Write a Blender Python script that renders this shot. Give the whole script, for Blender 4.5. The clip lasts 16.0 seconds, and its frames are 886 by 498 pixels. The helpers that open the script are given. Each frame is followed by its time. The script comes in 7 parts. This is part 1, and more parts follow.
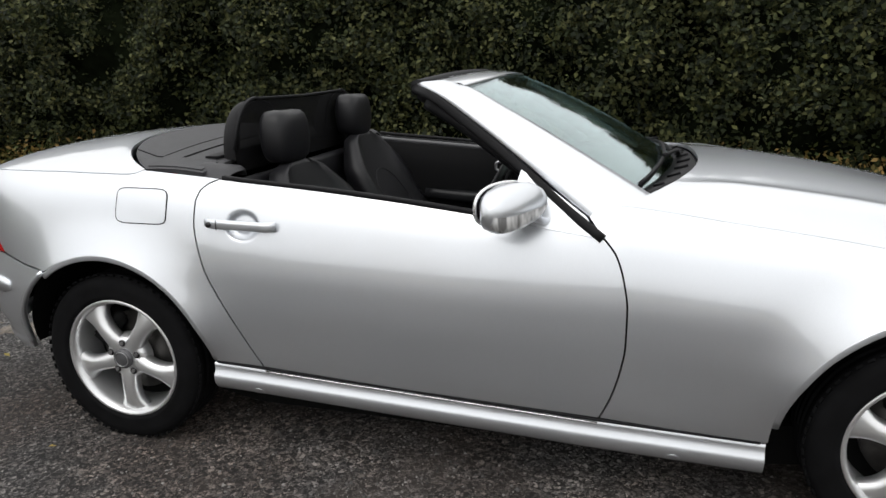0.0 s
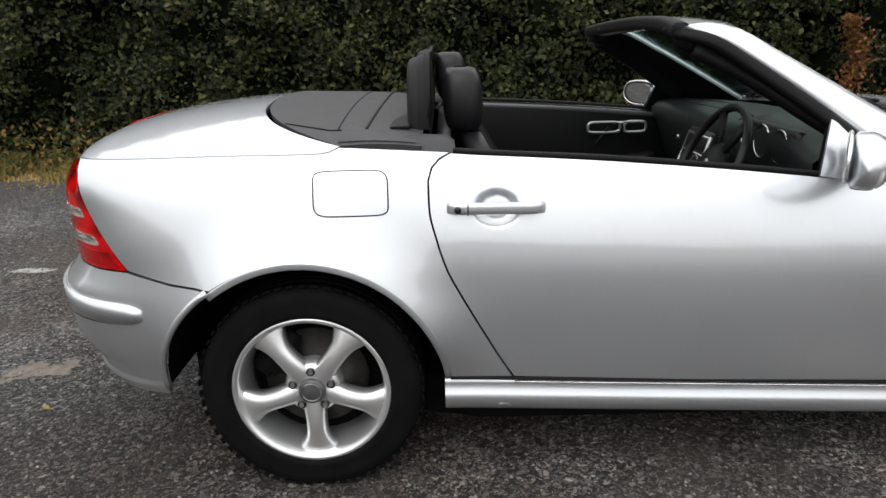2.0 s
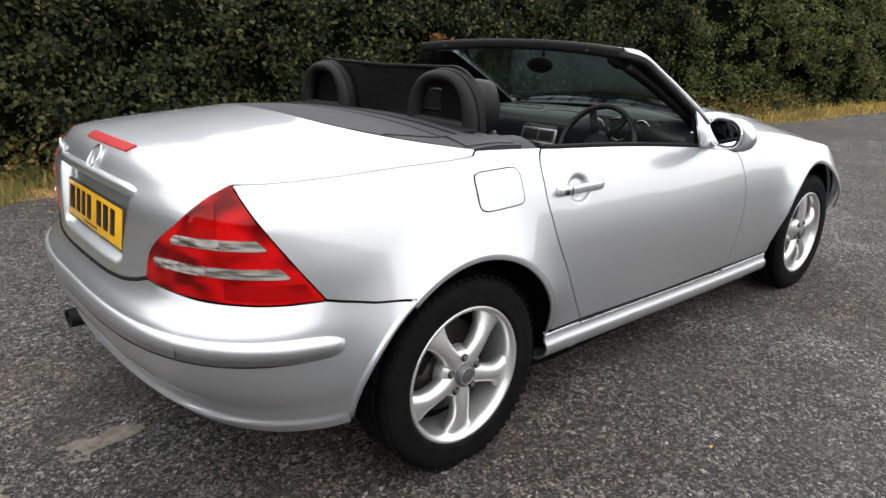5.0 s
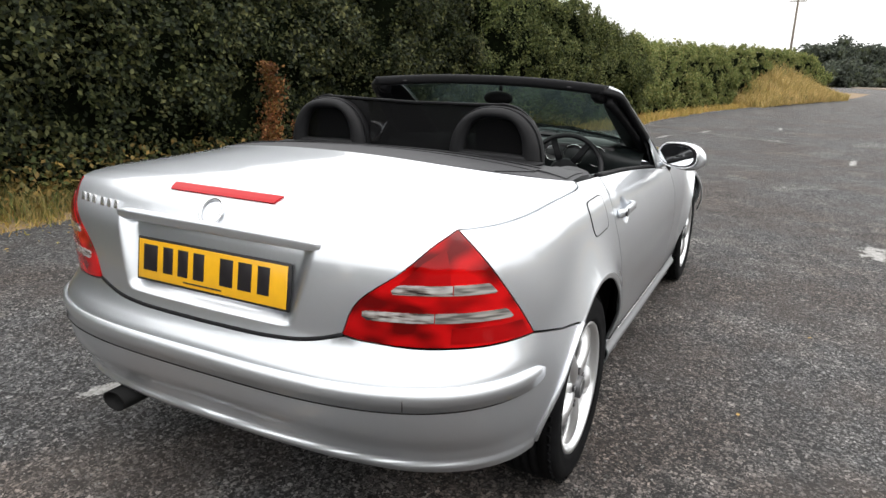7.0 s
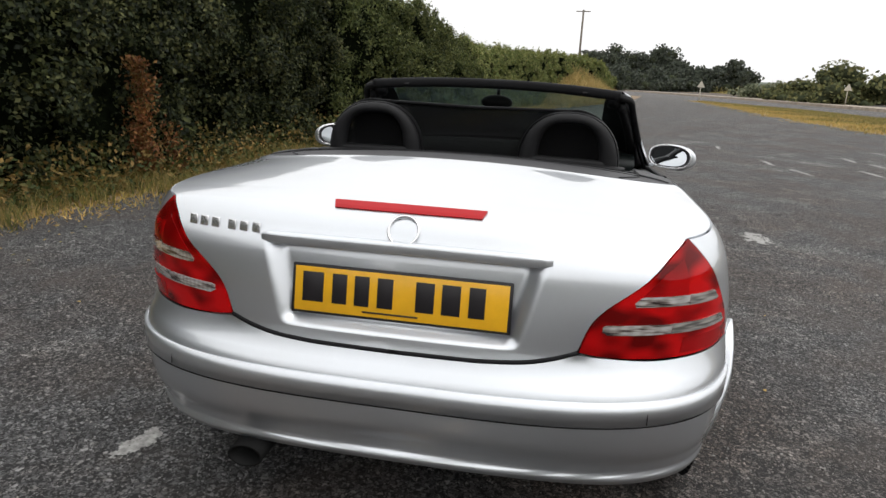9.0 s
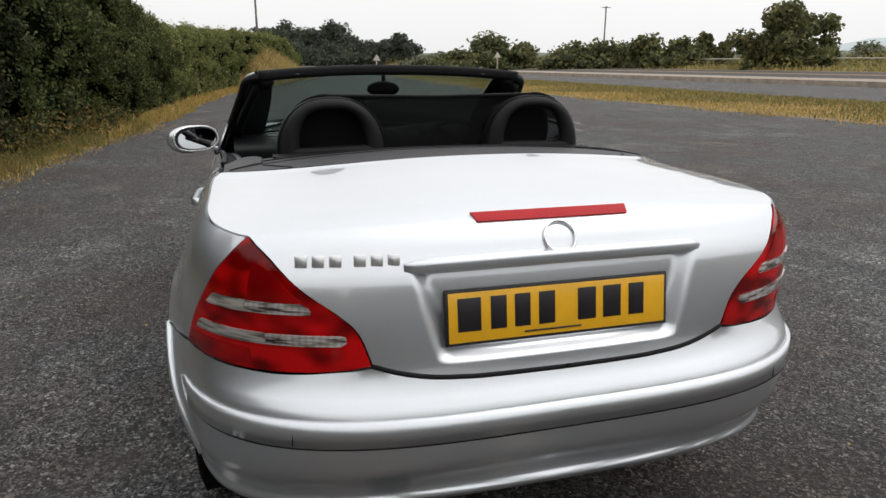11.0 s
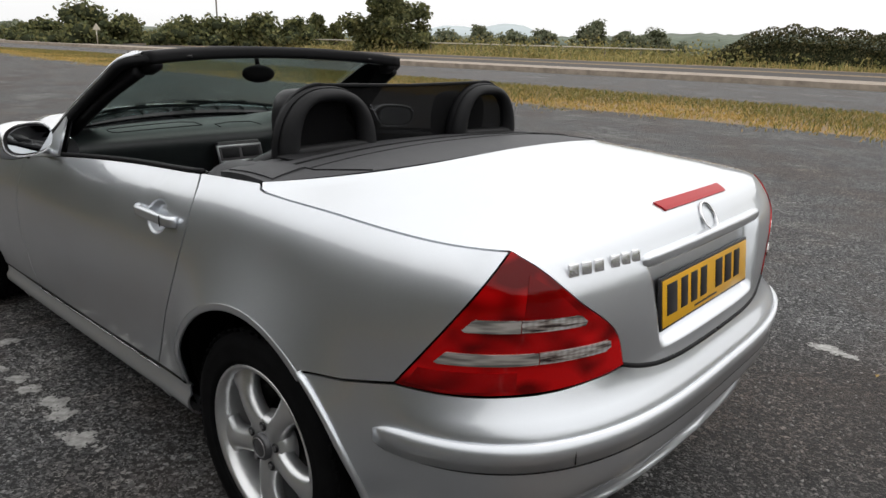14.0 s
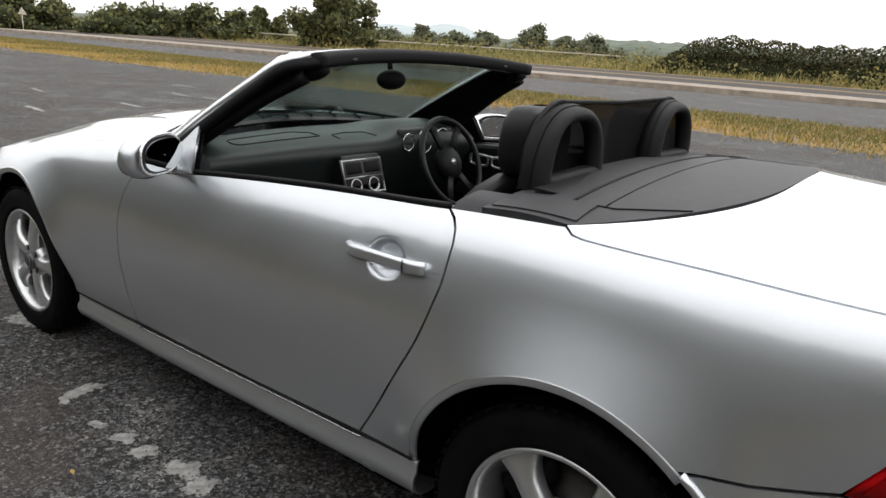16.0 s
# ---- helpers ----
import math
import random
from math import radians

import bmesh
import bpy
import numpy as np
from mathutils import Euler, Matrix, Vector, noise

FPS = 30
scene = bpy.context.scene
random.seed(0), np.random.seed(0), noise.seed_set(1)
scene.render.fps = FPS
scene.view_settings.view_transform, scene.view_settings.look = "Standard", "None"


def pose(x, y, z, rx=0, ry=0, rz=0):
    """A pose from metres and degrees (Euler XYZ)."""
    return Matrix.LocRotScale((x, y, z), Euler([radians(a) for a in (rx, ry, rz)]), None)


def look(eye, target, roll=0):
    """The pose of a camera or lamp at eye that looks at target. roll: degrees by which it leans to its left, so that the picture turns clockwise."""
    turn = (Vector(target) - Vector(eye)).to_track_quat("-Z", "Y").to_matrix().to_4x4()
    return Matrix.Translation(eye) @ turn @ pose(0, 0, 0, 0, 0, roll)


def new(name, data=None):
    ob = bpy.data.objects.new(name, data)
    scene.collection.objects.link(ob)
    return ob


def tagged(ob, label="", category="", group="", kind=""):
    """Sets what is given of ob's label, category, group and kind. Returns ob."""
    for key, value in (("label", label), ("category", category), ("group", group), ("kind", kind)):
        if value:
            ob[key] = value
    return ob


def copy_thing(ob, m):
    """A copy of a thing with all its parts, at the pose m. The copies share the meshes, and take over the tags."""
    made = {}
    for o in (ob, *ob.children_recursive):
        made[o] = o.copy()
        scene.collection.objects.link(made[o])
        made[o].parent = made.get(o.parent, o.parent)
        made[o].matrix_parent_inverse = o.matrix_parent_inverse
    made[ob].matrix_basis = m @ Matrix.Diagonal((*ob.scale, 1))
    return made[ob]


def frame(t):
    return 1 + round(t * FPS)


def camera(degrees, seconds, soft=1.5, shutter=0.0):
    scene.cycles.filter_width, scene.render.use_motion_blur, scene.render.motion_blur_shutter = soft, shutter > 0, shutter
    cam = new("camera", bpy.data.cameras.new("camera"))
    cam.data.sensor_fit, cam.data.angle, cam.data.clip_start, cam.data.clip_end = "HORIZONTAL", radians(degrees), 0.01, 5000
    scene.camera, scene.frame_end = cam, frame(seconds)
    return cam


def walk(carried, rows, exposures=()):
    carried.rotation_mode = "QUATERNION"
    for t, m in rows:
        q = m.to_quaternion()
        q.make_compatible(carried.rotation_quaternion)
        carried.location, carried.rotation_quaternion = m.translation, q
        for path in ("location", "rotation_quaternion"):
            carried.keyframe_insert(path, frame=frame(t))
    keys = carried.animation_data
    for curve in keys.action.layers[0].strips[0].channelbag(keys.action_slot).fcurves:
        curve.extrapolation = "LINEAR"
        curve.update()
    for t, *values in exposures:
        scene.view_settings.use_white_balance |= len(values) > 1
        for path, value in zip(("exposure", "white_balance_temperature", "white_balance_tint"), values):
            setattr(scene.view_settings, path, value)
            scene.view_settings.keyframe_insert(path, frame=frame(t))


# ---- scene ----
cam = camera(67.0, 16.0)
PATH = [
    (0, (1.594, -2.568, 1.259), (1.093, -0.707, 0.724), -0.5),
    (0.5, (1.271, -2.523, 1.246), (0.804, -0.647, 0.732), -2.7),
    (1, (0.98, -2.503, 1.216), (0.631, -0.617, 0.652), -0.0),
    (1.5, (0.67, -2.486, 1.224), (0.486, -0.584, 0.634), -0.4),
    (2, (0.362, -2.409, 1.203), (0.346, -0.507, 0.586), -1.5),
    (2.5, (0.039, -2.38, 1.218), (0.214, -0.478, 0.626), -0.1),
    (3, (-0.264, -2.391, 1.228), (0.143, -0.545, 0.573), -0.6),
    (3.5, (-0.534, -2.324, 1.214), (0.032, -0.492, 0.646), -0.2),
    (4, (-0.781, -2.261, 1.216), (0.011, -0.509, 0.667), 2.9),
    (4.5, (-1.029, -2.197, 1.224), (0.078, -0.637, 0.639), -0.4),
    (4.7, (-1.112, -2.157, 1.231), (0.067, -0.657, 0.63), 0.3),
    (6.8, (-1.924, -1.370, 1.273), (-0.227, -0.454, 0.743), -0.3),
    (7, (-1.960, -1.284, 1.276), (-0.233, -0.426, 0.746), 1.6),
    (7.5, (-2.076, -1.069, 1.263), (-0.246, -0.438, 0.761), 0.1),
    (8, (-2.161, -0.860, 1.271), (-0.293, -0.474, 0.669), 1.8),
    (8.5, (-2.172, -0.601, 1.259), (-0.270, -0.272, 0.738), 1.5),
    (9, (-2.194, -0.352, 1.259), (-0.290, -0.020, 0.747), 2.8),
    (9.2, (-2.208, -0.249, 1.255), (-0.293, -0.012, 0.726), 1.7),
    (11.3, (-1.959, 0.757, 1.27), (-0.146, 0.123, 0.712), 1.4),
    (11.5, (-1.937, 0.835, 1.271), (-0.151, 0.138, 0.701), 1.9),
    (12, (-1.817, 1.032, 1.25), (-0.082, 0.221, 0.674), 1.2),
    (12.5, (-1.716, 1.211, 1.254), (-0.108, 0.172, 0.677), 4.1),
    (13, (-1.648, 1.428, 1.266), (-0.212, 0.176, 0.656), 1.9),
    (13.5, (-1.511, 1.554, 1.261), (-0.13, 0.241, 0.652), 2.7),
    (14, (-1.298, 1.609, 1.269), (-0.023, 0.183, 0.686), 2.4),
    (14.5, (-1.113, 1.692, 1.246), (0.144, 0.27, 0.617), 3.6),
    (15, (-0.891, 1.78, 1.262), (0.239, 0.26, 0.62), 2.4),
    (15.5, (-0.68, 1.851, 1.246), (0.476, 0.331, 0.651), 4.0),
    (16, (-0.472, 1.891, 1.25), (0.662, 0.348, 0.675), 4.4),
]
walk(cam, [(t, look(eye, target, roll)) for t, eye, target, roll in PATH],
     [(0.0, -0.10), (1.5, 0.04), (3.5, 0.26), (4.5, 0.34), (7.0, 0.46), (8.0, 0.28), (9.0, -0.11), (11.5, -0.30), (13.0, -0.31), (14.5, -0.08), (16.0, 0.05)])
# overcast daylight: a white sky, brighter over the open road, and a broad soft sun behind the cloud
world = bpy.data.worlds.new("overcast_sky")
scene.world = world
world.use_nodes = True
wn, wl = world.node_tree.nodes, world.node_tree.links
wn.clear()
sky = wn.new("ShaderNodeTexSky")
sky.sky_type, sky.sun_disc = "NISHITA", False
sky.sun_elevation, sky.sun_rotation = radians(52), radians(200)
sky.air_density, sky.dust_density, sky.ozone_density = 1.0, 4.0, 1.0
grey = wn.new("ShaderNodeHueSaturation")
grey.inputs["Saturation"].default_value = 0.10
cloud_co = wn.new("ShaderNodeTexCoord")
cloud = wn.new("ShaderNodeTexNoise")
cloud.inputs["Scale"].default_value, cloud.inputs["Detail"].default_value = 2.2, 5.0
ramp = wn.new("ShaderNodeMapRange")
ramp.inputs["To Min"].default_value, ramp.inputs["To Max"].default_value = 0.90, 1.10
sep = wn.new("ShaderNodeSeparateXYZ")
vault = wn.new("ShaderNodeMapRange")  # cloud cover grows brighter towards the zenith
for k_, v_ in (("From Min", 0.0), ("From Max", 1.0), ("To Min", 11.0), ("To Max", 16.0)):
    vault.inputs[k_].default_value = v_
cover = wn.new("ShaderNodeMixRGB")
cover.inputs[0].default_value = 0.82
mixc = wn.new("ShaderNodeMixRGB")
mixc.blend_type, mixc.inputs[0].default_value = "MULTIPLY", 1.0
back = wn.new("ShaderNodeBackground")
back.inputs["Strength"].default_value = 0.12
wout = wn.new("ShaderNodeOutputWorld")
wl.new(sky.outputs[0], grey.inputs["Color"])
wl.new(cloud_co.outputs["Generated"], cloud.inputs["Vector"])
wl.new(cloud.outputs[0], ramp.inputs[0])
wl.new(cloud_co.outputs["Generated"], sep.inputs[0])
wl.new(sep.outputs["Z"], vault.inputs[0])
wl.new(grey.outputs[0], cover.inputs[1])
wl.new(vault.outputs[0], cover.inputs[2])
wl.new(cover.outputs[0], mixc.inputs[1])
wl.new(ramp.outputs[0], mixc.inputs[2])
wl.new(mixc.outputs[0], back.inputs["Color"])
wl.new(back.outputs[0], wout.inputs[0])
sun = new("sun", bpy.data.lights.new("sun", "SUN"))
sun.data.energy, sun.data.angle, sun.data.color = 0.7, radians(40), (1.0, 0.97, 0.93)
sun.matrix_world = look((-2.0, -6.0, 11.0), (0, 0, 0))


# ---- materials ----
def material(name):
    m = bpy.data.materials.new(name)
    m.use_nodes = True
    return m, m.node_tree.nodes, m.node_tree.links, m.node_tree.nodes["Principled BSDF"]


def setp(b, **kw):
    for k, v in kw.items():
        b.inputs[k.replace("_", " ")].default_value = v


def noise_node(n, l, scale, detail=4.0, co=None, rough=0.55):
    t = n.new("ShaderNodeTexNoise")
    t.inputs["Scale"].default_value, t.inputs["Detail"].default_value, t.inputs["Roughness"].default_value = scale, detail, rough
    if co is not None:
        l.new(co, t.inputs["Vector"])
    return t.outputs[0]


def obco(n):
    return n.new("ShaderNodeTexCoord").outputs["Object"]


def ramp_node(n, l, src, stops):
    r = n.new("ShaderNodeValToRGB")
    while len(r.color_ramp.elements) < len(stops):
        r.color_ramp.elements.new(0.5)
    for e, (p, c) in zip(r.color_ramp.elements, stops):
        e.position, e.color = p, (*c, 1) if len(c) == 3 else c
    l.new(src, r.inputs[0])
    return r.outputs[0]


def bump_node(n, l, src, strength, dist, normal=None):
    b = n.new("ShaderNodeBump")
    b.inputs["Strength"].default_value, b.inputs["Distance"].default_value = strength, dist
    l.new(src, b.inputs["Height"])
    if normal is not None:
        l.new(normal, b.inputs["Normal"])
    return b.outputs[0]


def mix_node(n, l, fac, a, b, kind="MIX"):
    m = n.new("ShaderNodeMixRGB")
    m.blend_type = kind
    for i, v in enumerate((fac, a, b)):
        if isinstance(v, (int, float)):
            m.inputs[i].default_value = v
        elif isinstance(v, tuple):
            m.inputs[i].default_value = (*v, 1)
        else:
            l.new(v, m.inputs[i])
    return m.outputs[0]


def simple(name, color, rough, metal=0.0, vary=0.15, scale=30.0, bump=0.0, bump_scale=300.0, dist=0.001, coat=0.0, spec=0.5):
    m, n, l, b = material(name)
    co = obco(n)
    lo = tuple(c * (1 - vary) for c in color)
    hi = tuple(min(1.0, c * (1 + vary)) for c in color)
    l.new(ramp_node(n, l, noise_node(n, l, scale, 5, co), [(0.3, lo), (0.7, hi)]), b.inputs["Base Color"])
    setp(b, Roughness=rough, Metallic=metal, Coat_Weight=coat, Coat_Roughness=0.05)
    b.inputs["Specular IOR Level"].default_value = spec
    if bump:
        l.new(bump_node(n, l, noise_node(n, l, bump_scale, 3, co), bump, dist), b.inputs["Normal"])
    return m


def paint_material():
    m, n, l, b = material("silver_paint")
    co = obco(n)
    flake = noise_node(n, l, 900, 2, co)
    dust = noise_node(n, l, 3.0, 6, co)
    c = ramp_node(n, l, flake, [(0.3, (0.635, 0.66, 0.695)), (0.7, (0.715, 0.742, 0.78))])
    c = mix_node(n, l, ramp_node(n, l, dust, [(0.45, (0, 0, 0)), (0.8, (0.18, 0.18, 0.18))]), c, (0.57, 0.56, 0.54))
    l.new(c, b.inputs["Base Color"])
    setp(b, Metallic=0.91, Roughness=0.39, Coat_Weight=1.0, Coat_Roughness=0.015, Coat_IOR=1.9)
    l.new(ramp_node(n, l, dust, [(0.3, (0.36,) * 3), (0.75, (0.42,) * 3)]), b.inputs["Roughness"])
    return m


PAINT = paint_material()
TRIM = simple("satin_black_trim", (0.006, 0.006, 0.007), 0.5, spec=0.16, bump=0.15, bump_scale=500)
SEAL = simple("rubber_seal", (0.007, 0.007, 0.008), 0.6, spec=0.18)
LINER = simple("black_underbody", (0.003, 0.003, 0.003), 0.95, spec=0.1)
DOORTRIM = simple("black_door_trim", (0.004, 0.004, 0.0045), 0.6, spec=0.08, bump=0.3, bump_scale=300)
VINYL = simple("grey_vinyl", (0.038, 0.038, 0.041), 0.55, spec=0.35, bump=0.35, bump_scale=700, dist=0.0006)
LEATHER = simple("black_leather", (0.009, 0.009, 0.0105), 0.42, spec=0.30, bump=0.3, bump_scale=260, dist=0.0008)
FOAM = simple("hoop_padding", (0.0105, 0.0105, 0.0115), 0.58, spec=0.20, bump=0.25, bump_scale=500, dist=0.0006)
DASH = simple("soft_dash_plastic", (0.012, 0.0155, 0.0157), 0.38, spec=0.45, bump=0.3, bump_scale=420, dist=0.0006)
CHROME = simple("chrome", (0.78, 0.78, 0.79), 0.12, 1.0, vary=0.03)
BRIGHT = simple("brushed_chrome", (0.80, 0.80, 0.81), 0.27, 0.85, vary=0.04)
SATIN = simple("satin_silver_trim", (0.52, 0.52, 0.53), 0.3, 0.9, vary=0.05)
ALLOY = simple("alloy_wheel_silver", (0.70, 0.705, 0.71), 0.30, 0.80, vary=0.06, scale=8, coat=0.4)
CAPRAIL = simple("grey_rail_trim", (0.075, 0.075, 0.08), 0.36, 0.2, vary=0.08)
DISC = simple("brake_disc_steel", (0.055, 0.052, 0.05), 0.5, 0.8, vary=0.3)
RUBBER = simple("tyre_rubber", (0.0045, 0.0045, 0.005), 0.8, spec=0.10, vary=0.4, scale=14, bump=0.3, bump_scale=180)
YELLOW = simple("plate_yellow", (0.80, 0.42, 0.012), 0.35, vary=0.05, coat=0.3)
INK = simple("plate_black", (0.012, 0.010, 0.012), 0.4)
STEEL = simple("exhaust_steel", (0.006, 0.006, 0.006), 0.6, 0.0, spec=0.14)
DIAL = simple("dial_face", (0.16, 0.16, 0.16), 0.5)
BADGE = simple("wheel_badge", (0.10, 0.10, 0.105), 0.35, 0.4)


def glass_material(name, tint, rough=0.0):
    m, n, l, b = material(name)
    n.remove(b)
    out = n["Material Output"]
    clear, gloss, mixs, face = (n.new("ShaderNodeBsdfTransparent"), n.new("ShaderNodeBsdfGlossy"),
                                n.new("ShaderNodeMixShader"), n.new("ShaderNodeLayerWeight"))
    power, lift = n.new("ShaderNodeMath"), n.new("ShaderNodeMath")
    power.operation, lift.operation = "POWER", "MULTIPLY_ADD"
    power.inputs[1].default_value, lift.inputs[1].default_value, lift.inputs[2].default_value = 2.4, 0.84, 0.04
    clear.inputs[0].default_value = (*tint, 1)
    gloss.inputs["Roughness"].default_value = rough
    gloss.inputs["Color"].default_value = (0.86, 0.96, 0.99, 1)
    face.inputs[0].default_value = 0.5
    l.new(face.outputs["Facing"], power.inputs[0])
    l.new(power.outputs[0], lift.inputs[0])
    l.new(lift.outputs[0], mixs.inputs[0])
    l.new(clear.outputs[0], mixs.inputs[1])
    l.new(gloss.outputs[0], mixs.inputs[2])
    l.new(mixs.outputs[0], out.inputs[0])
    return m


GLASS = glass_material("windscreen_glass", (0.76, 0.83, 0.80))
MIRROR = simple("mirror_glass", (0.75, 0.77, 0.78), 0.02, 1.0, vary=0.01)


def lens_material(name, color, rough, low, stretch, grain, coat=0.0, spec=0.5):
    """Moulded lamp plastic: fine prisms and unequal depth of colour behind a glossy face."""
    m, n, l, b = material(name)
    co = obco(n)
    mp = n.new("ShaderNodeMapping")
    mp.inputs["Scale"].default_value = stretch
    l.new(co, mp.inputs["Vector"])
    big = noise_node(n, l, grain, 1, mp.outputs[0])
    w = n.new("ShaderNodeTexWave")
    w.inputs["Scale"].default_value, w.inputs["Distortion"].default_value = 60, 1.0
    w.bands_direction = "Z"
    l.new(co, w.inputs["Vector"])
    l.new(ramp_node(n, l, big, [(0.38, tuple(c * low for c in color)), (0.60, color)]), b.inputs["Base Color"])
    l.new(bump_node(n, l, w.outputs[0], 0.03, 0.001), b.inputs["Normal"])
    setp(b, Roughness=rough, Coat_Weight=coat, Coat_Roughness=0.02)
    b.inputs["Specular IOR Level"].default_value = spec
    return m


RED = lens_material("red_lamp_lens", (0.52, 0.004, 0.005), 0.05, 0.22, (1, 1, 1.6), 9, coat=0.15, spec=0.18)
DEEPRED = lens_material("deep_red_lamp_cell", (0.37, 0.003, 0.004), 0.06, 0.40, (1, 1, 1.6), 7, coat=0.15, spec=0.18)
RED2 = lens_material("brake_light_red", (0.40, 0.012, 0.016), 0.35, 0.7, (1, 1, 1), 8, spec=0.2)


def ribbed_lens():
    """Clear lamp plastic over a bright reflector: long glints and dark hollows painted into the colour behind fine
    flutes.
    """
    m, n, l, b = material("clear_lamp_lens")
    co = obco(n)
    w = n.new("ShaderNodeTexWave")
    w.bands_direction = "DIAGONAL"
    w.inputs["Scale"].default_value, w.inputs["Distortion"].default_value = 34, 0.6
    mp, long_ = n.new("ShaderNodeMapping"), n.new("ShaderNodeMapping")
    mp.inputs["Scale"].default_value, long_.inputs["Scale"].default_value = (1, 1, 0.05), (1, 1, 9)
    for t in (mp, long_):
        l.new(co, t.inputs["Vector"])
    l.new(mp.outputs[0], w.inputs["Vector"])
    flute = ramp_node(n, l, w.outputs[0], [(0.1, (0.68, 0.65, 0.63)), (0.8, (0.86, 0.83, 0.81))])
    hollow = ramp_node(n, l, noise_node(n, l, 14, 2, long_.outputs[0]), [(0.36, (0.10, 0.07, 0.07)), (0.45, (0.55, 0.50, 0.47)), (0.56, (1, 1, 1))])
    l.new(mix_node(n, l, 1.0, flute, hollow, "MULTIPLY"), b.inputs["Base Color"])
    l.new(bump_node(n, l, w.outputs[0], 0.15, 0.001), b.inputs["Normal"])
    setp(b, Roughness=0.14, Metallic=0.55, Coat_Weight=0.8, Coat_Roughness=0.02)
    return m


CLEAR = ribbed_lens()
GREYLENS = lens_material("grey_lamp_lens", (0.66, 0.62, 0.58), 0.10, 0.30, (1, 1, 8), 12, coat=0.8)
GREYLENS.node_tree.nodes["Principled BSDF"].inputs["Metallic"].default_value = 0.5
BLINK = lens_material("clear_indicator_lens", (0.80, 0.80, 0.80), 0.10, 0.28, (9.0, 2.0, 1.0), 9)
HEADGLASS = lens_material("headlamp_lens", (0.55, 0.57, 0.58), 0.1, 0.6, (1, 1, 1), 12)


def mesh_cloth():
    m, n, l, b = material("deflector_mesh")
    setp(b, Roughness=0.8)
    b.inputs["Specular IOR Level"].default_value = 0.1
    b.inputs["Base Color"].default_value = (0.006, 0.006, 0.0065, 1)
    clear, mixs = n.new("ShaderNodeBsdfTransparent"), n.new("ShaderNodeMixShader")
    clear.inputs[0].default_value = (1, 1, 1, 1)
    mixs.inputs[0].default_value = 0.79
    out = n["Material Output"]
    l.new(clear.outputs[0], mixs.inputs[1])
    l.new(b.outputs[0], mixs.inputs[2])
    l.new(mixs.outputs[0], out.inputs[0])
    return m


NET = mesh_cloth()


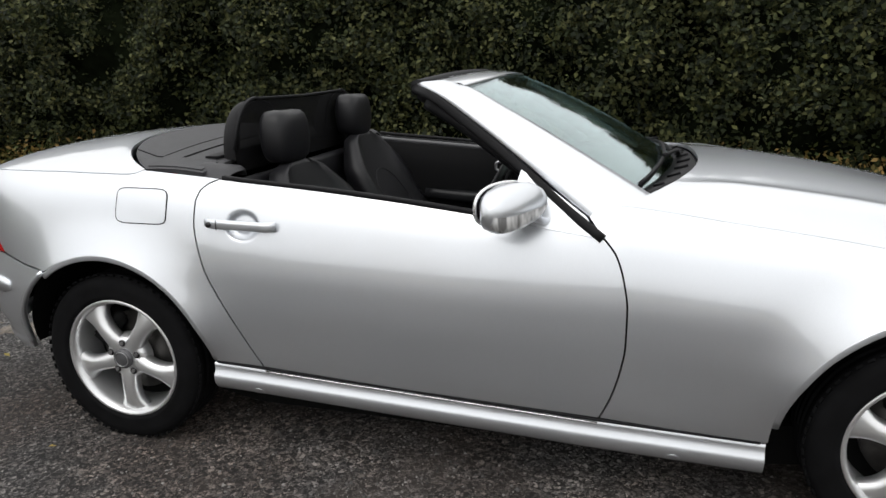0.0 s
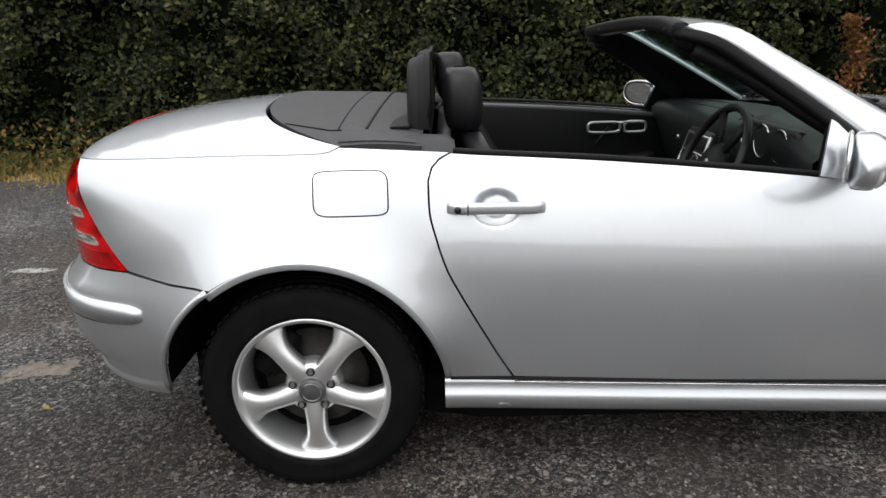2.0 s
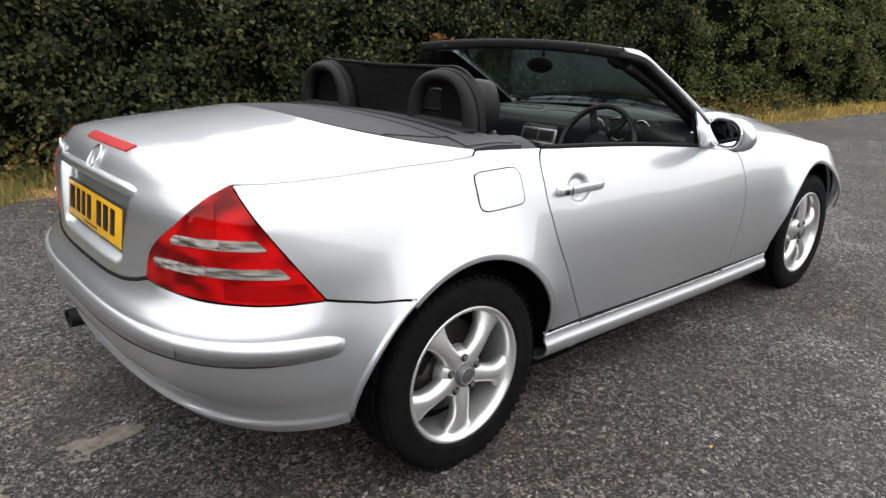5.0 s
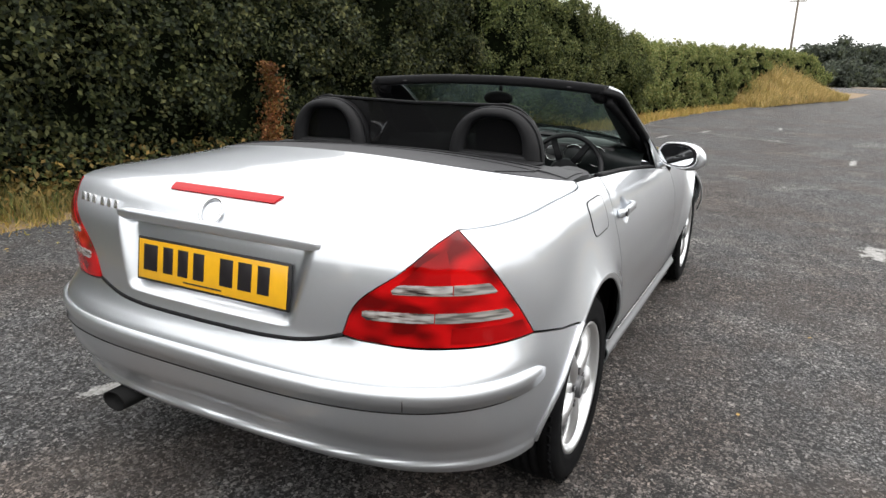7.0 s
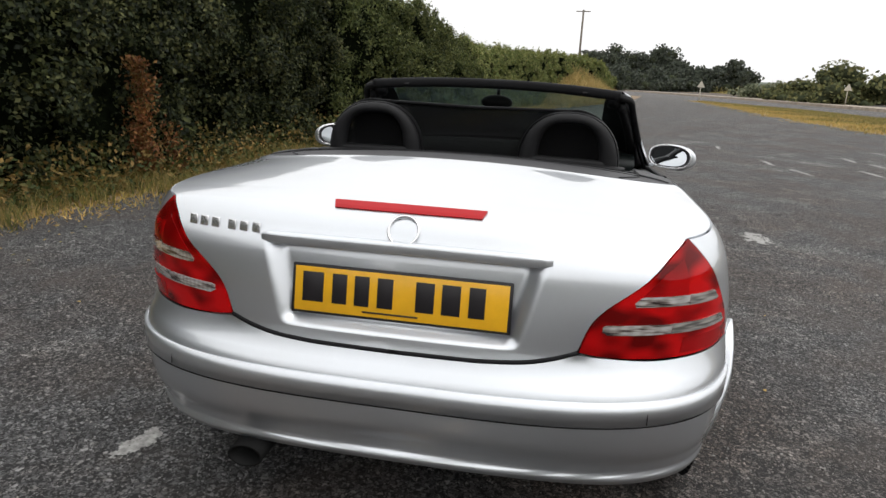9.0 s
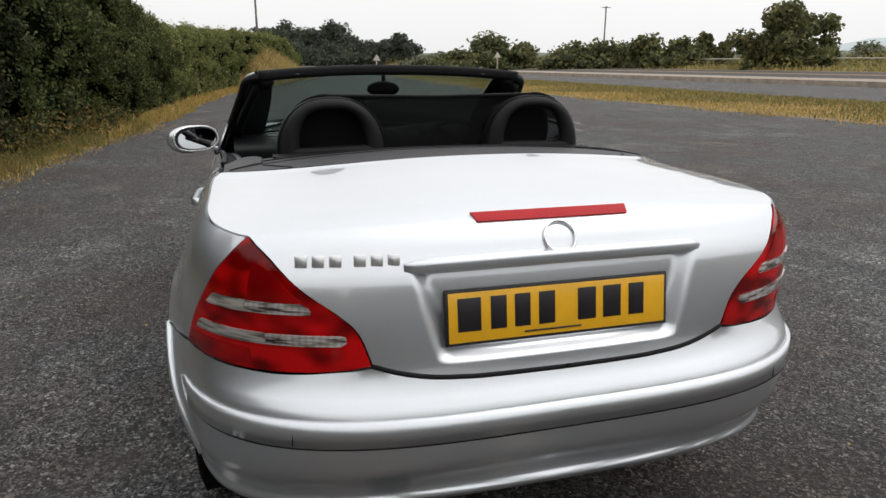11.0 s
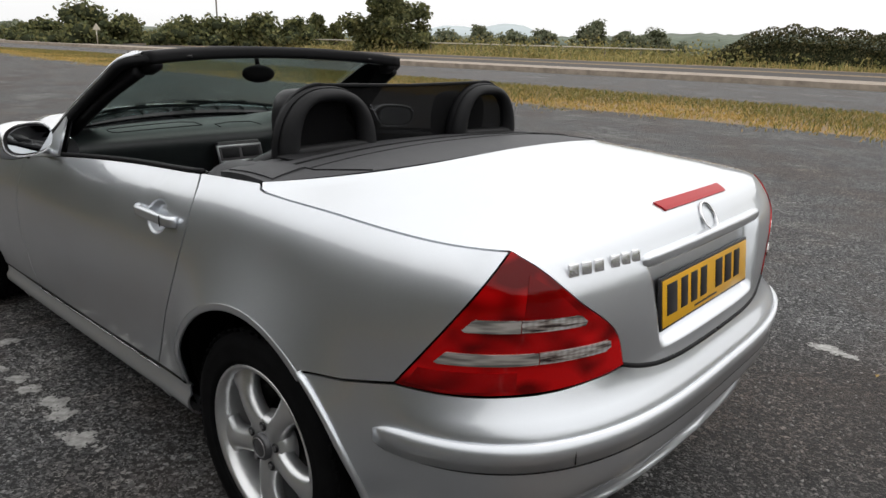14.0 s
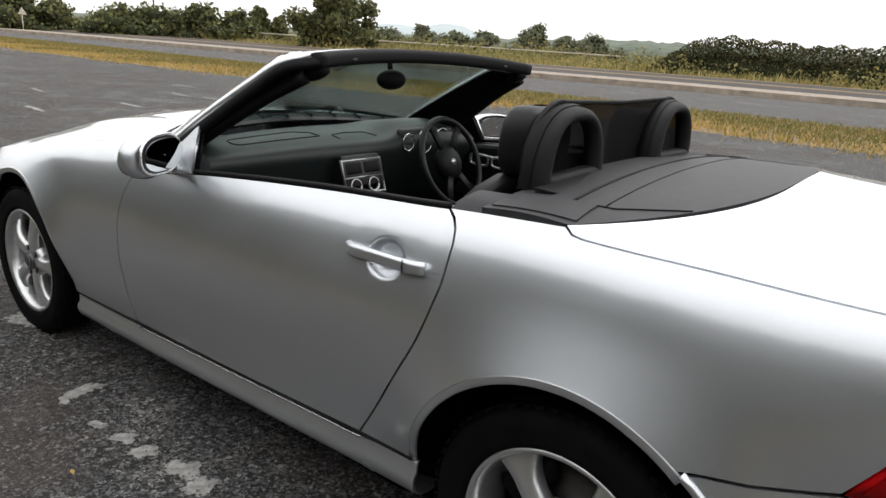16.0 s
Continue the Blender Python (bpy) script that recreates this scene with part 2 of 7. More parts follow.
def asphalt_material(name, binder, chip_lo, chip_hi, dirt, grain=62, dirt_shade=False):
    """Worn tarmac: unequal chippings standing out of dark binder, silted over by brown dirt in broad stains."""
    m, n, l, b = material(name)
    co = obco(n)
    wob = n.new("ShaderNodeTexNoise")
    wob.inputs["Scale"].default_value, wob.inputs["Detail"].default_value = 55, 3
    l.new(co, wob.inputs["Vector"])
    warp = n.new("ShaderNodeMixRGB")
    warp.blend_type, warp.inputs[0].default_value = "ADD", 0.030
    l.new(co, warp.inputs[1])
    l.new(wob.outputs["Color"], warp.inputs[2])
    layers = []
    for sc in (grain, grain * 1.75):
        cell, rim = n.new("ShaderNodeTexVoronoi"), n.new("ShaderNodeTexVoronoi")
        rim.feature = "DISTANCE_TO_EDGE"
        for t in (cell, rim):
            t.inputs["Scale"].default_value = sc
            l.new(warp.outputs[0], t.inputs["Vector"])
        sep_ = n.new("ShaderNodeSeparateColor")
        l.new(cell.outputs["Color"], sep_.inputs[0])
        body = ramp_node(n, l, rim.outputs["Distance"], [(0.03, (0, 0, 0)), (0.20, (1, 1, 1))])
        proud = ramp_node(n, l, sep_.outputs[0], [(0.40, (0, 0, 0)), (0.62, (1, 1, 1))])
        tone = ramp_node(n, l, sep_.outputs[1], [(0.05, chip_lo), (0.75, tuple((a + c) / 2 for a, c in zip(chip_lo, chip_hi))), (0.97, chip_hi)])
        layers.append((mix_node(n, l, 1.0, body, proud, "MULTIPLY"), tone))
    fine = noise_node(n, l, 420, 3, co)
    broad = noise_node(n, l, 0.55, 7, co, 0.66)
    mid = noise_node(n, l, 3.2, 6, co, 0.68)
    silt = noise_node(n, l, 1.3, 6, co, 0.66)
    base = ramp_node(n, l, fine, [(0.3, tuple(c * 0.55 for c in binder)), (0.7, tuple(c * 1.5 for c in binder))])
    c = mix_node(n, l, layers[1][0], base, layers[1][1])
    c = mix_node(n, l, layers[0][0], c, layers[0][1])
    c = mix_node(n, l, ramp_node(n, l, mid, [(0.36, (0.7,) * 3), (0.60, (0, 0, 0))]), c, mix_node(n, l, 1.0, c, (0.58, 0.58, 0.59), "MULTIPLY"))
    c = mix_node(n, l, ramp_node(n, l, broad, [(0.47, (0, 0, 0)), (0.60, (0.8,) * 3)]), c, mix_node(n, l, 1.0, c, (0.86, 0.70, 0.60), "MULTIPLY"))
    worn = noise_node(n, l, 0.8, 8, co, 0.70)
    c = mix_node(n, l, ramp_node(n, l, worn, [(0.52, (0, 0, 0)), (0.66, (0.75,) * 3)]), c, mix_node(n, l, 1.0, c, (1.9, 1.84, 1.76), "MULTIPLY"))
    c = mix_node(n, l, ramp_node(n, l, silt, [(0.49, (0, 0, 0)), (0.66, (0.55,) * 3)]), c, dirt)
    if dirt_shade:  # ragged band: brown dirt with shade round the car painted into the colour
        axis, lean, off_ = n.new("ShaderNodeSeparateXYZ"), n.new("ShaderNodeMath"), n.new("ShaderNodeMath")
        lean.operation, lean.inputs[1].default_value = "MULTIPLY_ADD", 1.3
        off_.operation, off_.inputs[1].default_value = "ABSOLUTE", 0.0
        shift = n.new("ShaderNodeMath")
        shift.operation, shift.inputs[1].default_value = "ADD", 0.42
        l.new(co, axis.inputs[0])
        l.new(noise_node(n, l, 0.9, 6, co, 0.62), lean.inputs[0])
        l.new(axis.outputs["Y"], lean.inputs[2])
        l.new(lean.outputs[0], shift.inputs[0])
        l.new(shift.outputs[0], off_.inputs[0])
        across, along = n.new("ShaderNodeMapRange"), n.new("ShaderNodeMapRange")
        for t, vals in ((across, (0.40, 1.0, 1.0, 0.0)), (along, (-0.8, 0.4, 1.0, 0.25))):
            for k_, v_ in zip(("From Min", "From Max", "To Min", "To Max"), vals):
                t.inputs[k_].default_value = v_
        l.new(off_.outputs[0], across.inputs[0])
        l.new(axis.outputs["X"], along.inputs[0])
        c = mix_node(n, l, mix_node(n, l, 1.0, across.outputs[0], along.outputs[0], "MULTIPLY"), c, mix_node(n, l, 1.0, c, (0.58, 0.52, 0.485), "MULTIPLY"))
    l.new(c, b.inputs["Base Color"])
    setp(b, Roughness=0.82)
    b.inputs["Specular IOR Level"].default_value = 0.45
    nrm = bump_node(n, l, layers[1][0], 0.7, 0.004)
    nrm = bump_node(n, l, layers[0][0], 0.8, 0.008, nrm)
    nrm = bump_node(n, l, fine, 0.3, 0.002, nrm)
    l.new(bump_node(n, l, mid, 0.35, 0.02, nrm), b.inputs["Normal"])
    return m


ASPHALT = asphalt_material("layby_tarmac", (0.0145, 0.014, 0.0138), (0.078, 0.078, 0.080), (0.37, 0.365, 0.36), (0.070, 0.055, 0.046), dirt_shade=True)
ROAD = asphalt_material("road_tarmac", (0.07, 0.068, 0.068), (0.10, 0.098, 0.098), (0.19, 0.187, 0.184), (0.10, 0.095, 0.09))
DARKROAD = simple("far_road_tarmac", (0.050, 0.043, 0.038), 0.95, vary=0.25, scale=1.5, bump=0.2, bump_scale=60)
PALE = simple("pale_dry_strip", (0.30, 0.25, 0.20), 0.95, vary=0.3, scale=2.0, bump=0.4, bump_scale=20, dist=0.02)
WHITE = simple("worn_white_paint", (0.30, 0.293, 0.28), 0.9, vary=0.45, scale=38, bump=0.3, bump_scale=120, dist=0.002)
STONE, n_, l_, b_ = material("loose_chippings")
l_.new(ramp_node(n_, l_, n_.new("ShaderNodeNewGeometry").outputs["Random Per Island"], [(0.2, (0.03, 0.03, 0.03)), (0.55, (0.12, 0.115, 0.11)), (0.85, (0.20, 0.19, 0.18)), (1.0, (0.30, 0.285, 0.27))]), b_.inputs["Base Color"])
setp(b_, Roughness=0.9)
SOIL = simple("dry_soil", (0.21, 0.145, 0.08), 0.95, vary=0.4, scale=6, bump=0.5, bump_scale=60, dist=0.01)
RAIL = simple("galvanised_rail", (0.50, 0.46, 0.38), 0.6, 0.2)
POLE = simple("pole_wood", (0.13, 0.11, 0.09), 0.85, vary=0.3, scale=8)


def leaf_material(name, colors, rough=0.5, spec=0.35):
    m, n, l, b = material(name)
    rnd = n.new("ShaderNodeNewGeometry").outputs["Random Per Island"]
    co = obco(n)
    broad, clump = noise_node(n, l, 1.1, 4, co), noise_node(n, l, 6.5, 3, co)
    k = len(colors)
    c = ramp_node(n, l, rnd, [((i + 0.5) / k, col) for i, col in enumerate(colors)])
    c = mix_node(n, l, ramp_node(n, l, clump, [(0.50, (0, 0, 0)), (0.68, (0.8,) * 3)]), c, mix_node(n, l, 1.0, c, (1.5, 1.45, 1.2), "MULTIPLY"))
    dull = mix_node(n, l, 1.0, c, (0.62, 0.70, 0.55), "MULTIPLY")
    l.new(mix_node(n, l, ramp_node(n, l, broad, [(0.35, (0, 0, 0)), (0.65, (1, 1, 1))]), c, dull), b.inputs["Base Color"])
    setp(b, Roughness=rough)
    b.inputs["Specular IOR Level"].default_value = spec
    tr = n.new("ShaderNodeBsdfTranslucent")
    l.new(c, tr.inputs[0])
    mixs = n.new("ShaderNodeMixShader")
    mixs.inputs[0].default_value = 0.22
    l.new(b.outputs[0], mixs.inputs[1])
    l.new(tr.outputs[0], mixs.inputs[2])
    l.new(mixs.outputs[0], n["Material Output"].inputs[0])
    return m


LEAF = leaf_material("hedge_leaf", [(0.012, 0.016, 0.008), (0.026, 0.034, 0.014), (0.049, 0.057, 0.023), (0.105, 0.105, 0.043)], 0.7, 0.25)
# farther runs: yellower leaf, with the sun's brightening put into the colour
LEAF1 = leaf_material("mid_hedge_leaf", [(0.036, 0.046, 0.017), (0.075, 0.091, 0.031), (0.115, 0.13, 0.045), (0.165, 0.17, 0.063)], 0.75, 0.25)
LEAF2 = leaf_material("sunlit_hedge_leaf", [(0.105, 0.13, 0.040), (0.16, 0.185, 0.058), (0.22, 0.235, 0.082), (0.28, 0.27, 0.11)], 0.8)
HAY = leaf_material("dry_hay_grass", [(0.52, 0.36, 0.16), (0.60, 0.44, 0.21), (0.46, 0.33, 0.14), (0.34, 0.27, 0.10)], 0.85)
FIELD = leaf_material("pale_field_grass", [(0.408, 0.310, 0.130), (0.504, 0.391, 0.190), (0.312, 0.276, 0.110), (0.204, 0.207, 0.080)], 0.9)
# far tree leaf, lightened a little to put haze into it
TREE = leaf_material("far_tree_leaf", [(0.084, 0.091, 0.044), (0.135, 0.140, 0.065), (0.216, 0.202, 0.091)], 0.95)
SCRUB = leaf_material("olive_scrub_leaf", [(0.168, 0.159, 0.067), (0.238, 0.215, 0.090), (0.336, 0.273, 0.115)], 0.95)
# dark wood far off, greyed by haze mixed into the colour
WOOD = leaf_material("hazy_wood_leaf", [(0.060, 0.068, 0.060), (0.080, 0.090, 0.078), (0.105, 0.115, 0.095)], 0.95)
FARHEDGE = leaf_material("dark_far_hedge_leaf", [(0.040, 0.044, 0.022), (0.070, 0.074, 0.034), (0.11, 0.105, 0.050), (0.17, 0.14, 0.07)], 0.9)
# paler far leaf with the air's haze in its colour
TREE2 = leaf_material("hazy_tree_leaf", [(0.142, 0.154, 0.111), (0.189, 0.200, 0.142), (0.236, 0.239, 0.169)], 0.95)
GRASS = leaf_material("verge_grass", [(0.12, 0.13, 0.036), (0.19, 0.175, 0.055), (0.27, 0.21, 0.075), (0.36, 0.25, 0.10)], 0.7)
STRAW = leaf_material("dry_straw_grass", [(0.50, 0.315, 0.105), (0.57, 0.39, 0.15), (0.46, 0.305, 0.105), (0.31, 0.265, 0.075)], 0.8)
WEED = leaf_material("green_weed_leaf", [(0.045, 0.060, 0.016), (0.08, 0.085, 0.022), (0.16, 0.11, 0.032), (0.27, 0.165, 0.055)], 0.7)
RUST = leaf_material("rusty_dock_seed", [(0.12, 0.042, 0.015), (0.18, 0.065, 0.020), (0.24, 0.105, 0.035), (0.16, 0.10, 0.03)], 0.7)
# near-black, so the shade between the leaves lies in the colour
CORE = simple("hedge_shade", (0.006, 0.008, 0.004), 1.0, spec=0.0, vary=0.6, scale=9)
BARK = simple("tree_bark", (0.07, 0.055, 0.04), 0.9, vary=0.3, scale=12)
# crowns and far hedges take their inner shade from this dark colour
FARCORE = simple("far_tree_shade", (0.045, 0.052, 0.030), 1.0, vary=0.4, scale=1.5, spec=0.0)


# ---- geometry helpers ----
def finish(name, data, mat, parent=None, label="", smooth=True):
    if mat is not None:
        data.materials.append(mat)
    data.polygons.foreach_set("use_smooth", [smooth] * len(data.polygons))
    ob = new(name, data)
    if parent is not None:
        ob.parent = parent
    if label:
        tagged(ob, label)
    return ob


def from_arrays(name, verts, faces, mat, parent=None, label="", smooth=True):
    data = bpy.data.meshes.new(name)
    verts, faces = np.asarray(verts, dtype=np.float32), np.asarray(faces, dtype=np.int32)
    k = faces.shape[1]
    data.vertices.add(len(verts))
    data.vertices.foreach_set("co", verts.ravel())
    data.loops.add(faces.size)
    data.loops.foreach_set("vertex_index", faces.ravel())
    data.polygons.add(len(faces))
    data.polygons.foreach_set("loop_start", np.arange(0, faces.size, k, dtype=np.int32))
    data.update(calc_edges=True)
    return finish(name, data, mat, parent, label, smooth)


def part(name, bm, mat, parent=None, label="", smooth=True):
    """Links a bmesh as one mesh object, under a thing or a part if given."""
    data = bpy.data.meshes.new(name)
    bmesh.ops.recalc_face_normals(bm, faces=bm.faces)
    bm.to_mesh(data)
    bm.free()
    return finish(name, data, mat, parent, label, smooth)


def empty(name, at=(0, 0, 0), label="", category="", group="", kind=""):
    ob = new(name)
    ob.location = at
    ob.empty_display_size = 0.1
    return tagged(ob, label, category, group, kind)


def spline(pts, n):
    """n points on a smooth curve through pts, evenly by chord length."""
    p = np.asarray(pts, float)
    d = np.r_[0, np.cumsum(np.linalg.norm(np.diff(p, axis=0), axis=1))]
    s = np.linspace(0, d[-1], n)
    return np.stack([hermite(s, d, p[:, i]) for i in range(p.shape[1])], 1)


def hermite(s, d, v):
    """A smooth curve through the knots (d, v), without overshoot."""
    d, v, s = np.asarray(d, float), np.asarray(v, float), np.asarray(s, float)
    h, sl = np.diff(d), np.diff(v) / np.diff(d)
    m = np.zeros(len(d))
    m[0], m[-1] = sl[0], sl[-1]
    for i in range(1, len(d) - 1):
        if sl[i - 1] * sl[i] > 0:
            w1, w2 = 2 * h[i] + h[i - 1], h[i] + 2 * h[i - 1]
            m[i] = (w1 + w2) / (w1 / sl[i - 1] + w2 / sl[i])
    i = np.clip(np.searchsorted(d, s) - 1, 0, len(h) - 1)
    t = np.clip((s - d[i]) / h[i], 0, 1)
    return ((2 * t ** 3 - 3 * t ** 2 + 1) * v[i] + (t ** 3 - 2 * t ** 2 + t) * h[i] * m[i]
            + (3 * t ** 2 - 2 * t ** 3) * v[i + 1] + (t ** 3 - t ** 2) * h[i] * m[i + 1])


def grid_mesh(name, pts, mat, parent=None, label="", thick=0.0, closed_u=False, closed_v=False, smooth=True):
    """A mesh over an array of points [rows][cols]; thick: a second skin behind it, joined at the rim."""
    p = np.asarray(pts, float)
    r, c = p.shape[:2]
    bm = bmesh.new()
    vs = [[bm.verts.new(p[i, j]) for j in range(c)] for i in range(r)]
    for i in range(r if closed_u else r - 1):
        for j in range(c if closed_v else c - 1):
            quad = [vs[i][j], vs[i][(j + 1) % c], vs[(i + 1) % r][(j + 1) % c], vs[(i + 1) % r][j]]
            quad = list(dict.fromkeys(quad))
            if len(quad) > 2:
                bm.faces.new(quad)
    if thick:
        # a second skin on the side away from the eye of a walker round the thing
        du, dv = np.gradient(p, axis=0), np.gradient(p, axis=1)
        nor = np.cross(du, dv)
        nor /= np.linalg.norm(nor, axis=2)[..., None] + 1e-12
        ref = np.array([1.1, 0.0, 0.35])
        nor *= np.sign(np.sum(nor * (p - ref)))
        q = p - nor * abs(thick)
        ws = [[bm.verts.new(q[i, j]) for j in range(c)] for i in range(r)]
        for i in range(r - 1):
            for j in range(c - 1):
                bm.faces.new([ws[i][j], ws[i + 1][j], ws[i + 1][j + 1], ws[i][j + 1]])
        ring = [(0, j) for j in range(c)] + [(i, c - 1) for i in range(1, r)] + [(r - 1, j) for j in range(c - 2, -1, -1)] + [(i, 0) for i in range(r - 2, 0, -1)]
        ra = [bm.verts.new(p[i, j]) for i, j in ring]
        rb = [bm.verts.new(q[i, j]) for i, j in ring]
        for k in range(len(ring)):
            bm.faces.new([ra[k], ra[(k + 1) % len(ring)], rb[(k + 1) % len(ring)], rb[k]])
    return part(name, bm, mat, parent, label, smooth)


def sweep(name, path, section, mat, parent=None, label="", closed=False, cap=True, up=(0, 0, 1), scale=None):
    """A section (list of side, up offsets) swept along a path of points."""
    p = np.asarray(path, float)
    n, k = len(p), len(section)
    bm = bmesh.new()
    rings = []
    for i in range(n):
        a = p[(i + 1) % n] if (closed or i < n - 1) else p[i]
        b = p[i - 1] if (closed or i > 0) else p[i]
        t = Vector(a - b).normalized()
        side = t.cross(Vector(up)).normalized()
        top = side.cross(t)
        f = 1.0 if scale is None else scale[i]
        rings.append([bm.verts.new(Vector(p[i]) + side * (s * f) + top * (u * f)) for s, u in section])
    for i in range(n if closed else n - 1):
        for j in range(k):
            bm.faces.new([rings[i][j], rings[i][(j + 1) % k], rings[(i + 1) % n][(j + 1) % k], rings[(i + 1) % n][j]])
    if cap and not closed:
        bm.faces.new(rings[0])
        bm.faces.new(rings[-1])
    return part(name, bm, mat, parent, label)


def circle(r, k=10, sx=1.0, sy=1.0):
    return [(r * sx * math.cos(2 * math.pi * i / k), r * sy * math.sin(2 * math.pi * i / k)) for i in range(k)]


def rounded(w, h, r, k=3):
    """A rounded rectangle section."""
    out = []
    for cx, cy, a0 in ((w / 2 - r, h / 2 - r, 0), (-w / 2 + r, h / 2 - r, 90), (-w / 2 + r, -h / 2 + r, 180), (w / 2 - r, -h / 2 + r, 270)):
        for i in range(k + 1):
            a = radians(a0 + 90 * i / k)
            out.append((cx + r * math.cos(a), cy + r * math.sin(a)))
    return out


def block(name, size, at, mat, parent=None, label="", bevel=0.01, seg=2, rot=(0, 0, 0)):
    """A box with rounded edges."""
    bm = bmesh.new()
    bmesh.ops.create_cube(bm, size=1)
    bmesh.ops.scale(bm, vec=size, verts=bm.verts)
    if bevel:
        bmesh.ops.bevel(bm, geom=bm.edges[:], offset=min(bevel, min(size) * 0.49), segments=seg, affect="EDGES", profile=0.5)
    bmesh.ops.transform(bm, matrix=pose(*at, *rot), verts=bm.verts)
    return part(name, bm, mat, parent, label)


def lathe(name, profile, mat, parent=None, label="", axis="y", at=(0, 0, 0), k=48, closed=True):
    """A profile of (radius, along) turned round an axis."""
    pts = []
    for i in range(k):
        a = 2 * math.pi * i / k
        row = []
        for r, d in profile:
            q = {"y": (r * math.cos(a), d, r * math.sin(a)), "x": (d, r * math.cos(a), r * math.sin(a)), "z": (r * math.cos(a), r * math.sin(a), d)}[axis]
            row.append((q[0] + at[0], q[1] + at[1], q[2] + at[2]))
        pts.append(row)
    return grid_mesh(name, pts, mat, parent, label, closed_u=True, closed_v=closed)


def inside(poly, q):
    """Which of the points q lie inside the polygon."""
    x, y = q[:, 0], q[:, 1]
    r = np.zeros(len(q), bool)
    a = np.asarray(poly)
    b = np.roll(a, -1, 0)
    for (x0, y0), (x1, y1) in zip(a, b):
        if y0 != y1:
            r ^= ((y0 > y) != (y1 > y)) & (x < (x1 - x0) * (y - y0) / (y1 - y0) + x0)
    return r


def rim_distance(poly, q):
    a = np.asarray(poly, float)
    b = np.roll(a, -1, 0)
    best = np.full(len(q), 9.0)
    for p0, p1 in zip(a, b):
        d = p1 - p0
        t = np.clip(((q - p0) @ d) / max(d @ d, 1e-12), 0, 1)
        best = np.minimum(best, np.linalg.norm(q - (p0 + t[:, None] * d), axis=1))
    return best


def resample(poly, step):
    out = []
    a = [tuple(map(float, p)) for p in poly]
    for p, q in zip(a, a[1:] + a[:1]):
        k = max(1, int(round(math.dist(p, q) / step)))
        out += [(p[0] + (q[0] - p[0]) * i / k, p[1] + (q[1] - p[1]) * i / k) for i in range(k)]
    return out


def panel(name, outline, surface, mat, parent, label="", step=0.03, depth=0.014, lift=0.0, side=1, edge=None, dense=None):
    """A sheet over the outline (in the surface's two coordinates), laid on the surface, with edges turned in by depth."""
    from mathutils.geometry import delaunay_2d_cdt
    rim = resample(outline, edge or step)
    lo, hi = np.min(rim, 0), np.max(rim, 0)
    gx, gy = np.meshgrid(np.arange(lo[0], hi[0], step), np.arange(lo[1], hi[1], step))
    q = np.stack([gx.ravel(), gy.ravel()], 1)
    q = q[inside(rim, q)]
    if len(q):
        q = q[rim_distance(rim, q) > step * 0.45]
    if dense is not None:
        x0, z0, x1, z1, ds = dense
        gx, gy = np.meshgrid(np.arange(x0, x1, ds), np.arange(z0, z1, ds))
        q = q[(q[:, 0] < x0 - ds / 2) | (q[:, 0] > x1) | (q[:, 1] < z0 - ds / 2) | (q[:, 1] > z1)]
        q = np.concatenate([q, np.stack([gx.ravel(), gy.ravel()], 1)])
    n = len(rim)
    pts = [Vector(p) for p in rim] + [Vector(p) for p in q]
    res = delaunay_2d_cdt(pts, [], [list(range(n))], 1, 1e-6)
    uv, faces = np.array([tuple(v) for v in res[0]]), res[2]
    p = surface(uv[:, 0], uv[:, 1])
    e = 1e-3
    nor = np.cross(surface(uv[:, 0] + e, uv[:, 1]) - surface(uv[:, 0] - e, uv[:, 1]), surface(uv[:, 0], uv[:, 1] + e) - surface(uv[:, 0], uv[:, 1] - e))
    nor /= np.linalg.norm(nor, axis=1)[:, None] + 1e-12
    mid = np.stack([np.clip(p[:, 0], -0.1, 2.5), p[:, 1] * 0, np.full(len(p), 0.45)], 1)
    nor *= np.sign(np.sum(nor * (p - mid), axis=1))[:, None]
    p = p + nor * lift
    back = p - nor * depth
    flip = np.array([1, side, 1])
    bm = bmesh.new()
    top = [bm.verts.new(v) for v in p * flip]
    used = {}
    for f in faces:
        a, b, c = (p[f[i]] for i in range(3))
        out = np.dot(np.cross(b - a, c - a), nor[f[0]]) * side > 0
        bm.faces.new([top[i] for i in (f if out else f[::-1])])
        for i in range(len(f)):
            ed = tuple(sorted((f[i], f[(i + 1) % len(f)])))
            used[ed] = used.get(ed, 0) + 1
    va, vb = {}, {}
    for (i, j), times in used.items():
        if times == 1 and depth:
            for w in (i, j):
                if w not in va:
                    va[w], vb[w] = bm.verts.new(p[w] * flip), bm.verts.new(back[w] * flip)
            bm.faces.new([va[i], va[j], vb[j], vb[i]])
    data = bpy.data.meshes.new(name)
    bm.to_mesh(data)
    bm.free()
    return finish(name, data, mat, parent, label)


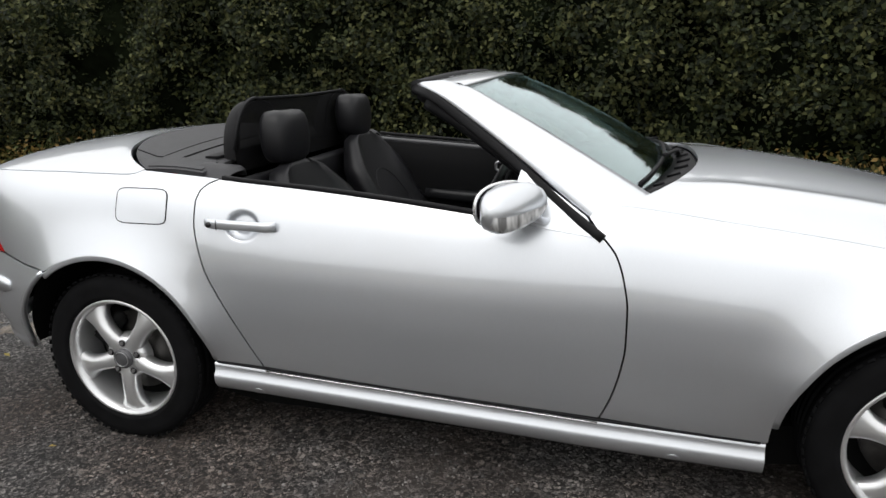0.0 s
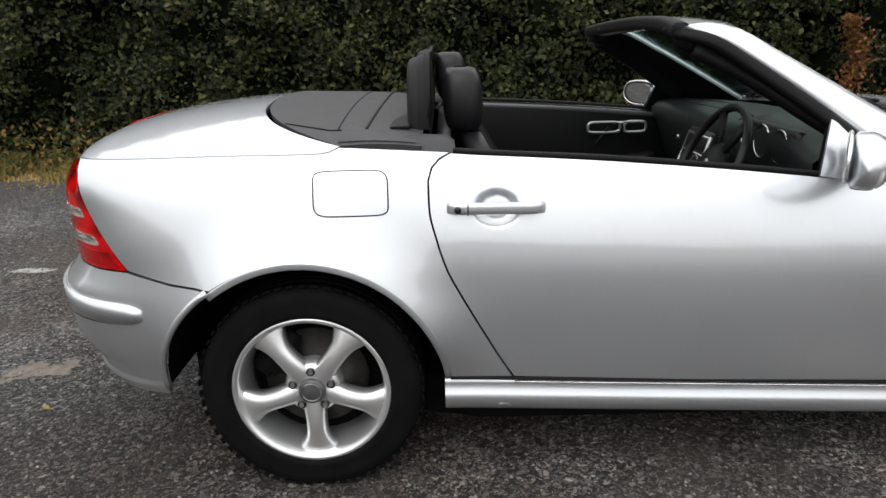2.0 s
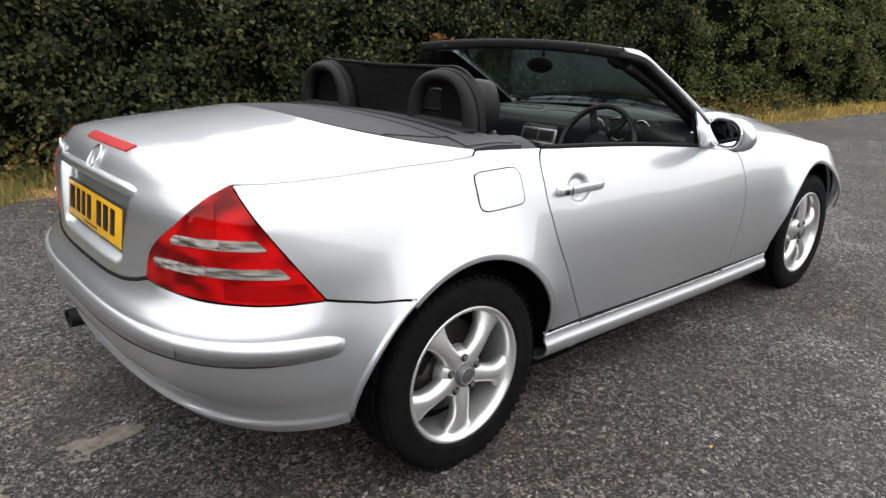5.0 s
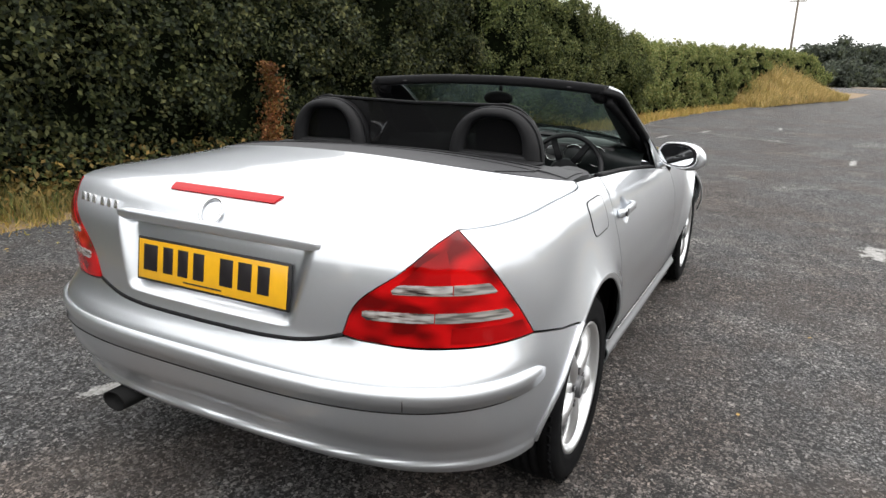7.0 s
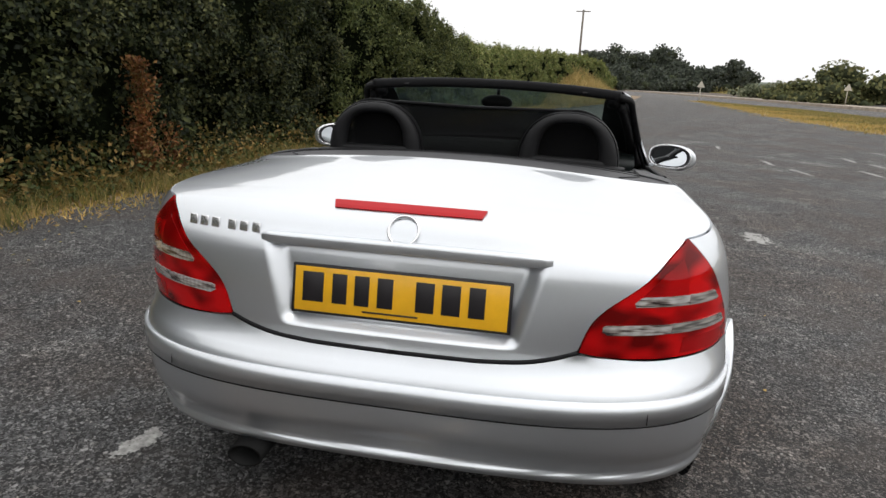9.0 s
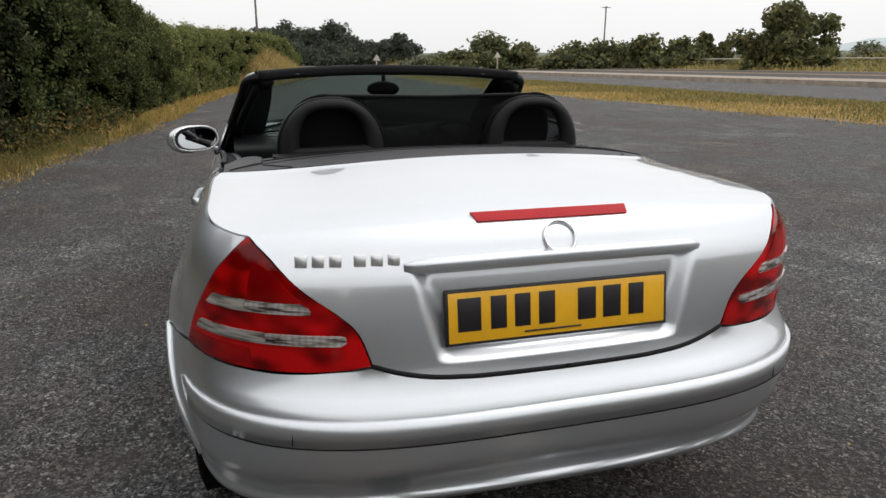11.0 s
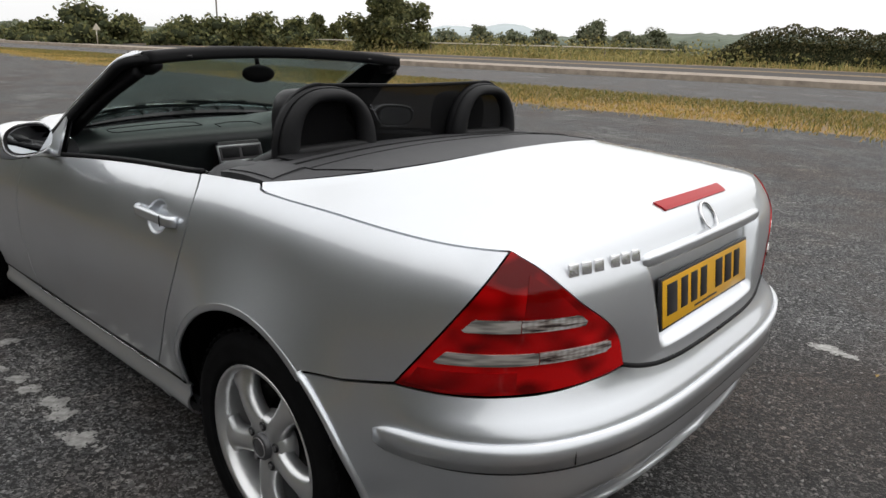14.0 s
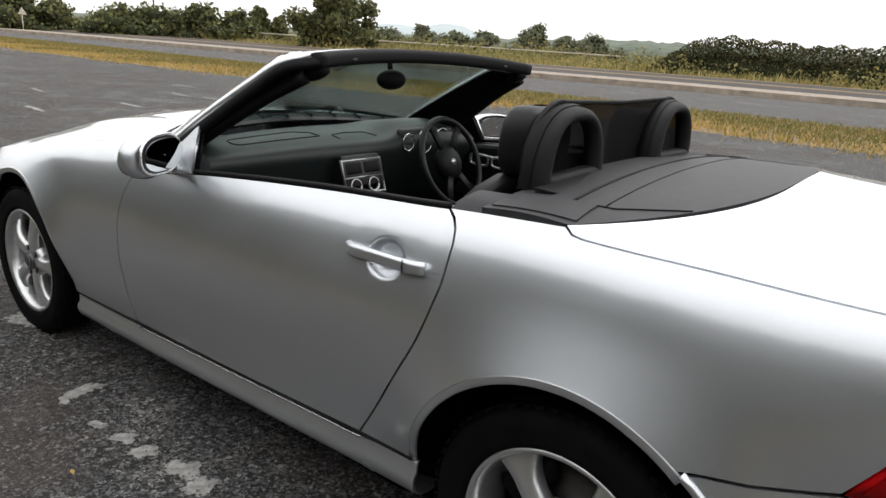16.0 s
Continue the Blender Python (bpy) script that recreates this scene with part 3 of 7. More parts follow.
def cards(rng, centres, size, spread=1.0, aspect=0.62, facing=None):
    """Small folded leaves at the centres: vertices and triangles, two triangles a leaf bent along its middle."""
    n = len(centres)
    d = rng.normal(size=(n, 3))
    if facing is not None:
        d = d * spread + facing
    d /= np.linalg.norm(d, axis=1)[:, None]
    t = np.cross(d, rng.normal(size=(n, 3)))
    t /= np.linalg.norm(t, axis=1)[:, None] + 1e-9
    s = np.cross(d, t)
    L = (size * rng.uniform(0.6, 1.3, n))[:, None]
    w = L * aspect * 0.5
    fold = d * L * 0.12
    v = np.stack([centres - t * L * 0.5, centres + s * w + fold, centres + t * L * 0.5, centres - s * w + fold], 1).reshape(-1, 3)
    i = np.arange(n)[:, None] * 4
    return v, np.concatenate([i + [0, 1, 2], i + [0, 2, 3]], 0)


def blades(rng, base, height, width, lean=0.35):
    """Grass blades: one bent strip of two quads split into triangles each."""
    n = len(base)
    a = rng.uniform(0, 2 * math.pi, n)
    h = (height * rng.uniform(0.5, 1.25, n))[:, None]
    s = np.stack([np.cos(a), np.sin(a), 0 * a], 1) * (width * rng.uniform(0.6, 1.3, n))[:, None]
    b = rng.uniform(0, 2 * math.pi, n)
    ln = np.stack([np.cos(b), np.sin(b), 0 * b], 1) * h * (lean * rng.uniform(0.2, 1.6, n))[:, None]
    up = np.array([0, 0, 1.0])
    v = np.stack([base - s, base + s, base + ln * 0.35 + up * h * 0.6 + s * 0.7, base + ln * 0.35 + up * h * 0.6 - s * 0.7, base + ln + up * h], 1).reshape(-1, 3)
    i = np.arange(n)[:, None] * 5
    return v, np.concatenate([i + [0, 1, 2], i + [0, 2, 3], i + [3, 2, 4]], 0)


# ---- ground, lay-by, road ----
def strip(name, left, right, z, mat, label, thick=0.0):
    """A ribbon between two lines of points of equal count, standing z above the ground, with skirts where thick."""
    left, right = spline(left, 40), spline(right, 40)
    rows = []
    for a, b in zip(left, right):
        row = [(a[0], a[1], z - thick)] if thick else []
        row += [(a[0] + (b[0] - a[0]) * t, a[1] + (b[1] - a[1]) * t, z) for t in np.linspace(0, 1, 9)]
        row += [(b[0], b[1], z - thick)] if thick else []
        rows.append(row)
    ob = grid_mesh(name, rows, mat, smooth=False)
    return tagged(ob, label, name.replace("_", " "), kind="structure")


def fall(x):
    """The land falls away gently ahead of the lay-by."""
    d = np.maximum(0.0, x - 6.0)
    return -0.008 * np.where(d < 10.0, d * d / 20.0, d - 5.0)


tagged(grid_mesh("ground", [[(x, -1500, -0.012), (x, 1500, -0.012)] for x in (-1500, -50, 0, 6, 8, 10, 12, 14, 16, 30, 60, 120, 250, 500, 1500)], SOIL, smooth=False), "dry soil and grass fields reaching the horizon", "ground", kind="structure")
HEDGE_LINE = [(-16, 3.5), (-9, 3.5), (-3, 3.6), (0.5, 3.9), (3.5, 3.45), (7, 3.1), (14, 2.1), (20, 1.75), (25, 1.2), (30, 0.4), (36, -1.0), (44, -2.7), (52, -4.4)]
VERGE_NEAR = [(-60, -14.0), (-30, -13.0), (0, -12.2), (8, -11.7), (16, -11.0), (25, -10.4), (36, -10.6), (48, -11.6), (64, -13.0)]
VERGE_FAR = [(-90, -24), (-30, -20.5), (0, -19.0), (20, -18.4), (40, -19.0), (56, -18.4), (66, -15.5), (90, -9.0), (130, -1.0), (240, 16)]
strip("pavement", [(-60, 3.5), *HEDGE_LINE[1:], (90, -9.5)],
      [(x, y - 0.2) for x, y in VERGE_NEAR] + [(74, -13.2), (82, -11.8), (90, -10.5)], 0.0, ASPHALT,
      "rough grey lay-by tarmac with worn chippings, brown stains and a painted shade band")
ROAD_FAR = [(-90, -46.5), (-30, -40.5), (0, -36.5), (20, -33), (40, -30), (70, -28), (110, -24.5), (135, -20.5), (180, -14), (240, -8)]
strip("road", VERGE_FAR, ROAD_FAR, 0.004, ROAD,
      "grey tarmac main road behind the grass verge")
strip("kerb", [(x, y) for x, y in ROAD_FAR], [(x + 1.5, y - 6.5) for x, y in ROAD_FAR], 0.30, PALE,
      "pale dusty raised strip dividing the carriageways", 0.32)
far_in, far_out = spline([(x + 1.5, y - 6.8) for x, y in ROAD_FAR], 60), spline([(x + 4, y - 17) for x, y in ROAD_FAR], 60)
tagged(grid_mesh("road_2", [[(a[0], a[1], 0.10), (a[0], a[1], 0.24), ((a[0] + b[0]) / 2, (a[1] + b[1]) / 2, 0.44), (b[0], b[1], 0.62), (b[0], b[1] - 30, 0.60), (b[0], b[1] - 34, -0.1)] for a, b in zip(far_in, far_out)], SOIL, smooth=False),
       "raised far carriageway and its dusty bank", "road", kind="structure")
tagged(grid_mesh("road_3", [[(a[0] + (b[0] - a[0]) * t, a[1] + (b[1] - a[1]) * t, 0.254 + 0.37 * t) for t in (0.02, 0.5, 0.96)] for a, b in zip(far_in, far_out)], DARKROAD, smooth=False),
       "dark tarmac of the far carriageway", "road", kind="structure")


# ---- the convertible: shape of its flanks, nose and tail ----
HALF = ((0.16, 0.765), (0.22, 0.795), (0.28, 0.812), (0.32, 0.819), (0.45, 0.830), (0.55, 0.836), (0.62, 0.836), (0.70, 0.828), (0.772, 0.812),
        (0.83, 0.795), (0.87, 0.777), (0.90, 0.753), (0.925, 0.715), (0.945, 0.65))
TAIL = ((0.18, 0.66), (0.28, 0.705), (0.32, 0.738), (0.36, 0.772), (0.40, 0.797), (0.45, 0.814), (0.50, 0.821), (0.55, 0.820), (0.566, 0.816), (0.582, 0.803), (0.60, 0.790),
        (0.62, 0.7815), (0.64, 0.776), (0.70, 0.769), (0.78, 0.759), (0.828, 0.751), (0.846, 0.744), (0.88, 0.725), (0.912, 0.707), (0.94, 0.675), (0.96, 0.62))
NOSE = ((0.16, 3.10), (0.3, 3.17), (0.5, 3.20), (0.6, 3.18), (0.7, 3.10), (0.8, 2.98), (0.9, 2.85))
SHOULDER = ((-0.75, 0.905), (-0.62, 0.911), (-0.40, 0.926), (-0.15, 0.937), (0.09, 0.937), (0.374, 0.920), (0.8, 0.897), (1.3, 0.880), (1.56, 0.886),
            (1.9, 0.852), (2.2, 0.814), (2.4, 0.780), (2.6, 0.740), (2.8, 0.695), (3.0, 0.645))
BELT = ((0.30, 0.921), (0.374, 0.913), (0.8, 0.884), (1.32, 0.835), (1.56, 0.803))
XR, XF, SPAN = -0.15, 2.55, 1.25
HUB, ARCH, AX, FA = 0.295, 0.377, -0.013, 0.380


def table(t, v):
    a = np.asarray(t, float)
    return hermite(np.clip(v, a[0, 0], a[-1, 0]), a[:, 0], a[:, 1])


def flare(x, z):
    """Swell of the skin towards each wheel arch."""
    out = np.zeros(np.broadcast(x, z).shape)
    for cx, rad, amp in ((AX, ARCH, 0.032), (2.4, FA, 0.028)):
        r = np.hypot(np.asarray(x) - cx, np.asarray(z) - HUB)
        d = np.clip((r - rad) / 0.15, 0, 1)
        rise = np.clip((np.asarray(z) - HUB) / np.maximum(r, 0.05) / 0.5, 0, 1)
        out = np.maximum(out, amp * (1 - d) ** 2 * rise * rise * (3 - 2 * rise))
    return out


def half_width(x, z):
    return half_base(x, z) + flare(x, z)


def half_base(x, z):
    zs = table(SHOULDER, np.clip(x, -0.15, 3.0))
    zn = np.where(z > 0.32, 0.32 + (z - 0.32) * 0.605 / (zs - 0.32), z)
    return table(HALF, zn)


def flank(u, z):
    """The body's outer skin on the left: u is x along the side, and runs on round the tail and nose; z is the height."""
    u, z = np.asarray(u, float), np.asarray(z, float)
    x, y = u.copy(), half_base(u, z)
    rear, front = u < XR, u > XF
    ang = np.clip((u - XR) / SPAN + 1, -0.3, 1) * math.pi / 2
    p = np.interp(z, [0.50, 0.58, 0.64, 0.91], [3.35, 3.22, 2.94, 4.0])
    a, b = table(TAIL, z) + XR, half_base(np.full_like(z, XR), z)
    r = (np.abs(np.cos(ang) / a) ** p + np.abs(np.sin(ang) / b) ** p) ** (-1 / p)
    x, y = np.where(rear, XR - r * np.cos(ang), x), np.where(rear, r * np.sin(ang), y)
    ang = np.clip(1 - (u - XF) / SPAN, -0.3, 1) * math.pi / 2
    a, b = table(NOSE, z) - XF, half_base(np.full_like(z, XF), z)
    r = (np.abs(np.cos(ang) / a) ** 2.4 + np.abs(np.sin(ang) / b) ** 2.4) ** (-1 / 2.4)
    x, y = np.where(front, XF + r * np.cos(ang), x), np.where(front, r * np.sin(ang), y)
    y = y + flare(x, z)
    return np.stack([x, y, z], 1)


def tail_u(x, y):
    """The flank's u for a place at the tail."""
    return XR - SPAN * (1 - math.atan2(y, XR - x) / (math.pi / 2))


def arc(cx, cz, r, a0, a1, k=24):
    return [(cx + r * math.cos(radians(a0 + (a1 - a0) * i / k)), cz + r * math.sin(radians(a0 + (a1 - a0) * i / k))) for i in range(k + 1)]


def curve2(pts, n):
    return [tuple(p) for p in spline(pts, n)]


car = empty("car", (0, 0, 0), "silver two-seat convertible car with its roof down, parked on tarmac", "car")
U_LT, U_LB, U_LO = tail_u(-0.62, 0.667), tail_u(-0.733, 0.413), tail_u(-0.455, 0.782)
U_MID = XR - SPAN
gap = 0.0026

# seams shared by neighbouring panels, on the left flank
boot_side = curve2([(0.092, 0.934), (0.078, 0.926), (0.045, 0.921), (-0.05, 0.920), (-0.20, 0.921), (-0.40, 0.919), (-0.55, 0.915), (U_LT, 0.912)], 30)
lamp_in = curve2([(U_LT, 0.912), (U_LT - 0.05, 0.885), (U_LT - 0.14, 0.815), (U_LT - 0.245, 0.725), (U_LB, 0.656)], 16)
boot_low = curve2([(U_LB, 0.656), (U_LB - 0.06, 0.638), (U_LB - 0.14, 0.626), (U_LB - 0.24, 0.621)], 10)
door_rear = curve2([(0.372, 0.914), (0.333, 0.893), (0.316, 0.858), (0.317, 0.788), (0.333, 0.715), (0.357, 0.639), (0.396, 0.561), (0.444, 0.472), (0.485, 0.397), (0.528, 0.326)], 24)
door_front = curve2([(1.562, 0.803), (1.594, 0.765), (1.619, 0.696), (1.632, 0.618), (1.633, 0.52), (1.622, 0.435), (1.602, 0.355), (1.574, 0.285)], 24)
SILL_TOP = ((0.33, 0.330), (0.53, 0.322), (1.57, 0.280), (2.02, 0.268))


def sill_top(x):
    return float(np.interp(x, [a for a, _ in SILL_TOP], [b for _, b in SILL_TOP]))


def shrink(poly, d):
    """The outline drawn in by d, for the gaps between panels."""
    a = np.asarray(poly, float)
    area = np.sum(a[:, 0] * np.roll(a[:, 1], -1) - np.roll(a[:, 0], -1) * a[:, 1])
    e = np.roll(a, -1, 0) - a
    e /= np.linalg.norm(e, axis=1)[:, None] + 1e-12
    nrm = np.stack([-e[:, 1], e[:, 0]], 1) * (1 if area > 0 else -1)
    m = nrm + np.roll(nrm, 1, 0)
    m /= np.maximum(np.sum(m * nrm, 1), 0.35)[:, None]
    return [tuple(p) for p in a + m * d]


def clean(poly):
    out = []
    for p in poly:
        if not out or math.dist(p, out[-1]) > 0.004:
            out.append(p)
    if math.dist(out[0], out[-1]) < 0.004:
        out.pop()
    return out


arch_tip_a = math.degrees(math.atan2(0.598 - HUB, -0.226 - AX))
arch_low_a = 180 + math.degrees(math.asin((HUB - 0.285) / ARCH))
sill_a = math.degrees(math.asin((0.330 - HUB) / ARCH))
quarter = clean([*boot_side, (U_LT, 0.912), (U_LO, 0.640), (-0.33, 0.6145), (-0.262, 0.6085), *arc(AX, HUB, ARCH, arch_tip_a, sill_a), (0.528, 0.326), *door_rear[::-1],
                 (0.25, 0.9245), (0.15, 0.931)])
door = clean([*door_rear, (1.0, sill_top(1.0)), *door_front[::-1], *curve2([(1.55, 0.806), (1.32, 0.835), (0.8, 0.884), (0.374, 0.913)], 20)])
wing = clean([*door_front, (1.8, 0.2745), (2.4 - FA, 0.268), *arc(2.4, HUB, FA, 180, 20), (2.80, 0.56), (2.88, 0.60), (2.89, 0.655),
              *[(x_, float(table(SHOULDER, x_)) - 0.002) for x_ in np.linspace(2.87, 1.50, 24)], (1.52, 0.85)])
bumper = clean([(U_MID - 0.001, 0.617), *boot_low[::-1], (U_LB, 0.652), *curve2([(U_LB + 0.05, 0.645), (U_LB + 0.2, 0.634), (U_LO - 0.15, 0.6335), (U_LO, 0.6385)], 12),
                (-0.33, 0.6137), (-0.262, 0.6077), *arc(AX, HUB, ARCH + 0.001, arch_tip_a + 0.4, arch_low_a),
                *curve2([(-0.392, 0.283), (-0.55, 0.285), (-0.75, 0.293), (-1.0, 0.308), (U_MID - 0.001, 0.316)], 16)])
for s in (1, -1):
    panel("rear_quarter_panel", shrink(quarter, gap), flank, PAINT, car, "silver rear quarter panel", side=s)
    panel("front_wing", shrink(wing, gap), flank, PAINT, car, "silver front wing", side=s)


def tail_round(u, z):
    """The skin round the whole tail: from the left flank (u above the middle) to the right one."""
    u, z = np.asarray(u, float), np.asarray(z, float)
    far = u < U_MID
    q = flank(np.where(far, 2 * U_MID - u, u), z)
    q[:, 1] *= np.where(far, -1, 1)
    return q


def both(poly):
    """A left-hand outline that starts and ends on the middle line, closed with its mirror image."""
    inner = [p for p in poly if p[0] > U_MID + 0.002]
    return inner + [(2 * U_MID - u, z) for u, z in inner[::-1]]


LOWER_EDGE = ((U_MID, 0.316), (-1.0, 0.308), (-0.75, 0.293), (-0.55, 0.285), (-0.392, 0.283))


def bumper_skin(u, z):
    """The tail with a lip rolled out along the bumper's lower edge."""
    p = tail_round(u, z)
    un = np.where(u < U_MID, 2 * U_MID - u, u)
    low = np.interp(un, [a for a, _ in LOWER_EDGE], [b for _, b in LOWER_EDGE])
    t = np.clip((z - low - 0.024) / 0.016, 0, 1)
    bump = np.interp(un, [U_MID, -0.75, -0.55, -0.392], [1.0, 0.75, 0.35, 0.10]) * (0.026 * (1 - t * t * (3 - 2 * t)) - 0.013 * np.exp(-((z - low - 0.075) / 0.026) ** 2))
    d = np.stack([p[:, 0] - 0.1, p[:, 1]], 1)
    d /= np.linalg.norm(d, axis=1)[:, None]
    p[:, :2] += d * bump[:, None]
    return p


rear_bumper = panel("rear_bumper", shrink(both(bumper[1:-1]), gap), bumper_skin, PAINT, car, "silver rear bumper wrapping round the tail", step=0.016, dense=(2 * U_MID + 0.40, 0.286, -0.40, 0.376, 0.007))
SE = tail_u(-0.43, 0.80)
strip_left = [(U_MID, 0.560), (-1.0, 0.560), (-0.75, 0.558), (-0.60, 0.553), (SE - 0.03, 0.549), (SE - 0.010, 0.547), (SE + 0.004, 0.541), (SE + 0.010, 0.528), (SE + 0.004, 0.514), (SE - 0.010, 0.506), (SE - 0.04, 0.502),
              (-0.60, 0.500), (-0.75, 0.500), (-1.0, 0.500), (U_MID, 0.500)]
upper = [(U_MID + t, 0.560 - 0.0025 * (t / 0.616) ** 2) for t in np.linspace(0.002, 0.616, 14)]
lower = [(U_MID + t, 0.500) for t in np.linspace(0.002, 0.616, 14)]


reach = np.linspace(2 * U_MID - SE - 0.006, SE + 0.006, 131)
side_ = np.abs(reach - U_MID)
run = tail_round(reach, np.interp(side_, [0, 0.62, SE - U_MID], [0.530, 0.529, 0.5265]))
run[:, :2] *= 1.0015
taper = np.ones(131)
taper[:5] = (0.45, 0.72, 0.87, 0.95, 0.985)
taper[-5:] = taper[4::-1]
section = [(a * 0.0050, b_ * 0.029) for a, b_ in ((-1, -1), (0.4, -1), (0.85, -0.96), (1.0, -0.88), (1.0, -0.3), (1.0, 0.3), (1.0, 0.86), (0.92, 0.95), (0.45, 1.0), (-1, 1))]
rub = sweep("bumper_rub_strip", run, section, PAINT, rear_bumper, "body-coloured bumper strip round the tail", scale=taper)
for w_ in (0.62, -0.62):
    cut = tail_round(np.full(5, U_MID + w_), np.linspace(0.502, 0.557, 5))
    cut[:, 0] -= 0.0058
    sweep("strip_joint", cut, circle(0.0013, 6), SEAL, rub, "fine joint in the strip", up=(1, 0, 0))
for line_ in (upper + strip_left[3:8], lower + strip_left[11:7:-1]):
    q = [tuple(p) for p in spline(line_, 40)]
    q = [(2 * U_MID - u, z) for u, z in q[::-1]] + q
    q = tail_round(np.array([p[0] for p in q]), np.array([p[1] for p in q]))
    q[:, :2] *= 1.0035
    q[:, 2] += 0.003 if line_[0][1] > 0.56 else -0.004
    ends = np.minimum(np.arange(len(q)), np.arange(len(q))[::-1])
    sweep("bumper_groove", q, circle(0.0016, 6), SEAL, rear_bumper, "dark groove beside the bumper strip", scale=np.minimum(1, 0.1 + ends / 6))
for s in (1, -1):
    lamp = panel("tail_lamp", shrink(clean([*lamp_in, *curve2([(U_LB, 0.6535), (U_LB + 0.05, 0.6465), (U_LB + 0.2, 0.6355), (U_LO - 0.15, 0.6345), (U_LO, 0.6395)], 12)]), 0.0012),
                 flank, RED, car, "red tail lamp with two clear bands", step=0.02, side=s, lift=0.002)
    for z0, z1, in0, in1 in ((0.768, 0.791, 0.028, 0.028), (0.701, 0.724, 0.024, 0.030)):
        def inner_u(z):
            return float(np.interp(z, [p[1] for p in lamp_in[::-1]], [p[0] for p in lamp_in[::-1]]))

        def outer_u(z):
            return U_LO + (U_LT - U_LO) * (z - 0.640) / (0.912 - 0.640)
        zm = (z0 + z1) / 2
        band = [(inner_u(z0) + in0 + 0.022, z0), (inner_u(zm) + in0 + 0.004, zm - 0.003), (inner_u(z1) + in0, z1 - 0.003), (inner_u(z1) + in0 + 0.008, z1), (outer_u(z1) - in1 - 0.006, z1 + 0.002), (outer_u(z1) - in1, z1 - 0.002), (outer_u(z0) - in1, z0 + 0.003), (outer_u(z0) - in1 - 0.006, z0)]
        um = (inner_u(zm) + outer_u(zm)) / 2 + (0.02 if z0 > 0.72 else -0.01)
        panel("lens_band", [*band[:4], (um - 0.001, z1 + 0.001), (um - 0.001, z0)], flank, CLEAR, lamp, "clear ribbed lens band", step=0.012, side=s, lift=0.005, depth=0.006)
        panel("lens_band", [(um + 0.001, z0), (um + 0.001, z1 + 0.001), *band[4:]], flank, GREYLENS, lamp, "smoky clear lens band", step=0.012, side=s, lift=0.005, depth=0.006)
    low_mid = (inner_u(0.665) + outer_u(0.665)) / 2 + 0.02
    panel("lamp_cell", [(low_mid, 0.6455), (low_mid, 0.686), (outer_u(0.686) - 0.012, 0.686), (outer_u(0.652) - 0.014, 0.650), (low_mid + 0.10, 0.6425)], flank, DEEPRED, lamp, "deep red lamp cell", step=0.02, side=s, lift=0.0035, depth=0.003)
    top_mid = (inner_u(0.83) + outer_u(0.83)) / 2
    panel("lamp_cell", [(inner_u(0.792) + 0.030, 0.792), (inner_u(0.84) + 0.020, 0.84), (top_mid - 0.004, 0.872), (top_mid, 0.792)], flank, DEEPRED, lamp, "deep red lamp cell", step=0.02, side=s, lift=0.0035, depth=0.003)

# boot lid: deck, lip and rear face in one pressing
edge_uv = boot_side + lamp_in[1:] + boot_low[1:]
E_ = flank(np.array([p[0] for p in edge_uv]), np.array([p[1] for p in edge_uv]))
nb, nl, nw = len(boot_side), len(lamp_in) - 1, len(boot_low) - 1
deck = spline([(-0.200, 1.004), (-0.35, 0.993), (-0.50, 0.977), (-0.60, 0.962), (-0.650, 0.949), (-0.684, 0.934)], nb)
face = [(-float(table(TAIL, z)), z) for z in np.linspace(0.934, 0.660, nl + 1)[1:]]
foot = [(-float(table(TAIL, z)), z) for z in np.linspace(0.660, 0.6205, nw + 1)[1:]]
C_ = np.array([*[tuple(p) for p in deck], *face, *foot])
rows = len(C_)
fine = np.linspace(0, rows - 1, 150)
Cf = np.stack([np.interp(fine, np.arange(rows), C_[:, i]) for i in range(2)], 1)
Ef = np.stack([np.interp(fine, np.arange(rows), E_[:, i]) for i in range(3)], 1)
Ef[:, 1] -= 0.0026
w_face = np.clip((fine - nb + 6) / 8, 0, 1)
v = np.linspace(-1, 1, 181)
av = np.abs(v)[None, :]
px = (2.5 + 0.4 * w_face + 1.3 * np.clip(1 - fine / (nb * 0.45), 0, 1))[:, None]
pz = (2.3 + 1.2 * w_face)[:, None]
X = Cf[:, :1] + (Ef[:, :1] - Cf[:, :1]) * av ** px
Z = Cf[:, 1:] + (Ef[:, 2:] - Cf[:, 1:]) * av ** pz
Y = Ef[:, 1:2] * v[None, :]


def sm(a, lo, hi):
    t = np.clip((a - lo) / (hi - lo), 0, 1)
    return t * t * (3 - 2 * t)


# pressed recess for the number plate
half_rec = 0.288 + (Z - 0.655) * 0.26
X = X + 0.031 * sm(Z, 0.650, 0.676) * (1 - sm(Z, 0.846, 0.853)) * (1 - sm(np.abs(Y), half_rec - 0.045, half_rec + 0.004)) * (w_face[:, None] > 0.5)
boot_lid = grid_mesh("boot_lid", np.stack([X, Y, Z], 2), PAINT, car, "silver boot lid with a recessed plate panel", thick=-0.010)
def on_face(y, z, lift=0.0):
    """A place on the boot lid's rear face, and its slope in plan."""
    i = int(np.argmin(np.abs(Cf[60:, 1] - z))) + 60
    j = int(np.argmin(np.abs(Y[i] - y)))
    k = int(np.argmin(np.abs(Z[60:, j] - z))) + 60
    return Vector((float(X[k, j]) - lift, y, z))


grip = [(on_face(y, 0.866).x - 0.001, y, 0.859 - 0.004 * (y / 0.335) ** 2) for y in np.linspace(-0.348, 0.348, 33)]
grip = [tuple(p) for p in spline(grip[::4], 33)]
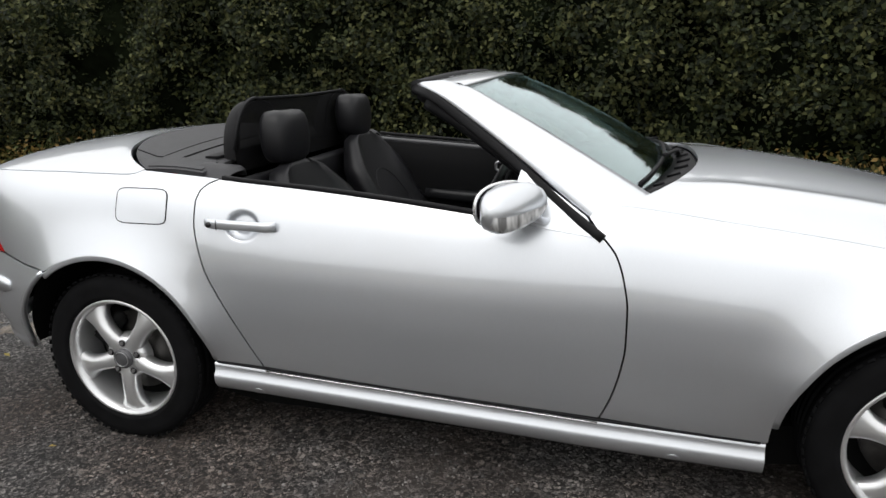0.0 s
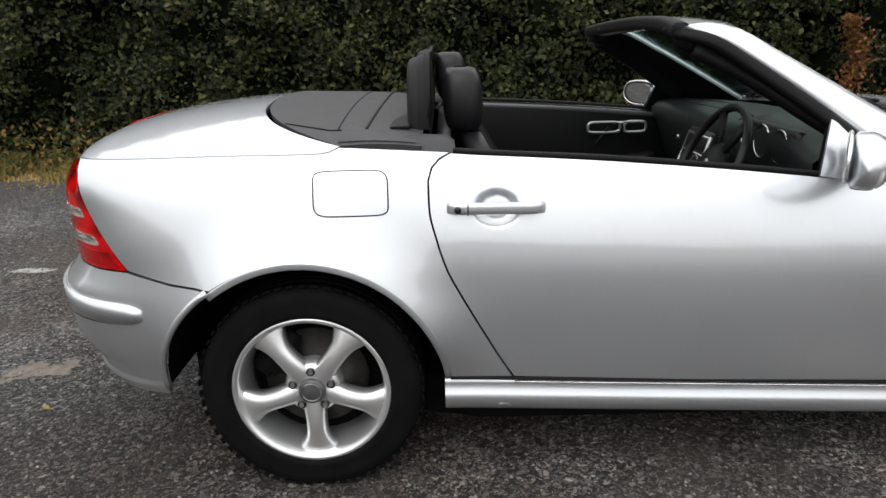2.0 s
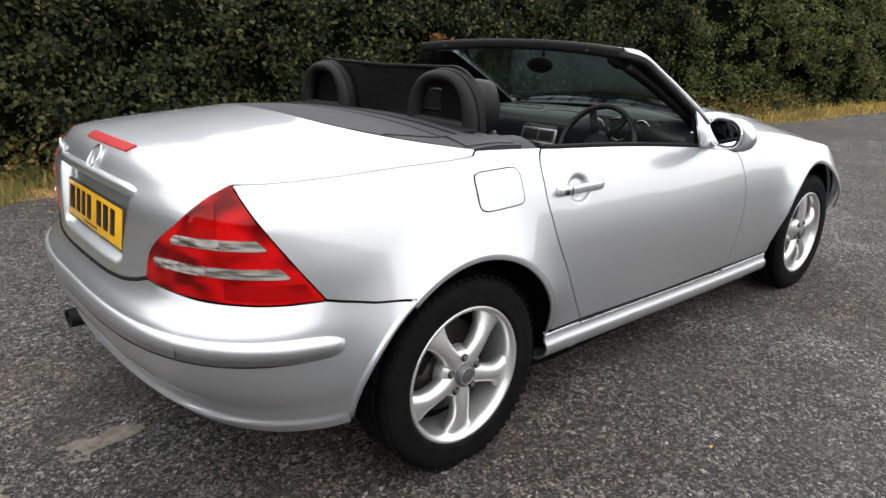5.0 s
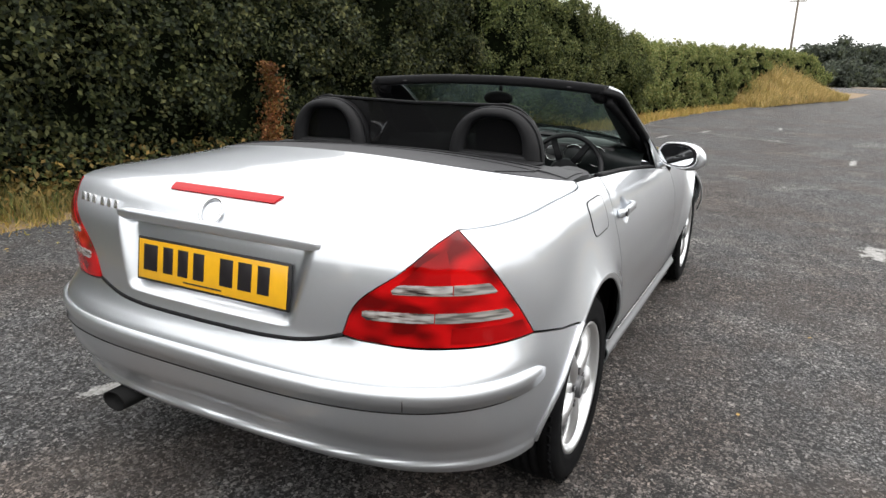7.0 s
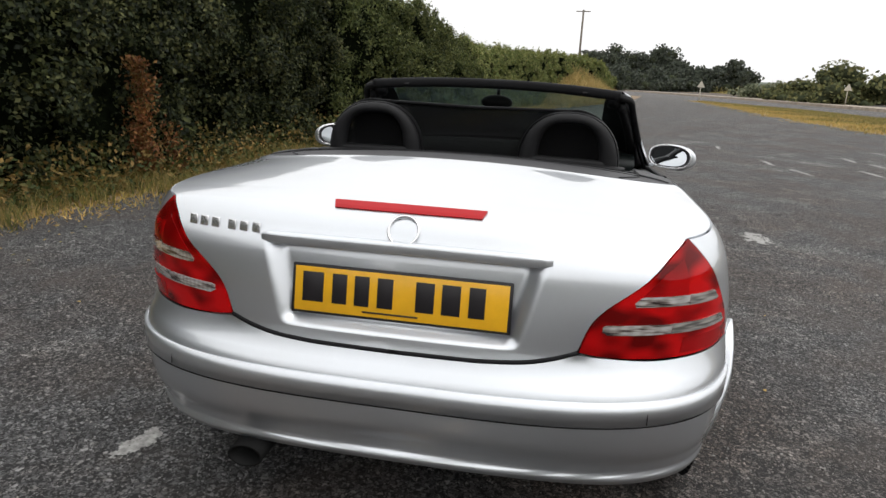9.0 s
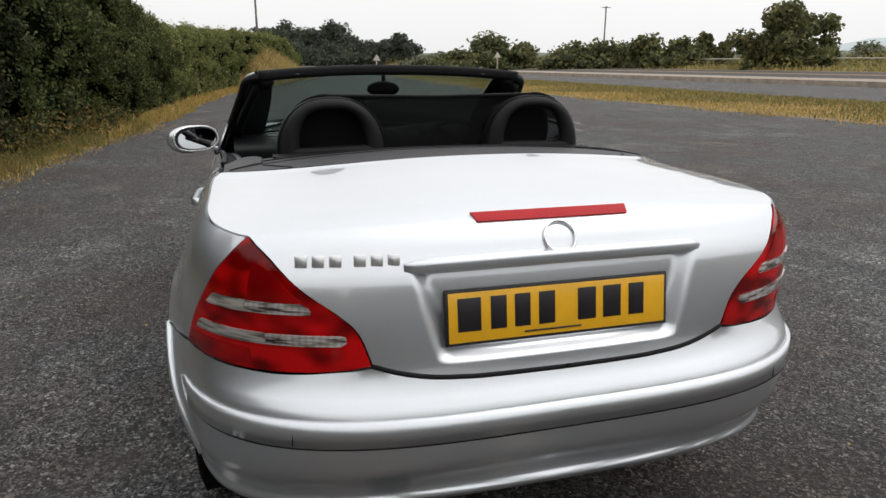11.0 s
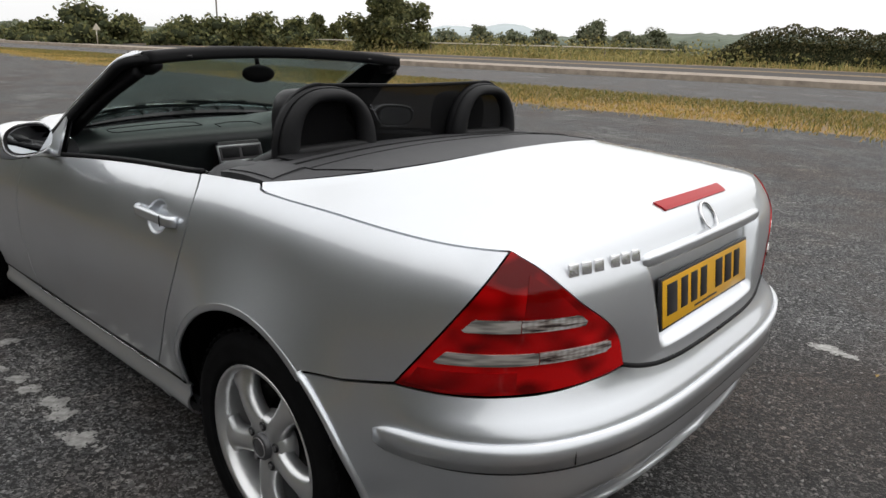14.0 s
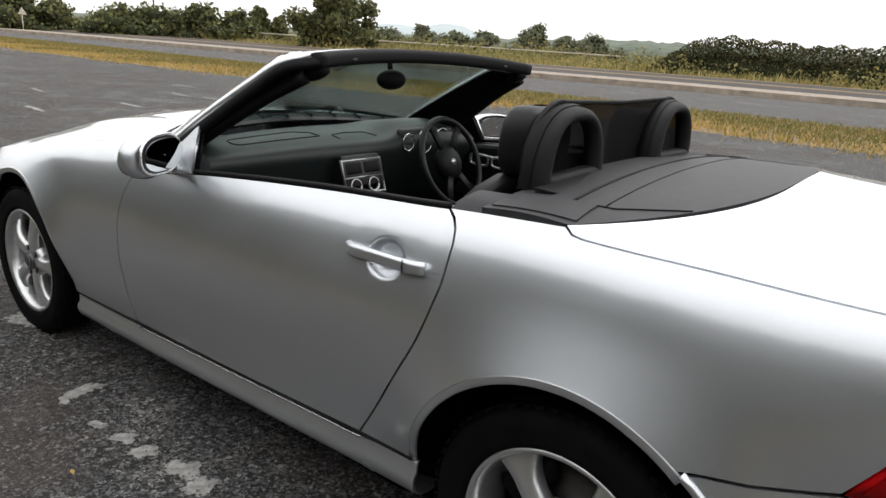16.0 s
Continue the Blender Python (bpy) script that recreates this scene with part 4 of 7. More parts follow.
sweep("boot_grip_bar", grip, rounded(0.030, 0.030, 0.009), PAINT, boot_lid, "silver grip bar above the plate", scale=[0.6, 0.9] + [1.0] * 29 + [0.9, 0.6])


plate_pose = Matrix.Translation((-0.7390, 0, 0.740)) @ Matrix.Rotation(radians(8.0), 4, "Y")
plate = block("number_plate", (0.008, 0.532, 0.122), (0, 0, 0), INK, boot_lid, "yellow rear number plate in a black surround", 0.003)
plate.matrix_basis = plate_pose
block("plate_face", (0.004, 0.516, 0.108), (-0.004, 0, 0), YELLOW, plate, "yellow reflective face", 0.001)
for y0, wd in ((0.212, 0.052), (0.146, 0.036), (0.091, 0.036), (0.034, 0.038), (-0.062, 0.044), (-0.124, 0.044), (-0.185, 0.038)):
    block("plate_bar", (0.002, wd, 0.072), (-0.0064, y0, 0.006), INK, plate, "plain black bar", 0.0006)
block("plate_bar", (0.002, 0.135, 0.004), (-0.0064, 0.02, -0.043), INK, plate, "thin black bar", 0.0006)

# third brake light on the lip
near_lip = [i for i in range(len(Cf)) if 0.9275 < Cf[i, 1] < 0.9475]
mid_cols = [j for j in range(len(v)) if abs(Y[near_lip[0], j]) < 0.188]
lip = [[(float(X[i, j]) - 0.0025, float(Y[i, j]), float(Z[i, j]) + 0.0035) for i in near_lip] for j in mid_cols]
grid_mesh("high_brake_light", lip, RED2, boot_lid, "long red high-level brake light", thick=0.004)
gap_uv = boot_low + [(U_LB - 0.24 + (U_MID - U_LB + 0.24) * t, 0.6208 - 0.0015 * t) for t in np.linspace(0.1, 1, 12)]
low_gap = [tuple(p) for p in flank(np.array([p[0] for p in gap_uv]), np.array([p[1] for p in gap_uv]))]
low_gap = [(x_ + 0.0025, y_, z_ - 0.0010) for x_, y_, z_ in low_gap]
sweep("boot_gap", low_gap + [(x_, -y_, z_) for x_, y_, z_ in low_gap[::-1]], circle(0.0062, 8), SEAL, boot_lid, "dark gap under the boot lid")
# ring badge, and plain bars for the lettering
mid_, up_, down_ = (on_face(0.0, z_).x for z_ in (0.897, 0.925, 0.872))
ring = [(mid_ - 0.0045 + (up_ - down_) / 0.053 * 0.031 * math.sin(2 * math.pi * i / 40), 0.036 * math.cos(2 * math.pi * i / 40), 0.897 + 0.031 * math.sin(2 * math.pi * i / 40)) for i in range(40)]
sweep("boot_badge", ring, circle(0.0036, 8), CHROME, boot_lid, "round chrome ring badge", closed=True, up=(1, 0, 0))
for y0 in (0.550, 0.517, 0.483, 0.435, 0.401, 0.367):
    q = on_face(y0, 0.872, 0.0025)
    block("badge_bar", (0.006, 0.025, 0.025), tuple(q), BRIGHT, boot_lid, "plain chrome bar", 0.0015, rot=(0, 11, -16))

# ---- doors, sills, bonnet, nose ----
def door_skin(u, z):
    """The flank with a round finger hollow pressed in behind the handle."""
    p = flank(u, z)
    r = np.sqrt(((np.asarray(u) - 0.484) / 0.062) ** 2 + ((np.asarray(z) - 0.785) / 0.048) ** 2)
    p[:, 1] -= 0.020 * (1 - sm(r, 0.55, 1.0))
    return p


def outline_strip(name, pts, surface, s, width, mat, parent, label):
    """A thin closed line on the skin."""
    q = np.array(resample(pts, 0.012))
    p = surface(q[:, 0], q[:, 1]) * np.array([1, s, 1])
    p[:, 1] += s * 0.0004
    return sweep(name, p, circle(width, 6), mat, parent, label, closed=True, up=(0, s, 0))


for s in (1, -1):
    d = panel("door", shrink(door, gap), door_skin, PAINT, car, "silver car door with a bar handle", side=s, dense=(0.410, 0.722, 0.560, 0.848, 0.005))
    hx, hz = 0.482, 0.785
    hy = float(half_width(np.array([hx]), np.array([hz]))[0])
    bar = [(x_, s * (float(half_width(np.array([x_]), np.array([hz + 0.003]))[0]) + 0.017 - 0.017 * max(0, abs(x_ - 0.482) / 0.117 - 0.80) * 4.2), hz + 0.004 - 0.014 * (x_ - 0.482)) for x_ in np.linspace(0.366, 0.598, 17)]
    sweep("door_handle", bar, rounded(0.020, 0.030, 0.009), PAINT, d, "silver bar door handle")
    cut = [(0.412, s * (hy + 0.0275), hz + 0.020), (0.412, s * (hy + 0.0290), hz + 0.005), (0.412, s * (hy + 0.0275), hz - 0.010)]
    sweep("handle_joint", cut, circle(0.0014, 6), SEAL, d, "fine joint in the handle", up=(1, 0, 0))
    if s < 0:
        lock = bmesh.new()
        bmesh.ops.create_cone(lock, cap_ends=True, segments=16, radius1=0.0085, radius2=0.0085, depth=0.006)
        bmesh.ops.transform(lock, matrix=pose(0.387, s * (hy + 0.029), 0.790, 90), verts=lock.verts)
        part("door_lock", lock, INK, d, "black keyhole")
    belt = [(x_, s * (float(half_width(np.array([x_]), np.array([table(BELT, x_)]))[0]) - 0.010), float(table(BELT, x_)) + 0.004) for x_ in np.linspace(0.38, 1.36, 24)]
    sweep("window_seal", belt, rounded(0.020, 0.014, 0.005), SEAL, d, "black window seal")
    brow = [(p_[0], p_[1] - s * 0.056, p_[2] - 0.022) for p_ in belt]
    sweep("door_cap_rail", brow, rounded(0.026, 0.022, 0.008), CAPRAIL, d, "grey rail along the inner door top")
    sweep("rail_end", [tuple(np.array(brow[0]) - np.array([0.012, 0, -0.001])), brow[0], tuple(np.array(brow[0]) * 0.4 + np.array(brow[1]) * 0.6)], rounded(0.029, 0.025, 0.009), SATIN, d, "bright end of the rail")
    inner = [[(x_, s * (float(half_width(np.array([x_]), np.array([table(BELT, x_)]))[0]) - dy), max(0.30, float(table(BELT, x_)) - dz)) for dy, dz in ((0.012, 0.004), (0.045, 0.002), (0.085, 0.03), (0.10, 0.12), (0.135, 0.22), (0.12, 0.40), (0.10, 0.58))]
             for x_ in np.linspace(0.40, 1.46, 22)]
    grid_mesh("door_trim", inner, DOORTRIM, d, "black inner door trim")
    for px_, hw_ in ((1.075, 0.072), (1.215, 0.048)):
        pull = [(px_ + math.copysign(abs(math.cos(2 * math.pi * i / 24)) ** 0.4, math.cos(2 * math.pi * i / 24)) * hw_, s * 0.628, 0.776 + 0.023 * math.copysign(abs(math.sin(2 * math.pi * i / 24)) ** 0.5, math.sin(2 * math.pi * i / 24))) for i in range(24)]
        sweep("door_pull", pull, circle(0.0062, 8), SATIN, d, "satin silver inner door pull", closed=True, up=(0, 1, 0))
    sweep("pull_bridge", [(1.14, s * 0.628, 0.795), (1.17, s * 0.627, 0.796)], circle(0.006, 8), SATIN, d, "satin bridge of the pulls", up=(0, 1, 0))
    sweep("armrest", spline([(0.66, s * 0.625, 0.635), (0.85, s * 0.600, 0.628), (1.15, s * 0.602, 0.622), (1.30, s * 0.625, 0.640)], 14), rounded(0.080, 0.050, 0.018), LEATHER, d, "black padded armrest")
    sweep("pull_strap", [(1.10, s * 0.632, 0.775), (1.05, s * 0.640, 0.71), (1.01, s * 0.65, 0.64)], rounded(0.022, 0.014, 0.005), TRIM, d, "black grip below the pull")
    flap_line = [(0.1235 + 0.0925 * math.copysign(abs(math.cos(a)) ** 0.32, math.cos(a)) - 0.02 * math.sin(a) * 0.2, 0.829 + 0.0535 * math.copysign(abs(math.sin(a)) ** 0.32, math.sin(a))) for a in (2 * math.pi * (k_ + 0.5) / 56 for k_ in range(56))]
    if s < 0:
        flap = panel("fuel_flap", shrink(flap_line, 0.002), flank, PAINT, car, "silver fuel flap", step=0.02, side=s, lift=0.002, depth=0.004)
        outline_strip("flap_gap", flap_line, flank, s, 0.0018, SEAL, flap, "dark gap round the flap")
    rail = []
    for x_ in np.linspace(0.345, 2.015, 40):
        zt = sill_top(x_)
        y0 = float(half_width(np.array([x_]), np.array([zt]))[0])
        rail.append([(x_, s * (y0 - 0.016), zt - 0.006), (x_, s * (y0 - 0.007), zt - 0.009), (x_, s * (y0 - 0.006), zt - 0.020), (x_, s * (y0 - 0.006), zt - 0.036), (x_, s * (y0 + 0.002), zt - 0.046), (x_, s * (y0 + 0.005), zt - 0.058),
                     (x_, s * (y0 + 0.003), zt - 0.074), (x_, s * (y0 - 0.006), zt - 0.092), (x_, s * (y0 - 0.026), zt - 0.108), (x_, s * (y0 - 0.055), zt - 0.116), (x_, s * (y0 - 0.20), zt - 0.118)])
    sill = grid_mesh("side_sill", rail, PAINT, car, "silver moulded side sill", thick=-0.006)
    line = [(x_, s * (float(half_width(np.array([x_]), np.array([sill_top(x_)]))[0]) - 0.0045), sill_top(x_) - 0.013) for x_ in np.linspace(0.53, 1.57, 30)]
    dark = [(x_, s * (float(half_width(np.array([x_]), np.array([sill_top(x_)]))[0]) - 0.0025), sill_top(x_) - 0.0010) for x_ in np.linspace(0.36, 2.00, 40)]
    sweep("sill_gap", dark, circle(0.0052, 6), SEAL, sill, "dark gap above the sill")
    sweep("sill_strip", line, rounded(0.009, 0.006, 0.002), BRIGHT, sill, "bright strip under the door")
    for x0 in (0.50, 1.78):
        i0 = int(np.argmin([abs(r_[0][0] - x0) for r_ in rail]))
        prof_ = np.array(rail[i0])
        run = np.concatenate([[0], np.cumsum(np.linalg.norm(np.diff(prof_, axis=0), axis=1))])
        disc = []
        for k_ in (1.0, 0.92, 0.5, 0.02):
            ring_ = []
            for a in np.linspace(0, 2 * math.pi, 25)[:-1]:
                d_ = 0.093 + 0.017 * k_ * math.sin(a)
                ring_.append((x0 + 0.022 * k_ * math.cos(a), float(np.interp(d_, run, prof_[:, 1])) + s * (0.0012 if k_ < 0.95 else 0.0), float(np.interp(d_, run, prof_[:, 2])) - 0.0006))
            disc.append(ring_)
        grid_mesh("jack_cover", disc, PAINT, sill, "round jacking point cover", closed_v=True)
    edge_a = [(AX + (ARCH + 0.003) * math.cos(radians(a)), HUB + (ARCH + 0.003) * math.sin(radians(a))) for a in np.linspace(arch_tip_a + 1, 178, 16)]
    edge_p = flank(np.array([p[0] for p in edge_a]), np.array([p[1] for p in edge_a])) * np.array([1, s, 1])
    sweep("bumper_arch_lip", edge_p, circle(0.009, 8), PAINT, rear_bumper, "rolled edge of the bumper at the wheel")
    # wheel housings
    for cx, rad, lo in ((AX, ARCH + 0.016, 2), (2.4, FA + 0.016, 2)):
        well = [[(cx + rad * math.cos(radians(a)), s * y_, HUB + rad * math.sin(radians(a))) for y_ in np.linspace(0.765 + (0.075 if cx < 1 else 0.035) * max(0.0, math.sin(radians(a))) ** 0.6, 0.48, 7)] + [(cx + rad * k_ * math.cos(radians(a)), s * 0.47, HUB + rad * k_ * math.sin(radians(a))) for k_ in (0.6, 0.05)] for a in np.linspace(1, 179, 44)]
        grid_mesh("wheel_housing", well, LINER, car, "black wheel housing")
        lipc = [(cx + r_ * math.cos(radians(a)), HUB + r_ * math.sin(radians(a))) for r_ in ((ARCH if cx < 1 else FA) - 0.007,) for a in np.linspace(6 if cx < 1 else 14, 128 if cx < 1 else 176, 40)]
        lipp = [(x_, s * (float(half_width(np.array([x_]), np.array([z_]))[0]) - 0.006), z_) for x_, z_ in lipc]
        sweep("arch_lip", lipp, rounded(0.020, 0.010, 0.004), PAINT, car, "rolled silver arch lip", up=(0, s, 0))
    # dark inner skin that closes the gaps
    skin = clean([(U_MID + 0.01, 0.36), (U_MID + 0.01, 0.60), (U_LB, 0.62), (U_LT, 0.86), (-0.3, 0.885), (0.30, 0.875), (0.8, 0.845), (1.32, 0.80), (1.5, 0.80), (1.9, 0.81), (2.4, 0.76), (2.8, 0.69),
                  (2.9, 0.60), (2.8, 0.5), *arc(2.4, HUB, FA + 0.03, 20, 180)[0:], (2.4 - FA - 0.03, 0.20), (ARCH + 0.03, 0.20), *arc(AX, HUB, ARCH + 0.03, 0, 180), (-0.42, 0.33)])
    panel("inner_skin", skin, flank, LINER, car, "black inner panel", step=0.06, side=s, lift=-0.022, depth=0)

hood_uv = [(x_, float(table(SHOULDER, x_)) - 0.0042) for x_ in np.linspace(1.60, 2.90, 30)]
EH = flank(np.array([p[0] for p in hood_uv]), np.array([p[1] for p in hood_uv]))
EH[:, 1] -= 0.0008
CH = spline([(1.846, 0.944), (2.02, 0.936), (2.18, 0.918), (2.45, 0.872), (2.75, 0.793), (2.95, 0.715), (3.03, 0.665)], 30)
vv = np.linspace(-1, 1, 61)
aa = np.abs(vv)[None, :]
HX = CH[:, :1] + (EH[:, :1] - CH[:, :1]) * aa ** 2.6
HY = EH[:, 1:2] * vv[None, :]
HZ = CH[:, 1:] + (EH[:, 2:] - CH[:, 1:]) * aa ** 2.6
fade = np.linspace(1, 0, 30)[:, None]
rise = np.clip(np.linspace(0, 1, 30) / 0.12, 0, 1)[:, None]
HZ = HZ + 0.013 * rise * fade * np.exp(-((np.abs(HY) - 0.53 + 0.10 * np.linspace(0, 1, 30)[:, None]) / 0.038) ** 2)
grid_mesh("bonnet", np.stack([HX, HY, HZ], 2), PAINT, car, "silver bonnet with two raised ridges", thick=-0.012)
nose_uv = [(2.4 + FA + 0.01, 0.268), *arc(2.4, HUB, FA + 0.006, 0, 20, 6), (2.80, 0.555), (2.88, 0.595), (2.90, 0.66), (3.0, 0.64), (XF + SPAN, 0.645), (XF + SPAN, 0.20), (2.9, 0.20)]
for s in (1, -1):
    panel("front_bumper", clean(nose_uv), flank, PAINT, car, "silver front bumper", step=0.04, side=s)
    panel("headlamp", [(2.90, 0.555), (3.10, 0.54), (3.22, 0.57), (3.20, 0.615), (3.05, 0.635), (2.92, 0.650)], flank, HEADGLASS, car, "clear oval headlamp", step=0.03, side=s, lift=0.004, depth=0.01)
slab = [(-0.44, 0.50), (-0.50, 0.30), (-0.50, -0.30), (-0.44, -0.50), (0.45, -0.74), (1.95, -0.74), (2.9, -0.55), (3.05, 0), (2.9, 0.55), (1.95, 0.74), (0.45, 0.74)]
bm = bmesh.new()
f = bm.faces.new([bm.verts.new((x_, y_, 0.155)) for x_, y_ in slab])
ext = bmesh.ops.extrude_face_region(bm, geom=[f])
bmesh.ops.translate(bm, vec=(0, 0, 0.12), verts=[g for g in ext["geom"] if isinstance(g, bmesh.types.BMVert)])
part("underbody", bm, LINER, car, "black underbody tray", False)
tail_pipe = lathe("exhaust_tip", [(0.036, -0.08), (0.038, -0.07), (0.038, 0.08), (0.033, 0.08), (0.031, -0.06), (0.0, -0.06)], STEEL, car, "dark oval exhaust tailpipe", "x", (0, 0, 0), 24, False)
tail_pipe.matrix_basis = Matrix.Translation((-0.700, 0.385, 0.282)) @ Matrix.Diagonal((-1, 1.25, 0.80, 1))

# ---- windscreen and its frame ----
TOPG = [(1.108 + 0.075 * (1 - (y / 0.555) ** 2), y, 1.201 + 0.020 * (1 - (y / 0.555) ** 2)) for y in np.linspace(-0.555, 0.555, 33)]
BOTG = [(1.605 + 0.165 * (1 - (y / 0.66) ** 2), y, 0.887 + 0.040 * (1 - (y / 0.66) ** 2)) for y in np.linspace(-0.66, 0.66, 33)]
TOPG, BOTG = np.array(TOPG), np.array(BOTG)
glass = []
for t in np.linspace(0, 1, 20):
    g = TOPG + (BOTG - TOPG) * t
    bow = 0.018 * math.sin(math.pi * t) * (1 - (np.linspace(-1, 1, 33)) ** 2)
    g[:, 0] += bow * 0.5
    g[:, 2] += bow
    glass.append(g)
screen = grid_mesh("windscreen", glass, GLASS, car, "greenish tinted windscreen glass", thick=0.005)
screen.visible_shadow = False
hdr = []
for y in np.linspace(-0.575, 0.575, 41):
    k = 1 - (abs(y) / 0.575) ** 2.2
    x0, z0 = 0.985 + 0.055 * k, 1.196 + 0.026 * k
    hdr.append([(x0 + 0.012, y, z0 - 0.030), (x0, y, z0 - 0.016), (x0 + 0.002, y, z0 - 0.002), (x0 + 0.02, y, z0 + 0.006), (x0 + 0.07, y, z0 + 0.010), (x0 + 0.13, y, z0 + 0.006 - 0.004 * k),
                (x0 + 0.148, y, z0 - 0.004), (x0 + 0.135, y, z0 - 0.014), (x0 + 0.06, y, z0 - 0.032)])
grid_mesh("screen_header", hdr, PAINT, car, "silver top rail of the windscreen", closed_v=True)
rail_line = [(h[1][0] - 0.004, h[1][1], h[1][2] + 0.008) for h in hdr]
header_seal = sweep("header_seal", rail_line, rounded(0.044, 0.044, 0.014), SEAL, car, "black roof latch rail and seal", up=(0, 0, 1))
for s in (1, -1):
    block("latch_clamp", (0.075, 0.060, 0.052), (1.012, s * 0.545, 1.162), TRIM, header_seal, "rounded black roof clamp", 0.020, rot=(0, 25, s * 12))
    block("latch_socket", (0.040, 0.050, 0.010), (1.005, s * 0.430, 1.196), INK, header_seal, "dark latch socket", 0.004)
for s in (1, -1):
    fr = spline([(1.075, s * 0.545, 1.205), (1.109, s * 0.556, 1.200), (1.260, s * 0.558, 1.128), (1.455, s * 0.572, 1.022), (1.666, s * 0.602, 0.903), (1.722, s * 0.618, 0.872)], 26)
    re = spline([(0.985, s * 0.590, 1.200), (1.045, s * 0.634, 1.180), (1.16, s * 0.664, 1.112), (1.33, s * 0.712, 0.995), (1.50, s * 0.752, 0.868), (1.565, s * 0.775, 0.828)], 26)
    rows_ = []
    for a, b in zip(fr, re):
        m_ = (a + b) / 2 + np.array([0.004, s * 0.007, 0.006])
        inn = np.array([0, -s * 0.035, -0.018])
        rows_.append([a, a * 0.6 + m_ * 0.4 + np.array([0.003, s * 0.003, 0.004]), m_, b * 0.6 + m_ * 0.4 + np.array([0, s * 0.004, 0.003]), b, b + inn, a + inn])
    pillar = grid_mesh("windscreen_pillar", rows_, PAINT, car, "silver windscreen pillar", closed_v=True)
    grid_mesh("pillar_lining", [[r[5] + np.array([0, -s * 0.004, -0.004]), r[6] + np.array([-0.004, -s * 0.006, -0.006])] for r in rows_], TRIM, pillar, "black lining inside the pillar", thick=0.003)
    sealp = spline([(0.975, s * 0.560, 1.186), (1.035, s * 0.622, 1.168), (1.15, s * 0.654, 1.096), (1.32, s * 0.704, 0.975), (1.46, s * 0.752, 0.868), (1.558, s * 0.792, 0.803)], 30)
    sweep("pillar_seal", sealp, rounded(0.030, 0.030, 0.010), SEAL, car, "black rubber pillar seal", up=(0, s, 0.2), scale=np.concatenate([np.ones(22), np.linspace(1, 0.85, 8)]))
    trimp = spline([(1.03, s * 0.575, 1.165), (1.16, s * 0.612, 1.095), (1.33, s * 0.660, 0.985), (1.43, s * 0.678, 0.922)], 20)
    sweep("pillar_trim", trimp, rounded(0.092, 0.040, 0.016), TRIM, car, "black inner pillar trim", up=(0, s, 0.3))
    # door mirror: a long pod, its outer end swept back
    mir = empty("door_mirror", (0, 0, 0), "silver door mirror with an indicator strip")
    mir.parent = car
    pod_c, pod_u, pod_w = np.array([1.331, s * 0.880, 0.900]), np.array([-0.5, s * 0.866, 0.0]), np.array([0.866, s * 0.5, 0.0])

    def pod(q, a, lift=0.0):
        """A place on the pod's skin: q runs from the inner (-1) to the outer end, a is the angle, 0 in front."""
        sc = max(0.0004, 1 - abs(q) ** (3.2 if q > 0 else 4.0)) ** 0.5 * (1 - 0.14 * max(0.0, -q))
        ca, sa = math.cos(a), math.sin(a)
        ww = (0.050 if ca > 0 else 0.040) * sc * math.copysign(abs(ca) ** (1.0 if ca > 0 else 0.35), ca) + lift * ca
        zz = (0.062 if sa > 0 else 0.060) * (sc if q > 0 or sa < 0 else sc ** 1.5) * math.copysign(abs(sa) ** (0.95 if ca > 0 else 0.8), sa) + lift * sa
        return tuple(pod_c + pod_u * (0.121 * q) + pod_w * ww + np.array([0, 0, zz - 0.006 * q]))

    turn_ = [2 * math.pi * j / 32 for j in range(32)]
    grid_mesh("mirror_housing", [[pod(q, a) for a in turn_] for q in (-1, -0.985, -0.95, -0.88, -0.75, -0.5, -0.2, 0.1, 0.4, 0.65, 0.82, 0.92, 0.97, 1)], PAINT, mir, "silver mirror housing", closed_v=True)
    grid_mesh("mirror_indicator", [[pod(q, radians(a), 0.002) for a in np.linspace(-62, -4, 9)] for q in np.linspace(-0.86, 0.92, 16)], BLINK, mir, "clear indicator lens")
    grid_mesh("mirror_underside", [[pod(q, radians(a), 0.0015) for a in np.linspace(-110, -68, 7)] for q in np.linspace(-0.80, 0.60, 14)], TRIM, mir, "black lower shell")

    def face_ring(k_, back_, tip=0.0):
        """An oval ring on the mirror's rear face, tipped down and inwards for the glass."""
        return [tuple(pod_c - pod_w * (tip * k_ * (0.075 * math.sin(a) - 0.13 * math.cos(a))) + pod_u * (0.004 + 0.107 * k_ * math.copysign(abs(math.cos(a)) ** 0.8, math.cos(a))) + np.array([0, 0, 0.003 + 0.056 * k_ * math.copysign(abs(math.sin(a)) ** 0.8, math.sin(a))]) - pod_w * back_) for a in turn_]

    sweep("mirror_rim", face_ring(0.98, 0.039), circle(0.005, 6), BRIGHT, mir, "bright mirror rim", closed=True, up=(1, 0, 0))
    grid_mesh("mirror_surround", [face_ring(0.97, 0.042), face_ring(0.80, 0.0415)], INK, mir, "black mirror surround", closed_v=True)
    grid_mesh("mirror_glass", [face_ring(0.82, 0.050, 0.07), face_ring(0.4, 0.050, 0.07), face_ring(0.02, 0.050, 0.07)], MIRROR, mir, "mirror glass", closed_v=True)
    stalk = spline([tuple(pod_c - pod_u * 0.070 + np.array([0, 0, -0.034])), (1.380, s * 0.795, 0.848), (1.392, s * 0.765, 0.840)], 8)
